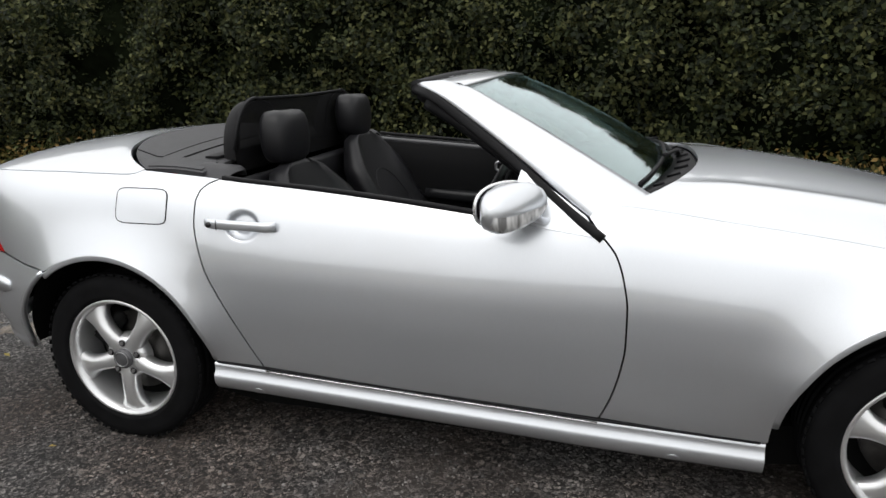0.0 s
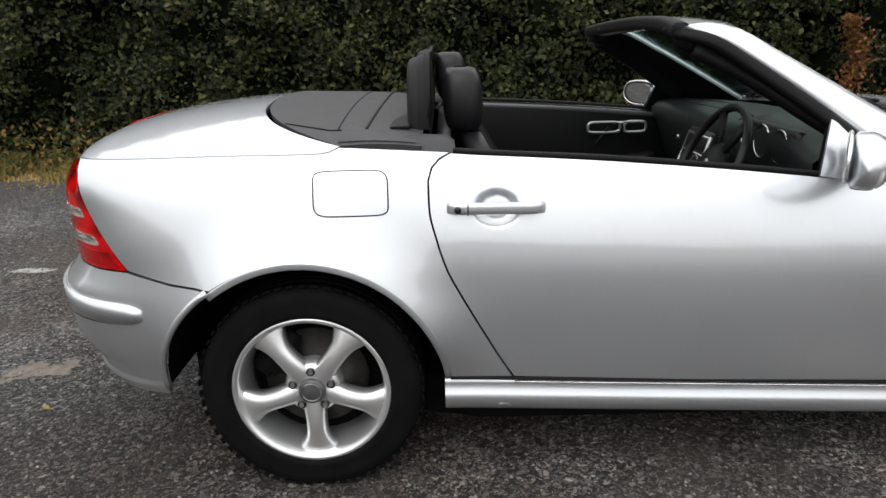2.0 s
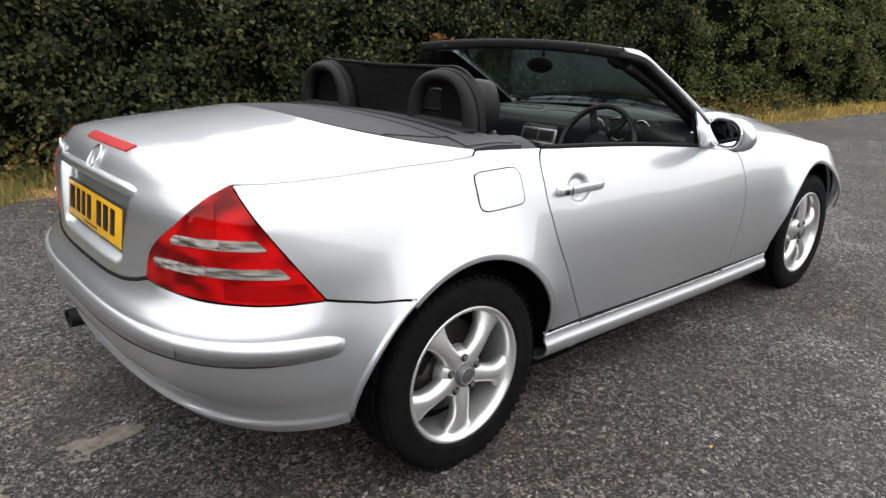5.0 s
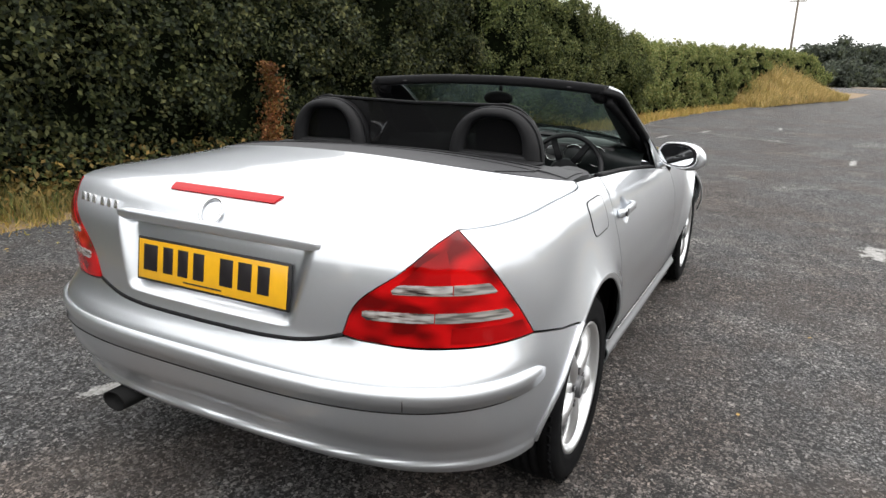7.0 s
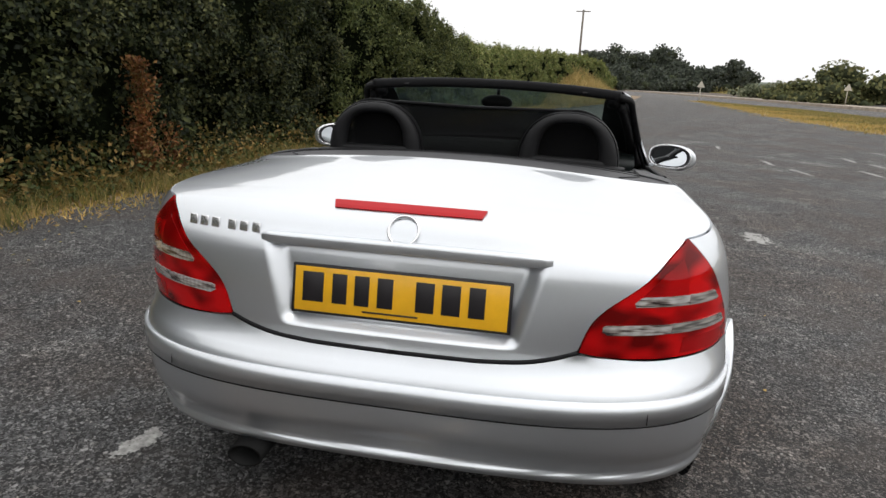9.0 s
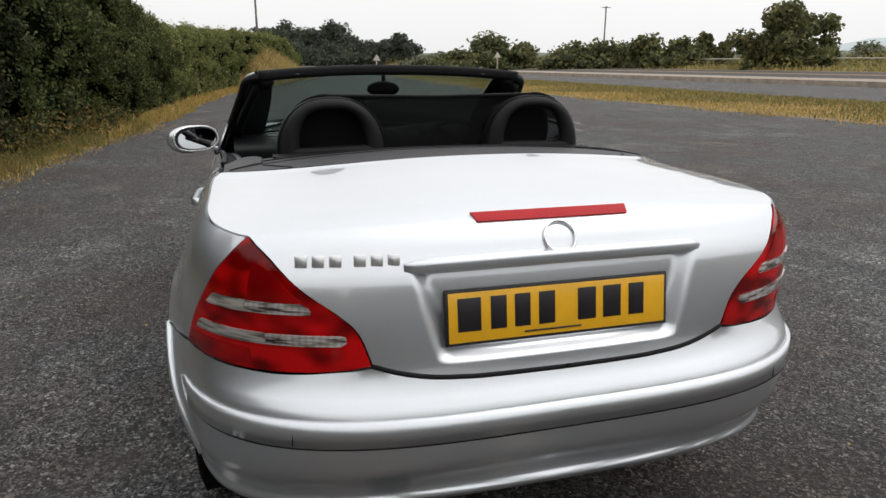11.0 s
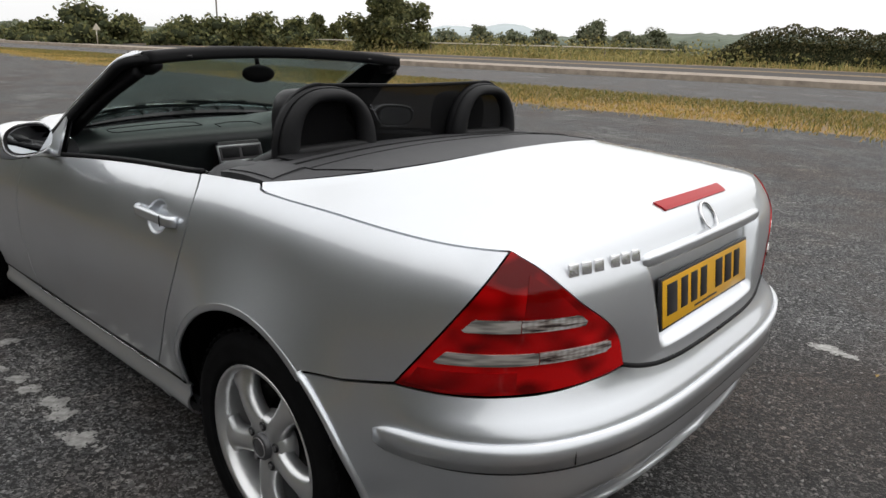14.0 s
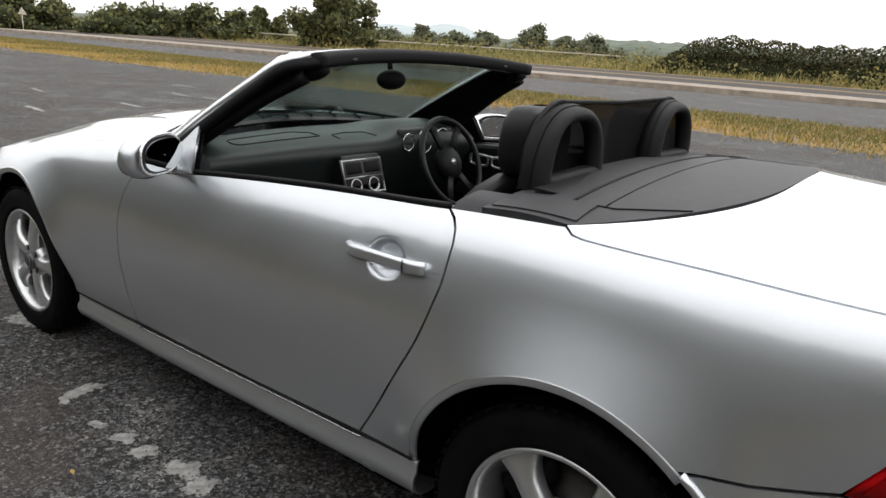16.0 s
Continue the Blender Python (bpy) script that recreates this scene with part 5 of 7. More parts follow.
    sweep("mirror_stalk", stalk, rounded(0.050, 0.022, 0.009), PAINT, mir, "silver mirror foot")
    inner_sail = [[(1.29, s * 0.755, 0.842), (1.325, s * 0.705, 0.965)], [(1.41, s * 0.765, 0.822), (1.425, s * 0.725, 0.910)], [(1.53, s * 0.775, 0.806), (1.51, s * 0.752, 0.855)]]
    grid_mesh("mirror_sail_trim", inner_sail, TRIM, mir, "black inner cover of the mirror base", thick=0.006)
    sail = [[(1.285, s * 0.780, 0.842), (1.305, s * 0.752, 0.905), (1.325, s * 0.722, 0.972)], [(1.41, s * 0.788, 0.822), (1.415, s * 0.764, 0.870), (1.425, s * 0.742, 0.915)], [(1.54, s * 0.792, 0.806), (1.53, s * 0.778, 0.830), (1.51, s * 0.768, 0.858)]]
    grid_mesh("mirror_sail", sail, PAINT, mir, "silver triangular mirror base", thick=0.008)
cowl = []
for y in np.linspace(-0.64, 0.64, 41):
    k, k2 = 1 - (y / 0.68) ** 2, 1 - abs(y / 0.68) ** 2.6
    x0, x1 = 1.600 + 0.155 * k, 1.618 + 0.226 * k2
    cowl.append([(x0, y, 0.880 + 0.030 * k), (x0 + (x1 - x0) * 0.3, y, 0.884 + 0.036 * k), (x0 + (x1 - x0) * 0.75, y, 0.888 + 0.044 * k2), (x1, y, 0.874 + 0.050 * k2)])
cowl_grille = grid_mesh("cowl_grille", cowl, TRIM, car, "black grille below the windscreen", thick=-0.01)
for j_ in range(9):
    c0 = cowl[4 + 4 * j_]
    sweep("grille_rib", [tuple(np.array(c0[q_]) + np.array([0, 0, 0.004])) for q_ in (1, 2)], rounded(0.010, 0.008, 0.003), TRIM, cowl_grille, "black grille rib", up=(0, 0, 1))


def on_glass(y, t, lift=0.0):
    """A place on the windscreen, t from its top rail to its base."""
    g_ = np.array(glass)
    r_ = min(18, int(t * 19))
    w_ = t * 19 - r_
    line_ = g_[r_] * (1 - w_) + g_[r_ + 1] * w_
    q_ = [float(np.interp(y, line_[:, 1], line_[:, c_])) for c_ in range(3)]
    return (q_[0] + lift * 0.4, q_[1], q_[2] + lift)


for y0, y1, t0, t1 in ((-0.56, 0.06, 0.985, 0.915), (-0.02, 0.54, 0.985, 0.90)):
    wiper = empty("wiper", (0, 0, 0), "black windscreen wiper parked on the glass")
    wiper.parent = car
    sweep("wiper_blade", [on_glass(y, t0 + (t1 - t0) * (y - y0) / (y1 - y0), 0.012) for y in np.linspace(y0, y1, 16)], rounded(0.010, 0.014, 0.003), SEAL, wiper, "black rubber blade")
    ym = (y0 + y1) / 2
    foot = (1.800 - 0.18 * (y1 / 0.68) ** 2, y1 + 0.02, 0.922 - 0.03 * (y1 / 0.68) ** 2)
    sweep("wiper_arm", spline([foot, (foot[0] - 0.02, y1 - 0.10, foot[2] + 0.030), on_glass(ym, (t0 + t1) / 2, 0.024)], 10), rounded(0.016, 0.010, 0.003), TRIM, wiper, "black wiper arm", up=(0, 0, 1))
    lathe("wiper_pivot", [(0.0, 0.016), (0.013, 0.014), (0.017, 0.0), (0.017, -0.03)], TRIM, wiper, "black pivot cap", "z", foot, 16, False)

# ---- tonneau, hoops, deflector ----
ton = []
for t in np.linspace(0, 1, 16):
    row = []
    for w in np.linspace(-1, 1, 41):
        y = w * 0.712
        back_x = -0.197 + 0.287 * abs(w) ** 3.2
        front_x = 0.30
        zb = 1.003 - 0.069 * abs(w) ** 2.3
        zf = 0.968 - 0.040 * abs(w) ** 2.2
        row.append((back_x + (front_x - back_x) * t, y, zb + (zf - zb) * t + 0.006 * math.sin(math.pi * t)))
    ton.append(row)
tonneau = grid_mesh("tonneau_cover", ton, VINYL, car, "dark grey vinyl roof cover with seams", thick=-0.014)


def cover_at(x, y, lift=0.0):
    """A place on the roof cover."""
    w = min(1.0, abs(y) / 0.712)
    bx = -0.197 + 0.287 * w ** 3.2
    t = min(1.0, max(0.0, (x - bx) / (0.30 - bx)))
    return (x, y, 1.003 - 0.069 * w ** 2.3 + (0.029 * w ** 2.3 - 0.035) * t + 0.006 * math.sin(math.pi * t) + lift)


fine = rounded(0.0036, 0.0024, 0.0008)
sweep("cover_seam", [cover_at(0.158 - 0.012 * (y / 0.6) ** 2, y, 0.0012) for y in np.linspace(-0.60, 0.60, 31)], rounded(0.0075, 0.004, 0.0015), SEAL, tonneau, "black cover seam")
sweep("cover_seam", [cover_at(0.072, y, 0.0004) for y in np.linspace(-0.595, 0.595, 31)], fine, SEAL, tonneau, "fine black cover seam")
for s in (1, -1):
    sweep("cover_seam", [cover_at(x_, s * (0.596 - 0.55 * max(0.0, 0.05 - x_)), 0.0006) for x_ in np.linspace(-0.085, 0.205, 16)], rounded(0.005, 0.004, 0.001), SEAL, tonneau, "black cover seam")
    low = [[cover_at(x_, s * y_, 0.0035 + 0.002 * (0.695 - y_) / 0.095) for y_ in (0.600, 0.632, 0.664, 0.695)] for x_ in np.linspace(0.085, 0.285, 9)]
    grid_mesh("cover_side", low, VINYL, tonneau, "grey vinyl side piece", thick=0.005)
    flap_top = []
    for x_ in np.linspace(0.205, 0.385, 12):
        e_ = 0.019 * min(1.0, (x_ - 0.200) / 0.05) * min(1.0, (0.392 - x_) / 0.02)
        z_ = 0.928 - 0.06 * (x_ - 0.2)
        flap_top.append([(x_, s * 0.588, z_ - 0.012), (x_, s * 0.594, z_ + e_), (x_, s * 0.615, z_ + e_ * 1.25), (x_, s * 0.650, z_ + e_ * 1.15), (x_, s * 0.684, z_ + e_ * 0.6), (x_, s * 0.702, z_ - 0.010)])
    grid_mesh("cover_flap", flap_top, VINYL, tonneau, "padded grey vinyl side flap", thick=-0.006)


def hoop_line(s, w, h, base, bulge, k=36):
    """The arch of a hoop in y and z, from its outer foot over the top to its inner foot."""
    out = []
    for i in range(k + 1):
        a = math.pi * i / k
        ca, sa = math.cos(a), math.sin(a)
        out.append((s * (0.362 + math.copysign(abs(ca) ** bulge, ca) * w), base + abs(sa) ** 0.88 * h))
    return out


for s in (1, -1):
    hoop = empty("roll_hoop", (0, 0, 0), "padded dark grey roll hoop behind a seat")
    hoop.parent = car
    out_, in_ = hoop_line(s, 0.178, 0.194, 0.942, 0.86), hoop_line(s, 0.116, 0.140, 0.962, 0.62)
    rows_ = []
    for (yo, zo), (yi, zi) in zip(out_, in_):
        mix = lambda q: (yo * (1 - q) + yi * q, zo * (1 - q) + zi * q)
        rows_.append([(0.282, *mix(0.02)), (0.270, *mix(0.07)), (0.261, *mix(0.28)), (0.256, *mix(0.55)), (0.259, *mix(0.82)), (0.268, *mix(1.0)), (0.284, *mix(1.10)), (0.298, *mix(1.0)), (0.304, *mix(0.5)), (0.302, *mix(0.08)), (0.290, *mix(0.0))])
    grid_mesh("hoop_padding", rows_, FOAM, hoop, "dark grey padded hoop", closed_v=True)
    sleeve = [[(0.286, yo + (yo - s * 0.362) * 0.02, zo + 0.002), (0.298, yo + (yo - s * 0.362) * 0.035, zo + 0.005), (0.312, yo + (yo - s * 0.362) * 0.035, zo + 0.005), (0.318, yo, zo)] for yo, zo in out_]
    grid_mesh("hoop_sleeve", sleeve, SEAL, hoop, "black cloth sleeve of the wind deflector", thick=0.002)
    yb = lambda w: s * 0.362 + w
    base_ = [[(0.206, yb(w * 0.90), 0.9655 - 0.012 * abs(yb(w) / 0.6) ** 2), (0.214, yb(w), 0.9695 - 0.012 * abs(yb(w) / 0.6) ** 2), (0.262, yb(w), 0.9705 - 0.012 * abs(yb(w) / 0.6) ** 2)] for w in np.linspace(-0.20, 0.20, 17)]
    grid_mesh("hoop_foot", base_, FOAM, hoop, "moulded hoop foot", thick=-0.006)
    sill_ = [(0.280, yb(w), 0.964 - 0.010 * abs(yb(w) / 0.6) ** 2) for w in np.linspace(-0.135, 0.135, 13)]
    sweep("hoop_sill", sill_, rounded(0.046, 0.036, 0.014), FOAM, hoop, "padded sill between the hoop's feet")
net = []
for y in np.linspace(-0.540, 0.540, 61):
    d_ = abs(abs(y) - 0.362)
    if abs(y) < 0.362:
        top_z = 1.143 - 0.006 * (1 - abs(y) / 0.362)
    else:
        top_z = 0.938 + 0.208 * max(0.0, 1 - (d_ / 0.181) ** 2.3) ** 0.5
    net.append([(0.316, y, 0.90), (0.318, y, 0.90 + (top_z - 0.90) * 0.5), (0.314, y, top_z)])
deflector = grid_mesh("wind_deflector", net, NET, car, "black mesh wind deflector between the hoops", thick=0.003)
sweep("deflector_edge", [r_[2] for r_ in net], rounded(0.014, 0.010, 0.003), SEAL, deflector, "black bound edge")


# ---- cabin ----
tub = []
for x_ in np.linspace(0.30, 1.72, 12):
    tub.append([(x_, y_, z_) for y_, z_ in ((-0.70, 0.80), (-0.69, 0.40), (-0.60, 0.31), (-0.15, 0.31), (-0.11, 0.44), (0.11, 0.44), (0.15, 0.31), (0.60, 0.31), (0.69, 0.40), (0.70, 0.80))])
grid_mesh("cabin_floor", tub, LINER, car, "black cabin floor and tunnel")
block("rear_bulkhead", (0.05, 1.30, 0.56), (0.355, 0, 0.61), LEATHER, car, "black trim behind the seats", 0.02)


def seat(s, back, top_z, rest_z):
    st = empty("seat", (0, 0, 0), "black leather bucket seat")
    st.parent = car
    cy = s * 0.358
    cush = []
    for x_, z_, w_ in ((0.66, 0.52, 0.22), (0.70, 0.53, 0.25), (0.80, 0.54, 0.26), (0.98, 0.56, 0.25), (1.03, 0.53, 0.23)):
        cush.append([(x_, cy + w_ * q, z_ + 0.045 * abs(q) ** 2 * (1 if abs(q) < 0.95 else 0.2) - (0.14 if abs(q) > 0.97 else 0)) for q in (-1, -0.95, -0.7, -0.4, 0, 0.4, 0.7, 0.95, 1)])
    grid_mesh("seat_cushion", cush, LEATHER, st, "black leather cushion", thick=-0.05)
    br = []
    for t in np.linspace(0, 1, 12):
        z_ = 0.52 + (top_z - 0.545) * t
        x_ = 0.700 - back - 0.235 * t - 0.02 * math.sin(math.pi * t)
        w_ = 0.245 + 0.015 * math.sin(math.pi * t) - 0.085 * max(0, t - 0.72) / 0.28
        bol = 0.075 * (1 - 0.6 * max(0, t - 0.6) / 0.4)
        row = []
        for q in np.linspace(-1, 1, 13):
            row.append((x_ + bol * abs(q) ** 3 * (1 if abs(q) < 0.95 else 0.6), cy + w_ * q, z_ - 0.02 * q * q * t))
        for q in np.linspace(1, -1, 13):
            row.append((x_ - 0.10 - 0.02 * (1 - q * q) + 0.06 * t, cy + w_ * 0.97 * q, z_ - 0.015 * q * q * t))
        br.append(row)
    top = [tuple(np.mean(np.array(br[-1]), 0) + (np.array(p) - np.mean(np.array(br[-1]), 0)) * 0.6 + np.array([0, 0, 0.022])) for p in br[-1]]
    br.append(top)
    br.append([tuple(np.mean(np.array(top), 0) + np.array([0, 0, 0.004]))] * len(top))
    grid_mesh("backrest", br, LEATHER, st, "black leather backrest", closed_v=True)
    # a thin swept line stands in for shading along the backrest panel's edge
    trim_ = []
    for i in range(30):
        a = math.pi * i / 29
        q, t = 0.55 * math.cos(a), 0.08 + 0.56 * math.sin(a) ** 0.5
        k0 = min(10, int(t * 11))
        w0_ = t * 11 - k0
        r0, r1 = np.array(br[k0][:13]), np.array(br[k0 + 1][:13])
        j0 = min(11, int((q + 1) * 6))
        w1_ = (q + 1) * 6 - j0
        p_ = (r0[j0] * (1 - w1_) + r0[j0 + 1] * w1_) * (1 - w0_) + (r1[j0] * (1 - w1_) + r1[j0 + 1] * w1_) * w0_
        trim_.append((p_[0] + 0.001, p_[1], p_[2]))
    sweep("seat_piping", trim_, circle(0.0028, 6), FOAM, st, "dark grey line for the shading round the backrest panel")
    hr = []
    for t in np.linspace(0, 1, 11):
        a = math.pi * t
        sc = max(0.02, math.sin(a)) ** 0.30
        hr.append([(0.414 - back + 0.060 * sc * math.copysign(abs(math.cos(b)) ** 0.6, math.cos(b)) - 0.012 * (t - 0.5), cy + 0.118 * sc * math.copysign(abs(math.sin(b)) ** 0.55, math.sin(b)), rest_z - 0.092 * math.cos(a)) for b in np.linspace(0, 2 * math.pi, 25)[:-1]])
    grid_mesh("headrest", hr, LEATHER, st, "black leather headrest", closed_v=True)
    for dy in (-0.05, 0.05):
        sweep("headrest_post", [(0.432 - back, cy + dy, top_z - 0.04), (0.426 - back, cy + dy, rest_z)], circle(0.006, 8), CHROME, st, "chrome headrest post", up=(1, 0, 0))
    return st


seat(1, 0.028, 0.966, 1.036)
seat(-1, 0.0, 0.935, 1.012)
dash_rows = []
for y in np.linspace(-0.70, 0.70, 41):
    k = 1 - (y / 0.70) ** 2
    hood_ = 0.042 * math.exp(-((y + 0.385) / 0.20) ** 4)
    dash_rows.append([(1.585 + 0.150 * k, y, 0.862 + 0.02 * k), (1.50 + 0.105 * k, y, 0.888 + 0.02 * k + hood_ * 0.4), (1.40 + 0.06 * k, y, 0.893 + 0.014 * k + hood_), (1.335 + 0.03 * k, y, 0.882 + 0.010 * k + hood_),
                      (1.305 + 0.02 * k, y, 0.855 + hood_ * 0.8), (1.31 + 0.02 * k, y, 0.82), (1.335, y, 0.77), (1.36, y, 0.68), (1.42, y, 0.55), (1.55, y, 0.50)])
dash = grid_mesh("dashboard", dash_rows, DASH, car, "dark grey moulded dashboard")


def dash_point(y, v):
    """A place on the dash, v rows down from the windscreen."""
    q = np.array(dash_rows)[:, :, :]
    i0, w_ = int(v), v - int(v)
    line_ = q[:, i0] * (1 - w_) + q[:, i0 + 1] * w_
    return tuple(float(np.interp(y, line_[:, 1], line_[:, c_])) + (0.001 if c_ == 2 else 0) for c_ in range(3))


lid = [*[(y_, 2.5) for y_ in np.linspace(0.16, 0.52, 12)], *[(0.52 + 0.03 * math.sin(a), 2.1 + 0.4 * math.cos(a)) for a in np.linspace(0.3, 2.8, 6)], *[(y_, 1.7) for y_ in np.linspace(0.50, 0.22, 10)], (0.17, 2.0)]
sweep("lid_seam", [dash_point(*q) for q in lid], circle(0.0018, 6), SEAL, dash, "fine seam of the passenger panel", closed=True)
sweep("lid_seam", [dash_point(*q) for q in ((0.10, 3.0), (0.10, 2.5), (0.02, 2.3), (-0.08, 2.4), (-0.10, 3.0))], circle(0.0018, 6), SEAL, dash, "fine seam of the middle panel")
bm = bmesh.new()
bmesh.ops.create_cone(bm, cap_ends=True, segments=16, radius1=0.010, radius2=0.009, depth=0.012)
bmesh.ops.transform(bm, matrix=pose(1.335, 0.40, 0.762, 0, 90, 0), verts=bm.verts)
part("glovebox_lock", bm, SATIN, dash, "small bright glovebox lock")
for y0 in (0.605, -0.605):
    bm = bmesh.new()
    bmesh.ops.create_uvsphere(bm, u_segments=18, v_segments=8, radius=1)
    bmesh.ops.scale(bm, vec=(0.02, 0.045, 0.016), verts=bm.verts)
    bmesh.ops.translate(bm, vec=(1.352, y0, 0.862), verts=bm.verts)
    part("side_vent", bm, INK, dash, "black oval air vent")
fr = []
for y_, z_ in ((0.160, 0.820), (-0.045, 0.820), (-0.045, 0.698), (0.160, 0.698)):
    fr.append((1.296 - (0.820 - z_) * 0.32, y_, z_))
cons = empty("centre_console", (0, 0, 0), "black centre console with a satin silver frame")
cons.parent = car
sweep("console_frame", [fr[0], fr[1], fr[2], fr[3]], rounded(0.012, 0.014, 0.004), SATIN, cons, "satin silver frame", closed=True, up=(1, 0, 0.2))
block("console_panel", (0.09, 0.200, 0.120), (1.322, 0.0575, 0.770), INK, cons, "black console panel", 0.006, rot=(0, 18, 0))
sweep("console_bar", [(1.276, 0.160, 0.758), (1.276, -0.045, 0.758)], rounded(0.010, 0.012, 0.003), SATIN, cons, "satin silver bar", up=(1, 0, 0.2))
for y0 in (0.105, 0.010):
    block("air_vent", (0.012, 0.085, 0.045), (1.285, y0, 0.792), TRIM, cons, "black square air vent", 0.006, rot=(0, 18, 0))
    ringc = [(1.266 + 0.32 * 0.025 * math.sin(2 * math.pi * i / 20), y0 + 0.027 * math.cos(2 * math.pi * i / 20), 0.727 + 0.025 * math.sin(2 * math.pi * i / 20)) for i in range(20)]
    sweep("heater_dial", ringc, circle(0.006, 6), SATIN, cons, "silver ring heater dial", closed=True, up=(1, 0, 0))
block("tunnel_console", (0.85, 0.20, 0.16), (0.92, 0, 0.50), LEATHER, cons, "black tunnel console", 0.03)
sweep("gear_lever", [(1.10, 0, 0.56), (1.09, 0, 0.66)], circle(0.012, 8), TRIM, cons, "black gear lever", up=(1, 0, 0))
# instruments and steering wheel, right-hand drive
clus = empty("instrument_cluster", (0, 0, 0), "round dials in a black binnacle")
clus.parent = car
block("binnacle", (0.03, 0.36, 0.12), (1.345, -0.385, 0.858), INK, clus, "black binnacle", 0.02)
for y0, r0 in ((-0.48, 0.048), (-0.365, 0.050), (-0.255, 0.036)):
    bm = bmesh.new()
    bmesh.ops.create_cone(bm, cap_ends=True, segments=24, radius1=r0, radius2=r0, depth=0.006)
    bmesh.ops.transform(bm, matrix=pose(1.328, y0, 0.862, 0, 90, 0), verts=bm.verts)
    part("dial", bm, DIAL if r0 < 0.04 else INK, clus, "round dial")
    rg = [(1.324, y0 + r0 * math.cos(2 * math.pi * i / 24), 0.862 + r0 * math.sin(2 * math.pi * i / 24)) for i in range(24)]
    sweep("dial_ring", rg, circle(0.003, 6), CHROME, clus, "chrome dial ring", closed=True, up=(1, 0, 0))
steer = empty("steering_wheel", (1.17, -0.36, 0.795), "black four-spoke steering wheel")
steer.parent = car
steer.rotation_euler = (0, radians(-66), 0)
sweep("wheel_rim", [(0.185 * math.cos(2 * math.pi * i / 40), 0.185 * math.sin(2 * math.pi * i / 40), 0) for i in range(40)], circle(0.013, 10), LEATHER, steer, "black leather rim", closed=True)
lathe("wheel_hub", [(0.0, 0.02), (0.055, 0.018), (0.075, 0.0), (0.07, -0.03), (0.0, -0.03)], TRIM, steer, "black hub pad", "z", (0, 0, -0.01), 28, False)
lathe("hub_badge", [(0.0, 0.013), (0.014, 0.012), (0.014, 0.006)], SATIN, steer, "silver round hub badge", "z", (0, 0, 0), 18, False)
for a in (25, 155, 215, 325):
    ca, sa = math.cos(radians(a)), math.sin(radians(a))
    sweep("wheel_spoke", [(0.05 * ca, 0.05 * sa, -0.01), (0.12 * ca, 0.12 * sa, -0.008), (0.18 * ca, 0.18 * sa, 0)], rounded(0.034, 0.014, 0.005), TRIM, steer, "black spoke")
rv = empty("rear_view_mirror", (0, 0, 0), "black oval rear-view mirror")
rv.parent = car
bm = bmesh.new()
bmesh.ops.create_uvsphere(bm, u_segments=24, v_segments=10, radius=1)
bmesh.ops.scale(bm, vec=(0.020, 0.078, 0.037), verts=bm.verts)
bmesh.ops.translate(bm, vec=(1.205, 0.005, 1.124), verts=bm.verts)
part("mirror_case", bm, TRIM, rv, "black mirror case")
sweep("mirror_arm", [(1.215, 0, 1.14), (1.225, 0, 1.20)], circle(0.010, 8), TRIM, rv, "black mirror arm", up=(1, 0, 0))


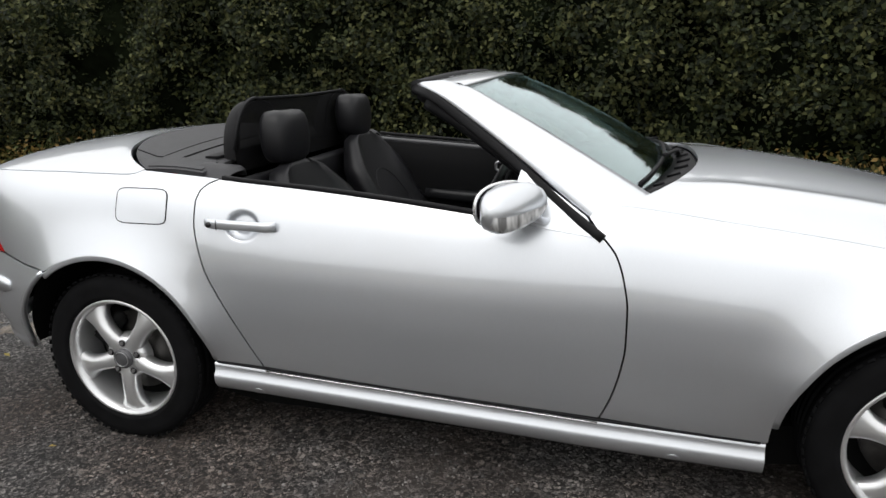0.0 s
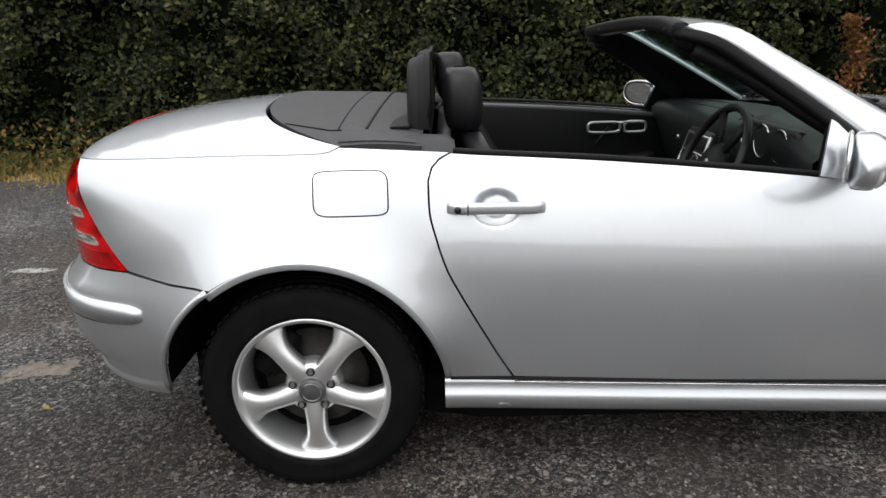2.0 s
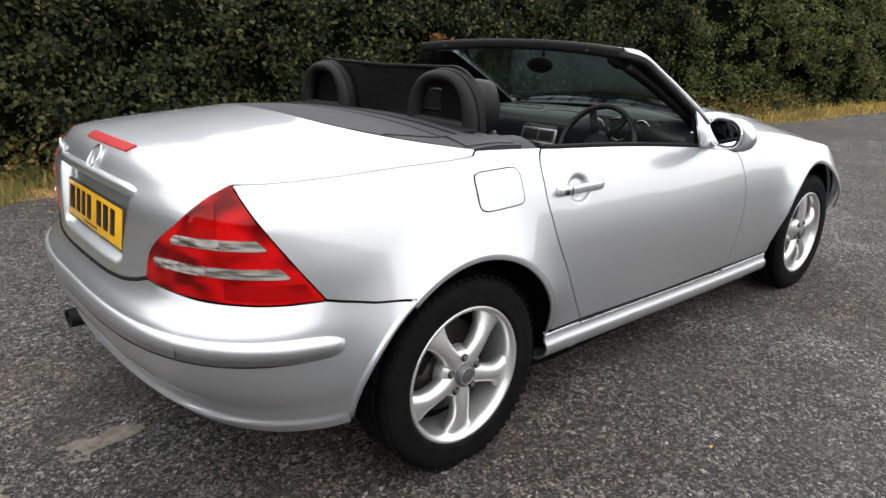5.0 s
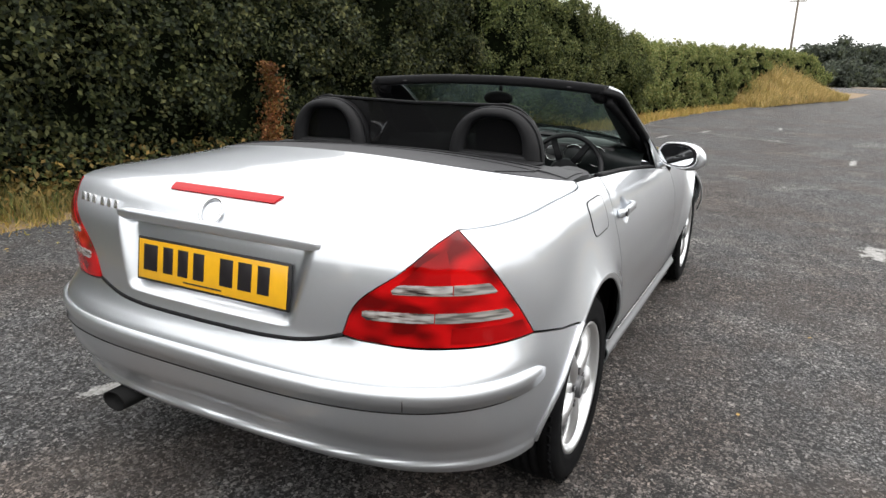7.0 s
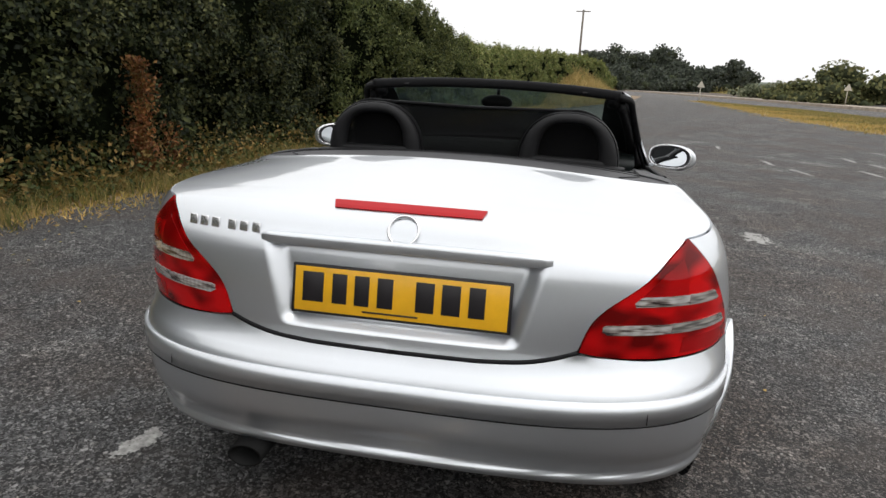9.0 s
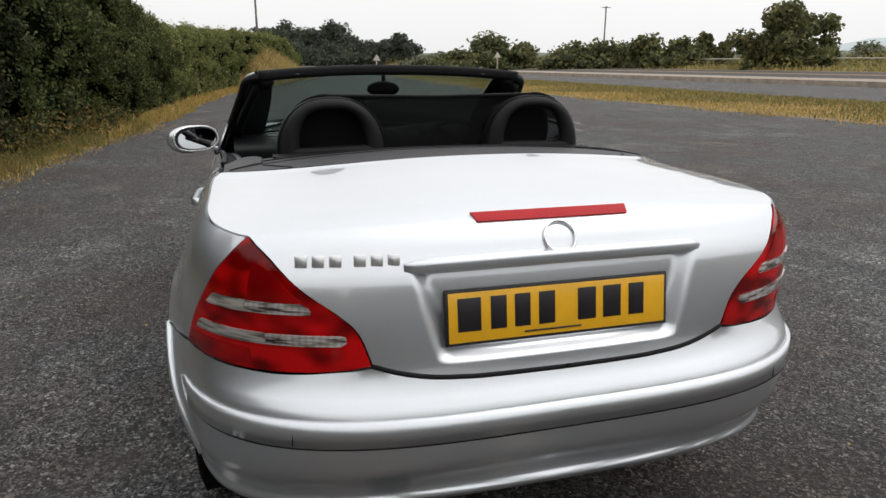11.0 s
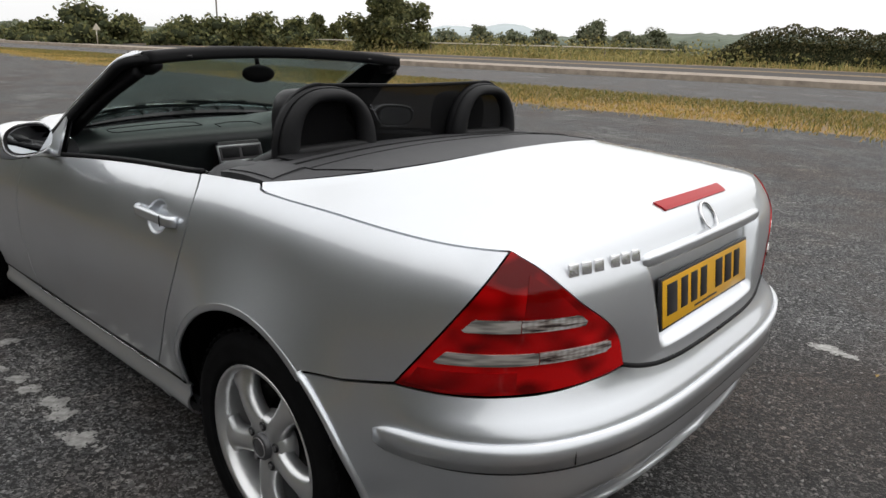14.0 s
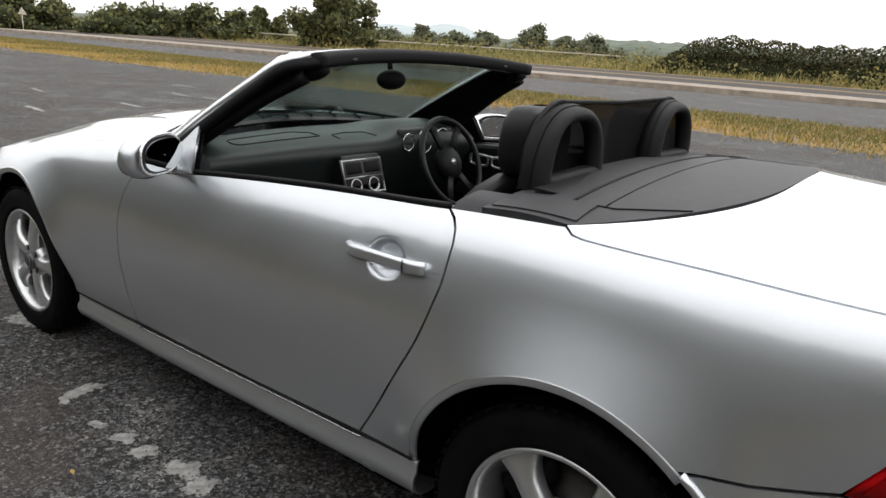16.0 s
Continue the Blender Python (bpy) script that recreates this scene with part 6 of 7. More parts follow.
# ---- wheels ----
def wheel():
    """A wheel about its hub, its face towards +y."""
    w = empty("wheel", (0, 0, 0), "five-spoke silver alloy wheel with a black tyre")
    w.parent = car
    T = 0.300
    prof = [(0.212, -0.075), (0.227, -0.092), (0.258, -0.099), (0.280, -0.096), (0.293, -0.084), (0.298, -0.070)]
    for y in (-0.045, -0.015, 0.015, 0.045):
        prof += [(T, y - 0.019), (T, y - 0.005), (T - 0.009, y - 0.004), (T - 0.009, y + 0.004), (T, y + 0.005)]
    prof += [(0.298, 0.070), (0.293, 0.084), (0.284, 0.094), (0.279, 0.0955), (0.275, 0.098), (0.256, 0.1005), (0.233, 0.096), (0.229, 0.0975), (0.219, 0.094), (0.210, 0.086)]
    tyre = lathe("tyre", prof, RUBBER, w, "black rubber tyre", k=72)
    nb_ = bmesh.new()
    for i in range(60):
        a = 2 * math.pi * i / 60
        m_ = Matrix.Rotation(a, 4, "Y") @ Matrix.Translation((0.2952, 0.079, 0)) @ Matrix.Rotation(radians(-38), 4, "Z")
        bmesh.ops.create_cube(nb_, size=1, matrix=m_ @ Matrix.Diagonal((0.006, 0.020, 0.017, 1)))
    part("tread_shoulder", nb_, RUBBER, tyre, "tread shoulder blocks", False)
    tagged(lathe("rim", [(0.209, -0.08), (0.211, 0.080), (0.214, 0.087), (0.2115, 0.092), (0.204, 0.091), (0.198, 0.084), (0.190, 0.060), (0.185, 0.0), (0.183, -0.07)], ALLOY, w, "silver wheel rim", k=64))
    for i in range(5):
        a0 = radians(-90 + 72 * i)
        rows_ = []
        for t in np.linspace(0, 1, 14):
            r = 0.036 + 0.164 * t
            hw = 0.036 - 0.008 * math.sin(math.pi * min(1, t * 1.15)) + 0.030 * max(0, t - 0.6) ** 2 / 0.16
            y0 = 0.062 + 0.020 * math.sin(math.pi * (0.15 + 0.75 * t)) - 0.004 * t
            row = []
            for q, dy in ((-1.0, -0.034), (-0.98, -0.012), (-0.78, 0.001), (-0.4, 0.007), (0, 0.009), (0.4, 0.007), (0.78, 0.001), (0.98, -0.012), (1.0, -0.034)):
                row.append((r * math.cos(a0) - q * hw * math.sin(a0), y0 + dy, r * math.sin(a0) + q * hw * math.cos(a0)))
            rows_.append(row)
        grid_mesh("wheel_spoke", rows_, ALLOY, w, "broad silver spoke", closed_v=True)
        bolt = bmesh.new()
        rb, ab = 0.054, a0 + radians(36)
        bmesh.ops.create_cone(bolt, cap_ends=True, segments=12, radius1=0.012, radius2=0.012, depth=0.004)
        bmesh.ops.transform(bolt, matrix=pose(rb * math.cos(ab + 0.0), 0.0795, rb * math.sin(ab + 0.0), 90), verts=bolt.verts)
        hole = part("bolt_hole", bolt, INK, w, "dark bolt hole")
        nut = bmesh.new()
        bmesh.ops.create_cone(nut, cap_ends=True, segments=6, radius1=0.007, radius2=0.006, depth=0.007)
        bmesh.ops.transform(nut, matrix=pose(rb * math.cos(ab), 0.0815, rb * math.sin(ab), 90), verts=nut.verts)
        part("bolt", nut, SATIN, hole, "steel wheel bolt", False)
    lathe("hub_centre", [(0.0, 0.078), (0.058, 0.078), (0.070, 0.073), (0.078, 0.055), (0.080, 0.03)], ALLOY, w, "silver hub", k=40, closed=False)
    lathe("hub_cap", [(0.0, 0.094), (0.030, 0.093), (0.035, 0.089), (0.036, 0.060)], BADGE, w, "dark grey centre cap", k=32, closed=False)
    lathe("cap_ring", [(0.0235, 0.0935), (0.0255, 0.0955), (0.0275, 0.0935)], SATIN, w, "silver ring on the cap", k=32)
    lathe("brake_disc", [(0.0, 0.0), (0.144, 0.0), (0.144, -0.022), (0.0, -0.022)], DISC, w, "steel brake disc", k=40)
    lathe("rim_back", [(0.184, -0.03), (0.03, -0.045)], LINER, w, "dark inner wheel", k=32, closed=False)
    bm_ = bmesh.new()
    bmesh.ops.create_cube(bm_, size=1, matrix=Matrix.Translation((0.10, 0.0, 0.08)) @ Matrix.Rotation(radians(-40), 4, "Y") @ Matrix.Diagonal((0.07, 0.06, 0.15, 1)))
    bmesh.ops.bevel(bm_, geom=bm_.edges[:], offset=0.012, segments=2, affect="EDGES")
    part("brake_caliper", bm_, STEEL, w, "dark brake caliper")
    return w


TRACK = 0.733
w0 = wheel()
w0.matrix_basis = pose(AX, TRACK, 0.295)
for x_, s, spin in ((AX, -1, 0), (2.4, 1, 20), (2.4, -1, 36)):
    copy_thing(w0, pose(x_, s * TRACK, 0.295) @ Matrix.Rotation(radians(spin), 4, "Y") @ (Matrix.Rotation(math.pi, 4, "Z") if s < 0 else Matrix.Identity(4)))


# ---- hedge, verges, trees, distance ----
rng = np.random.default_rng(7)
hl = spline(HEDGE_LINE, 240)


def hedge_at(x):
    """Face of the hedge at the ground, and its top."""
    y = np.interp(x, hl[:, 0], hl[:, 1]) + 0.75
    top = np.interp(x, [-16, 3, 8, 11, 13.5, 16, 19, 22, 27, 31, 36, 43, 48, 52], [2.9, 2.9, 2.86, 2.8, 2.72, 2.45, 2.22, 2.2, 2.3, 2.42, 2.6, 2.75, 2.6, 1.9])
    return y, top


def lumps(x, z, seed):
    """Uneven bulges of the hedge's face."""
    r = np.random.default_rng(seed)
    out = 0.0
    for k in range(10):
        fx, fz, ph = r.uniform(0.5, 5.0), r.uniform(0.5, 5.0), r.uniform(0, 6.28)
        out = out + np.sin(fx * x + fz * z + ph) * np.cos(fz * x * 0.7 - fx * z + ph * 2) / (1 + 0.5 * max(fx, fz))
    return out * 0.25


def hedge_run(name, x0, x1, per_m, size, mat, label, seed):
    hedge = empty(name, (x0, float(hedge_at(x0)[0]), 0), label, "hedge")
    inv = Matrix.Translation(-Vector(hedge.location))
    g = np.random.default_rng(seed)
    xs = np.linspace(x0, x1, int((x1 - x0) * 5))
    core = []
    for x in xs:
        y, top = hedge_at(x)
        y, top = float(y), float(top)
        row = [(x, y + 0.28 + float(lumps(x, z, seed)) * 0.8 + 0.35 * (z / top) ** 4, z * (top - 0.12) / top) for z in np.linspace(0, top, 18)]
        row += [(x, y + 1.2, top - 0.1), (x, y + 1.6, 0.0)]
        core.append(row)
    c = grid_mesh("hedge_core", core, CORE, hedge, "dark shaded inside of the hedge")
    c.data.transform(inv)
    n = int((x1 - x0) * per_m)
    x = g.uniform(x0, x1, n)
    y, top = hedge_at(x)
    z = g.uniform(0.02, 1.0, n) ** 0.9 * top
    up = g.uniform(size=n) < 0.26
    depth = np.abs(g.normal(0, 0.16, n))
    py = y + 0.12 + lumps(x, z, seed) + depth + 0.35 * (z / top) ** 4
    pz = z.copy()
    py = np.where(up, y + 0.30 + g.uniform(0, 1.5, n), py)
    pz = np.where(up, top - 0.10 + 0.16 * lumps(x * 2, py * 2, seed + 1) / 0.16 * 0.6 + np.abs(g.normal(0, 0.10, n)), pz)
    cen = np.stack([x, py, pz], 1)
    # leafy sprays that stand out, with dark hollows between them
    m = int(n * 0.66)
    k = g.integers(0, n, max(1, m // 60))
    root = cen[k] - np.array([0, 1, 0]) * np.where(up[k], 0, depth[k] + g.uniform(-0.02, 0.16, len(k)))[:, None]
    which = g.integers(0, len(k), m)
    cen[:m] = root[which] + g.normal(0, 1, (m, 3)) * np.array([0.085, 0.05, 0.075])
    cen[m:, 1] += 0.14
    v, f = cards(g, cen, size * np.where(np.arange(n) < m, 1.0, 0.85), 0.9, 0.66, np.array([0, -0.75, 0.55]))
    ob = from_arrays("hedge_leaves", v - np.array(hedge.location), f, mat, hedge, "small glossy leaves", True)
    tagged(ob, kind="stuff")
    return hedge


hedge_run("hedge", -7.0, 9.0, 11000, 0.062, LEAF, "tall dark green roadside hedge of small leaves", 3)
hedge_run("hedge", 9.0, 18.6, 6000, 0.062, LEAF1, "tall mid-green hedge sloping down further along", 8)
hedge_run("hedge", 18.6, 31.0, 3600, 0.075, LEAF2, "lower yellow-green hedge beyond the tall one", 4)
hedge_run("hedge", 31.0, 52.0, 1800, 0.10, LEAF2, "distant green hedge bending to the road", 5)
hedge_run("hedge", -16.0, -7.0, 900, 0.10, LEAF, "dark green hedge run", 6)


def scatter(n, x0, x1, off0, off1, g):
    x = g.uniform(x0, x1, n)
    t = g.uniform(0, 1, n)
    return np.stack([x, np.interp(x, hl[:, 0], hl[:, 1]) + off0 + (off1 - off0) * t, np.zeros(n) - 0.01], 1)


def stuff(name, vf, mat, label):
    return tagged(from_arrays(name, vf[0], vf[1], mat, None, "", True), label, name.replace("_", " "), kind="stuff")


b = scatter(24000, -8, 12, 0.0, 0.95, rng)
b[:, 1] -= 0.22 * np.sin(b[:, 0] * 2.3) * np.sin(b[:, 0] * 5.1 + 1) + 0.10 * np.sin(b[:, 0] * 11)
patch = 0.5 + 0.5 * np.sin(b[:, 0] * 1.7) * np.sin(b[:, 0] * 0.63 + 1)
stuff("verge_grass", blades(rng, b, 0.10 + 0.18 * patch * rng.uniform(0, 1, len(b)), np.full(len(b), 0.004), 0.6), GRASS, "dry yellow and green grass at the hedge foot")
b = scatter(12000, 10, 52, 0.05, 0.85, rng)
b[:, 1] -= 0.25 * np.abs(np.sin(b[:, 0] * 1.3) * np.sin(b[:, 0] * 0.47 + 1))
stuff("straw_grass", blades(rng, b, rng.uniform(0.07, 0.22, len(b)), np.full(len(b), 0.010), 0.7), STRAW, "straw-coloured grass at the far hedge foot")
c = scatter(15000, -8, 12, 0.22, 1.0, rng)
c[:, 2] = rng.uniform(0.02, 0.62, len(c)) ** 1.3 * (0.35 + 0.65 * (c[:, 1] - np.interp(c[:, 0], hl[:, 0], hl[:, 1])))
stuff("weeds", cards(rng, c, np.full(len(c), 0.060), 1.0, 0.6, np.array([0, -0.4, 0.8])), WEED, "leafy green and yellowing weeds below the hedge")
b = scatter(7000, -8, 12, -0.22, 0.30, rng)
b[:, 1] += rng.normal(0, 0.10, len(b))
stuff("dry_litter", blades(rng, b, np.full(len(b), 0.05), np.full(len(b), 0.006), 1.4), STRAW, "orange dry grass litter along the tarmac's edge")
# tall rusty dock and a dry mound at the hedge's far end
for dx, hgt, cnt in ((4.08, 1.26, 1500), (4.5, 0.6, 260), (-6.2, 0.7, 200)):
    dy = float(np.interp(dx, hl[:, 0], hl[:, 1])) + 0.62
    z = rng.uniform(0.1, 1, cnt) * hgt
    cc = np.stack([dx + rng.normal(0, 0.085, cnt) * (1.25 - z / hgt) + 0.05 * np.sin(z * 9), dy - 0.08 + rng.normal(0, 0.07, cnt), z], 1)
    stuff("dock_plant", cards(rng, cc, np.full(cnt, 0.05), 1.0, 0.5), RUST, "tall rust-brown dock stem gone to seed")
cnt = 13000
mx = rng.uniform(31, 54, cnt)
mh = np.interp(mx, [31, 34, 36, 40, 45, 50, 54], [0.3, 1.5, 2.1, 2.0, 1.5, 0.8, 0.2]) * (1 + 0.12 * np.sin(mx * 2.1) + 0.08 * np.sin(mx * 5.3))
mt = rng.uniform(0, 1, cnt)
mb = np.stack([mx, np.interp(mx, hl[:, 0], hl[:, 1]) - 0.5 + 1.5 * mt, np.maximum(0, mh - 0.35) * mt ** 0.6 * rng.uniform(0.6, 1.0, cnt)], 1)
stuff("dry_mound", blades(rng, mb, np.full(cnt, 0.42), np.full(cnt, 0.013), 0.7), HAY, "bank of tall dry orange-brown grass against the hedge")

n = 90000
vx = rng.uniform(-14, 72, n)
near_y, far_y = np.interp(vx, [p[0] for p in VERGE_NEAR], [p[1] for p in VERGE_NEAR]), np.interp(vx, [p[0] for p in VERGE_FAR], [p[1] for p in VERGE_FAR])
t = rng.uniform(0, 1, n)
vb = np.stack([vx, near_y + (far_y - near_y) * t - 0.1 + (1 - t) ** 4 * (rng.normal(0, 0.45, n) + 0.4 * np.sin(vx * 1.1) + 0.3 * np.sin(vx * 2.9)), np.zeros(n) - 0.01], 1)
dry = t + rng.normal(0, 0.16, n) + 0.2 * np.sin(vx * 0.8) < 0.38
stuff("verge_straw", blades(rng, vb[dry], np.full(dry.sum(), 0.08), np.full(dry.sum(), 0.014), 0.9), STRAW, "scorched orange grass along the verge edge")
stuff("verge_turf", blades(rng, vb[~dry], np.full((~dry).sum(), 0.12), np.full((~dry).sum(), 0.014), 0.8), GRASS, "yellow-green grass on the roadside verge")

# beyond the far carriageway
rf = spline([(x + 4, y - 17.5) for x, y in ROAD_FAR], 120)


def far_line(x, off):
    return np.interp(x, rf[:, 0], rf[:, 1]) - off


n = 26000
fx = rng.uniform(-70, 190, n)
off = rng.uniform(0.8, 16, n)
fb = np.stack([fx, far_line(fx, off), np.full(n, 0.55)], 1)
stuff("field_grass", blades(rng, fb, 0.35 + 0.04 * off, np.full(n, 0.05), 0.6), FIELD, "tall pale dry grass beyond the road")
rail = empty("guard_rail", (0, float(far_line(0, -1.0)), 0), "long pale rail fence on posts in the scrub", "rail fence")
rl = [(x, float(far_line(x, 5.2)), 1.75) for x in np.linspace(24, 150, 60)]
o = sweep("rail", rl, [(0, -0.055), (0.03, -0.03), (0, 0), (0.03, 0.03), (0, 0.055), (-0.02, 0)], RAIL, rail, "pale corrugated rail")
o.data.transform(Matrix.Translation(-Vector(rail.location)))
for x in np.linspace(24, 150, 40):
    p_ = block("post", (0.06, 0.08, 1.25), (x, float(far_line(x, 5.28)) - rail.location.y, 1.18), POLE, rail, "", 0.01)


def tree(name, at, height, width, count, size, mat, label, seed, low=0.12):
    """Trunk, limbs and a crown of leaf clumps with gaps."""
    g = np.random.default_rng(seed)
    tr = empty(name, at, label, "tree", "trees beyond the road")
    trunk = [(0, 0, 0), (0.05 * width * g.normal() * 0.3, 0, height * 0.25), (0.1 * g.normal(), 0.1 * g.normal(), height * 0.6)]
    sweep("trunk", spline(trunk, 8), circle(height * 0.035, 8), BARK, tr, "brown trunk", up=(1, 0, 0), scale=np.linspace(1, 0.45, 8))
    clumps, sizes = [], []
    lean = g.uniform(-0.25, 0.25, 2)
    for i in range(34):
        a, h = g.uniform(0, 6.28), g.uniform(low, 1.0)
        r = width * 0.5 * math.sin(math.pi * min(0.97, 0.22 + 0.74 * h)) ** 0.8 * g.uniform(0.30, 1.12)
        clumps.append((r * math.cos(a) + lean[0] * width * h * 0.5, r * math.sin(a) + lean[1] * width * h * 0.5, height * h * g.uniform(0.80, 1.0)))
        sizes.append(g.uniform(0.6, 1.25))
    for c_ in clumps[:6]:
        sweep("limb", spline([(0, 0, height * 0.18), (c_[0] * 0.5, c_[1] * 0.5, height * 0.15 + c_[2] * 0.4), c_], 6), circle(height * 0.012, 6), BARK, tr, "", up=(0.3, 1, 0), scale=np.linspace(1, 0.3, 6))
    pts = []
    for c_, q_ in zip(clumps, sizes):
        m_ = int(count // len(clumps) * q_ ** 1.5)
        d = g.normal(size=(m_, 3))
        d /= np.linalg.norm(d, axis=1)[:, None]
        pts.append(np.array(c_) + d * (width * 0.15 * q_ * g.uniform(0.3, 1.35, m_) ** 0.6)[:, None] * np.array([1, 1, 0.75]))
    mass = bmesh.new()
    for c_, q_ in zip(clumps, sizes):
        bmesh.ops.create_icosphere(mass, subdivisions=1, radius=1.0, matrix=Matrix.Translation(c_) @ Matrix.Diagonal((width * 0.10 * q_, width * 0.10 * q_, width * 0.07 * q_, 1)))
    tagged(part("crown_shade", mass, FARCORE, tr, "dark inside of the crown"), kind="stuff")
    pts = np.concatenate(pts)
    pts = pts[pts[:, 2] > 0.02]
    v_, f_ = cards(g, pts, np.full(len(pts), size), 1.0, 0.8, np.array([0, 0, 0.5]))
    from_arrays("crown", v_, f_, mat, tr, "leafy crown", True)
    return tr


def polar(yaw, dist, eye=(-1.7, 1.2)):
    return (eye[0] - math.sin(radians(yaw)) * dist, eye[1] + math.cos(radians(yaw)) * dist, 0)


tree("tree", polar(-132.3, 78), 7.4, 8.8, 14000, 0.40, TREE, "round dark green tree beyond the main road", 11, 0.05)
for i, (yw, d, h, w) in enumerate(((-125.5, 90, 4.0, 8), (-122.6, 92, 4.6, 7), (-119.5, 95, 3.6, 9), (-116.8, 97, 3.4, 9), (-127, 92, 5.2, 3.0), (-128.3, 90, 4.2, 2.4), (-140.6, 190, 7.2, 9), (-145.5, 190, 6.9, 9),
                                   (-148.8, 190, 8.9, 11), (-151.7, 150, 5.6, 9), (-154.5, 200, 7.5, 14), (-137.5, 210, 6.0, 12), (-143, 215, 6.2, 13),
                                   (-110.3, 100, 4.6, 11), (-112.8, 105, 3.6, 7), (-107.6, 110, 3.0, 9), (-105.5, 130, 2.6, 10))):
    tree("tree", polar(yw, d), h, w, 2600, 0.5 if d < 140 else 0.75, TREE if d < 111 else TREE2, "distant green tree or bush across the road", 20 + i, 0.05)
for i, (yw, d, h, w) in enumerate(((-91.9, 205, 9.4, 16), (-93.4, 200, 11.1, 15), (-95.0, 202, 10.8, 16), (-96.5, 198, 11.3, 14), (-97.9, 195, 8.8, 14), (-99.4, 195, 6.5, 13), (-100.8, 190, 6.3, 12), (-102.1, 185, 7.5, 12),
                                   (-94.3, 192, 5.9, 16), (-97.2, 190, 5.2, 16), (-99.0, 188, 4.3, 16))):
    tree("tree", polar(yw, d, (-2.19, -0.35)), h, w, 5200, 0.8, WOOD, "dark tree in the wood at the road's bend", 60 + i, 0.05)
g2 = np.random.default_rng(91)
n = 90000
hx = g2.uniform(-60, 22, n)
hy = far_line(hx, 5.0) - np.abs(g2.normal(0, 0.8, n))
hz = g2.uniform(0, 1, n) ** 0.8 * (3.6 + 0.16 * np.sin(hx * 0.5) + 0.10 * np.sin(hx * 1.7) + 0.12 * np.sin(hx * 4.1)) * np.clip((24 - hx) / 6, 0.2, 1)
hedge_x = np.linspace(-60, 21, 90)
thick_ = empty("hedge", (0, float(far_line(0, 5.0)), 0), "dark overgrown hedge on the far bank", "hedge")
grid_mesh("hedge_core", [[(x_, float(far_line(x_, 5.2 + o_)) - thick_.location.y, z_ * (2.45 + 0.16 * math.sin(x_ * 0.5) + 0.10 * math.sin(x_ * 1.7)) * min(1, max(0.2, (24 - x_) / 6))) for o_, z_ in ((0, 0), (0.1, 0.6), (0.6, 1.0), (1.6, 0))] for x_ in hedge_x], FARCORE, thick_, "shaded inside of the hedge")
stuff("far_hedge", cards(g2, np.stack([hx, hy, hz], 1), np.full(n, 0.18), 1.0, 0.8, np.array([0, 0.5, 0.5])), FARHEDGE, "dark overgrown hedge beyond the road")
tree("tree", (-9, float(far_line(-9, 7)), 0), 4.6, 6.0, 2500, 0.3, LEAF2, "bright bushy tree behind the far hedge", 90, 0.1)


# rough scrub, bushes and dry stalks along the far side of the road
n = 90000
sx0 = g2.uniform(-60, 200, n)
so = g2.uniform(1.5, 26, n)
tuft = np.sin(sx0 * 0.37) + np.sin(sx0 * 0.91 + so) + 0.7 * np.sin(sx0 * 2.3 + so * 0.7) + g2.normal(0, 0.5, n)
hs = np.clip(0.8 + 0.55 * tuft, 0.3, 2.4) * (0.8 + 0.02 * so)
green = tuft + g2.normal(0, 0.6, n) > 0.1
pos = np.stack([sx0, far_line(sx0, so), 0.55 + g2.uniform(0, 1, n) * hs], 1)
stuff("roadside_scrub", cards(g2, pos[green], np.full(green.sum(), 0.30), 1.0, 0.8, np.array([0, 0.4, 0.6])), SCRUB, "olive scrub and bushes across the road")
stuff("dry_stalks", blades(g2, pos[~green] * np.array([1, 1, 0.3]) + np.array([0, 0, 0.38]), 0.25 + 0.5 * hs[~green], np.full((~green).sum(), 0.055), 0.5), FIELD, "pale dry stalks across the road")
# an unseen hedge, added behind the lay-by for the paintwork to reflect
unseen_hedge = empty("hedge", (-21, 0, 0), "unseen tall green hedge added behind the lay-by for reflections", "hedge")
wall_ = [[(x_ + 0.5 * math.sin(y_ * 0.9), y_, z_) for x_, z_ in ((-0.3, 0), (-0.3, 2.4), (-0.6, 4.0), (-1.8, 4.2), (-3.2, 0))] for y_ in np.linspace(-34, 5, 70)]
grid_mesh("hedge_core", wall_, FARCORE, unseen_hedge, "dark shaded inside of the hedge")
n = 26000
ey, ez = g2.uniform(-34, 5, n), g2.uniform(0, 4.5, n)
ep = np.stack([0.1 + 0.5 * np.sin(ey * 0.9) - 0.09 * ez + g2.normal(0, 0.2, n), ey, ez], 1)
tagged(from_arrays("hedge_leaves", *cards(g2, ep, np.full(n, 0.20), 0.9, 0.7, np.array([0.7, 0, 0.5])), LEAF2, unseen_hedge, "dark leaves", True), kind="stuff")


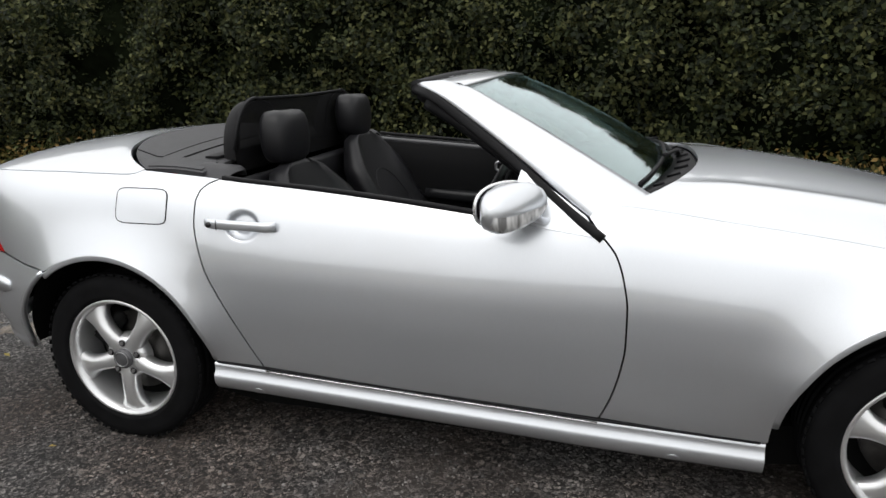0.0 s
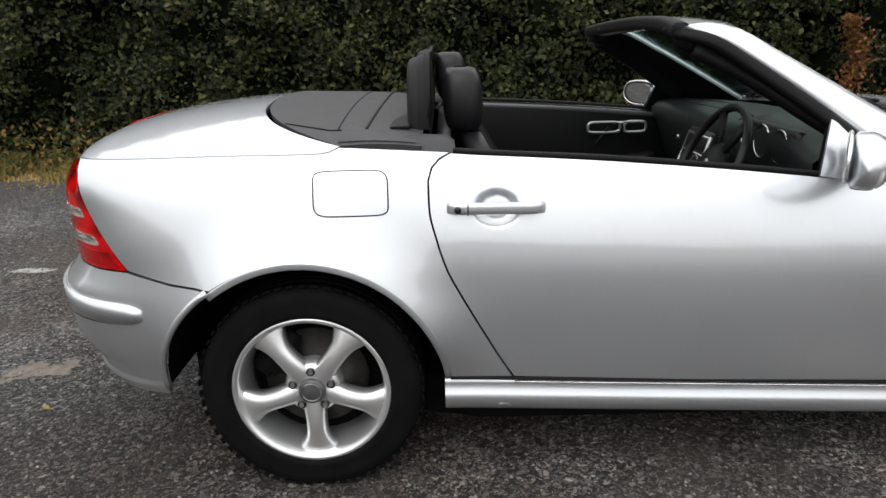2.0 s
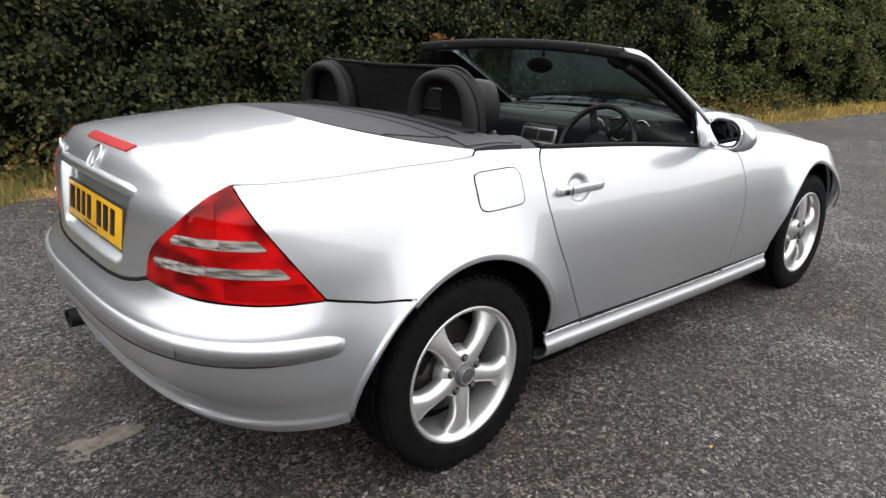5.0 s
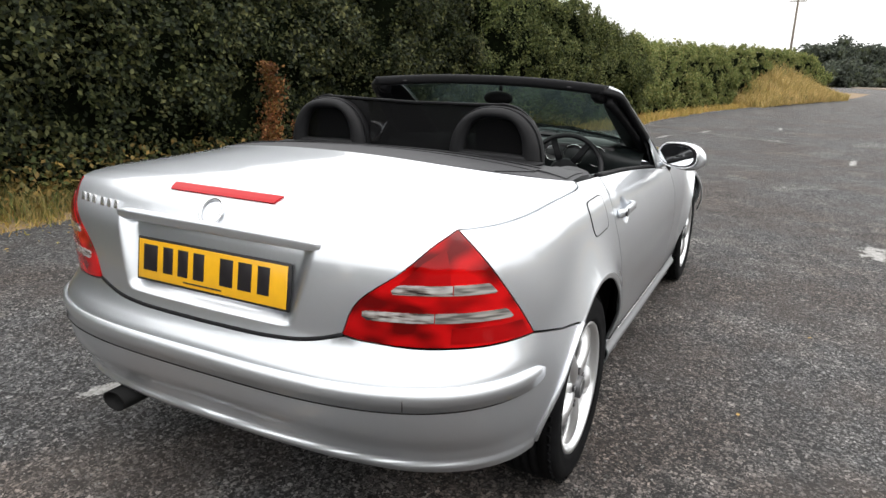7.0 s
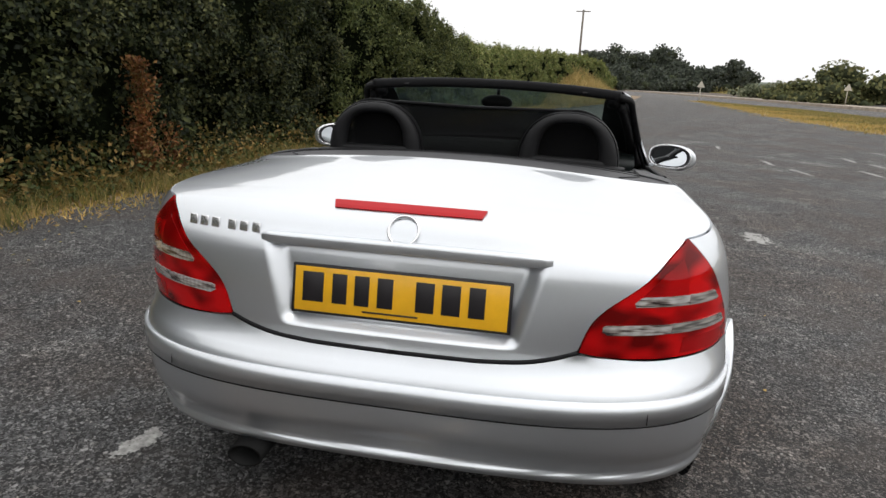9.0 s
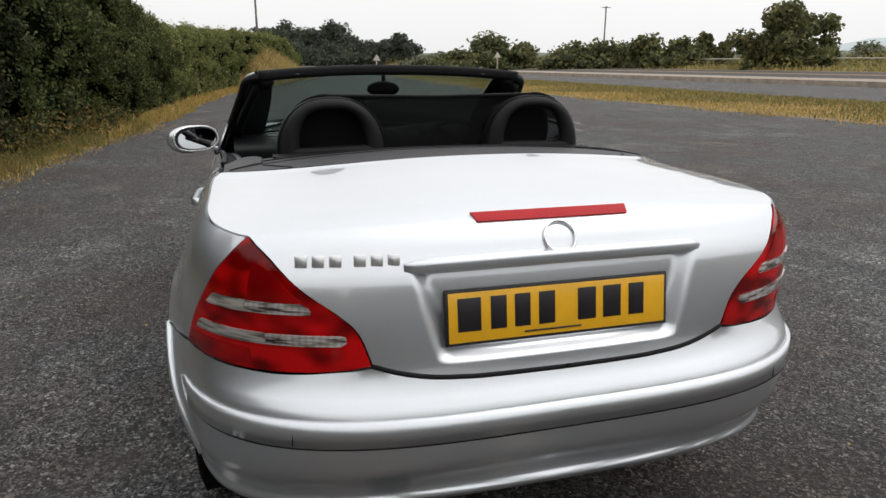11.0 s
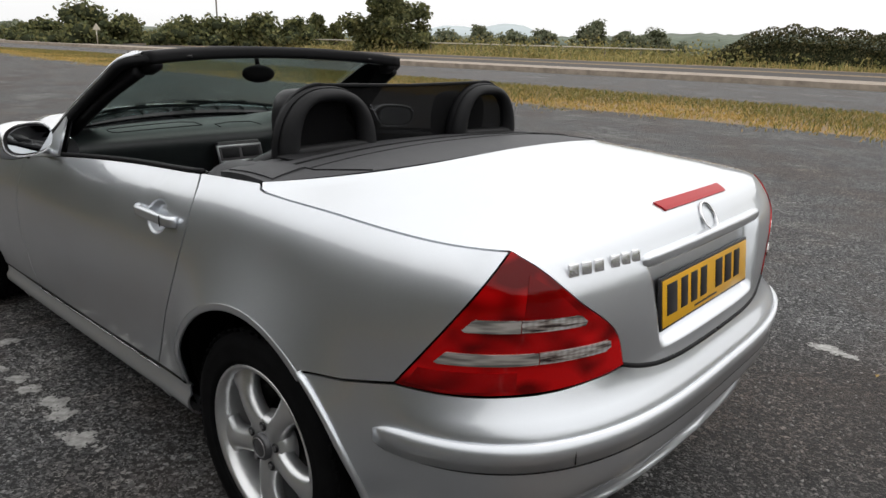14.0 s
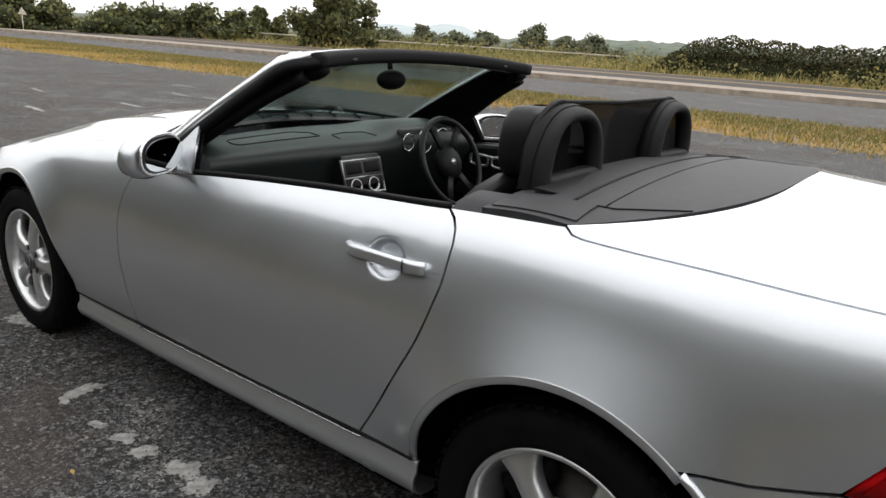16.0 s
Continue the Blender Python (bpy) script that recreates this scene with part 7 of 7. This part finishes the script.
def far_ridge(name, dist, profile, mat, label, rough):
    """A line of far wooded land or hills; profile: yaw and height over the horizon, in degrees."""
    yaws = np.linspace(profile[0][0], profile[-1][0], 260)
    tops = hermite(-yaws, [-p[0] for p in profile], [p[1] for p in profile])
    rows_ = []
    for yw, el in zip(yaws, tops):
        a, b_ = polar(yw, dist), polar(yw, dist * 1.25)
        el = el * (1 + rough * (noise.noise(Vector((yw * 0.9, dist, 0))) + 0.6 * noise.noise(Vector((yw * 3.7, dist, 5))) + 0.4 * noise.noise(Vector((yw * 11, dist, 9)))))
        hh = max(0.5, 1.26 + dist * 1.25 * math.tan(radians(el)) - float(fall(np.array(b_[0]))))
        rows_.append([(a[0], a[1], -0.5), (a[0], a[1], hh * 0.35), ((a[0] + b_[0]) / 2, (a[1] + b_[1]) / 2, hh * 0.8), (b_[0], b_[1], hh)])
    return tagged(grid_mesh(name, rows_, mat), label, "backdrop", kind="structure")


# air haze is painted into the hill's pale bluish colour
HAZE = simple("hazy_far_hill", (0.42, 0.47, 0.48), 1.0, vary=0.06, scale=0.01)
FARWOOD = simple("far_wood", (0.12, 0.14, 0.105), 1.0, vary=0.3, scale=0.15)
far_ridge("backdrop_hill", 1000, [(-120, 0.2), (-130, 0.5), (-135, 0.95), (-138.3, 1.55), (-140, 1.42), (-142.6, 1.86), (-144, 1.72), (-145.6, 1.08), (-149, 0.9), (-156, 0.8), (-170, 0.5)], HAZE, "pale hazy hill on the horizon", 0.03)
far_ridge("backdrop_woods", 320, [(-96, 0.25), (-104, 0.35), (-110, 0.40), (-120, 0.5), (-130, 0.6), (-136, 0.72), (-140, 0.8), (-146, 1.0), (-150, 1.2), (-154, 1.5), (-160, 1.65), (-170, 1.75), (-185, 1.6)], FARWOOD, "far dark line of hedges and woods", 0.22)
pl = polar(-90.4, 66, (-2.19, -0.35))
for at, hgt in ((pl, 7.75), (polar(-119.4, 95), 8.4)):
    pole = empty("utility_pole", at, "wooden utility pole against the sky", "utility pole")
    sweep("pole_shaft", [(0, 0, 0), (0.06, 0, hgt)], circle(0.12, 10), POLE, pole, "weathered wooden shaft", up=(1, 0, 0), scale=[1, 0.7])
    block("cross_arm", (0.10, 1.3, 0.09), (0.06, 0, hgt - 0.15), POLE, pole, "wooden cross arm", 0.01)
for yw, d, h in ((-99.95, 85, 1.5), (-109.9, 90, 1.95)):
    at = polar(yw, d, (-2.19, -0.35))
    sg = empty("road_sign", at, "triangular road sign seen from behind", "road sign")
    sweep("sign_post", [(0, 0, 0), (0, 0, h)], circle(0.05, 8), RAIL, sg, "grey post", up=(1, 0, 0))
    bm = bmesh.new()
    tri_ = [bm.verts.new((-0.06, 0.52 * math.cos(a), h + 0.2 + 0.52 * math.sin(a))) for a in (math.pi / 2, math.pi * 7 / 6, math.pi * 11 / 6)]
    f = bm.faces.new(tri_)
    ex = bmesh.ops.extrude_face_region(bm, geom=[f])
    bmesh.ops.translate(bm, vec=(-0.03, 0, 0), verts=[q for q in ex["geom"] if isinstance(q, bmesh.types.BMVert)])
    part("sign_plate", bm, RAIL, sg, "grey triangular plate", False)


# ---- worn paint, stones ----
def splash(at, sx, sy, turn, seed, mat=WHITE, label="worn white paint mark on the tarmac", name="paint_mark", cell=0.006):
    """A worn mark: a thin flat crust with a ragged rim, cracked and chipped through in places."""
    g = np.random.default_rng(seed)
    nx, ny = int(2.5 * sx / cell), int(2.5 * sy / cell)
    gx, gy = np.meshgrid(np.linspace(-1.25, 1.25, nx + 1), np.linspace(-1.25, 1.25, ny + 1), indexing="ij")
    px, py = gx * sx + g.uniform(-0.38, 0.38, gx.shape) * cell, gy * sy + g.uniform(-0.38, 0.38, gx.shape) * cell
    cx, cy = (gx[:-1, :-1] + gx[1:, 1:]) / 2, (gy[:-1, :-1] + gy[1:, 1:]) / 2
    wob = np.array([[noise.noise(Vector((a * sx * 14, b_ * sy * 14, seed))) + 0.6 * noise.noise(Vector((a * sx * 45, b_ * sy * 45, seed + 9))) for a, b_ in zip(ra, rb)] for ra, rb in zip(cx.tolist(), cy.tolist())])
    keep = (np.abs(cx) ** 3 + np.abs(cy) ** 3) ** (1 / 3) + 0.75 * wob + g.normal(0, 0.05, cx.shape) < 0.85
    v = np.stack([px, py, 0.0022 + g.uniform(0, 0.0010, px.shape)], 2).reshape(-1, 3)
    i, j = np.nonzero(keep)
    q = i * (ny + 1) + j
    f = np.concatenate([np.stack([q, q + ny + 1, q + ny + 2], 1), np.stack([q, q + ny + 2, q + 1], 1)], 0)
    ob = from_arrays(name, v, f, mat, None, "", False)
    ob.matrix_basis = pose(at[0], at[1], 0, 0, 0, turn)
    return tagged(ob, label, "road marking", "marks on the tarmac", kind="structure")


for i, (x, y, sx, sy, turn) in enumerate(((1.754, 0.940, 0.040, 0.088, 4), (1.385, 0.990, 0.042, 0.026, 25), (1.260, 0.977, 0.058, 0.042, 35), (1.115, 0.955, 0.050, 0.036, 30), (1.000, 0.960, 0.050, 0.038, 35), (0.805, 0.962, 0.082, 0.044, 12), (2.48, 0.82, 0.10, 0.05, 8), (1.50, 1.003, 0.040, 0.018, 10))):
    splash((x, y), sx, sy, turn, 100 + i)
for i, (x, y, sx, sy) in enumerate(((-0.38, 0.955, 0.10, 0.05), (-1.56, 1.047, 0.10, 0.035), (-1.36, 1.015, 0.05, 0.03), (-0.75, -1.70, 0.10, 0.045), (3.80, -2.03, 0.22, 0.10), (-1.95, 1.09, 0.13, 0.04), (-2.4, 1.12, 0.13, 0.04))):
    splash((x, y), sx, sy, rng.uniform(-12, 12), 130 + i)
for i, (x, y) in enumerate(((10.2, -3.8), (10.0, -2.3), (13.8, -7.0), (9.5, -5.2), (12.8, -3.5), (9.1, -4.0), (11.7, -5.65), (10.8, -5.85), (14.5, 0.3), (17, -1.2), (12.4, 0.9))):
    splash((x, y), 0.40, 0.05, rng.uniform(-8, 8), 160 + i, cell=0.02)
SAND = simple("sandy_stain", (0.15, 0.13, 0.11), 0.95, vary=0.35, scale=25, bump=0.3, bump_scale=120, dist=0.003)
for i, (x, y, sx, sy) in enumerate(((-1.23, -0.10, 0.16, 0.075), (-0.80, 0.01, 0.11, 0.06))):
    splash((x, y), sx, sy, 15, 190 + i, SAND, "pale sandy patch on the tarmac", "sand_patch", 0.007)
for x in np.linspace(-30, 60, 16):
    y = float(np.interp(x, [-90, -30, 0, 20, 40, 70], [-35.5, -30.5, -28, -26, -21, -15]))
    splash((x, y), 1.0, 0.08, 4, int(300 + x), cell=0.05)

n = 42000
sx_ = np.concatenate([rng.normal(0.6, 2.2, n // 2), rng.uniform(-4, 6, n // 2)])
sy_ = np.concatenate([rng.normal(0.0, 1.9, n // 2), rng.uniform(-4.5, 3.4, n // 2)])
r_ = rng.uniform(0.0026, 0.0072, n) * (1 + 0.6 * (rng.uniform(size=n) < 0.05))
base = np.array([(1, 0, 0), (-0.5, 0.85, 0), (-0.5, -0.85, 0), (0.1, 0.1, 0.85)])
rotz = rng.uniform(0, 6.28, n)
bx = base[None, :, 0] * np.cos(rotz)[:, None] - base[None, :, 1] * np.sin(rotz)[:, None]
by = base[None, :, 0] * np.sin(rotz)[:, None] + base[None, :, 1] * np.cos(rotz)[:, None]
sv = np.stack([sx_[:, None] + bx * r_[:, None], sy_[:, None] + by * r_[:, None], 0.001 + base[None, :, 2] * r_[:, None]], 2).reshape(-1, 3)
ix = np.arange(n)[:, None] * 4
stuff("gravel", (sv, np.concatenate([ix + [0, 1, 3], ix + [1, 2, 3], ix + [2, 0, 3]], 0)), STONE, "loose grey chippings scattered on the tarmac")


n = 420
lx, ly = rng.uniform(-3.5, 6, n), np.zeros(n)
ly = np.interp(lx, hl[:, 0], hl[:, 1]) - 0.05 - np.abs(rng.normal(0, 0.35, n))
ly[:40], lx[:40] = rng.uniform(-2.0, 2.2, 40), rng.uniform(-2.2, 3.2, 40)
lx[:5], ly[:5] = -1.13 + rng.normal(0, 0.03, 5), 0.44 + rng.normal(0, 0.03, 5)
keep_ = ~((np.abs(ly) < 0.85) & (lx > -0.6))
stuff("dry_leaves", cards(rng, np.stack([lx, ly, np.full(n, 0.009)], 1)[keep_], np.full(int(keep_.sum()), 0.030), 0.25, 0.6, np.array([0, 0, 1.0])), STRAW, "dry orange leaves fallen on the tarmac")


# ---- lay the land's fall on all but the car ----
for ob in list(bpy.data.objects):
    top = ob
    m = ob.matrix_basis.copy()
    while top.parent is not None:
        top = top.parent
        m = top.matrix_basis @ m
    if ob.type != "MESH" or top is car:
        continue
    co_ = np.empty(len(ob.data.vertices) * 3)
    ob.data.vertices.foreach_get("co", co_)
    co_ = co_.reshape(-1, 3)
    world_x = co_ @ np.array(m)[0, :3] + m[0][3]
    if world_x.max() > 6.0:
        co_[:, 2] += fall(world_x)
        ob.data.vertices.foreach_set("co", co_.ravel())
        ob.data.update()
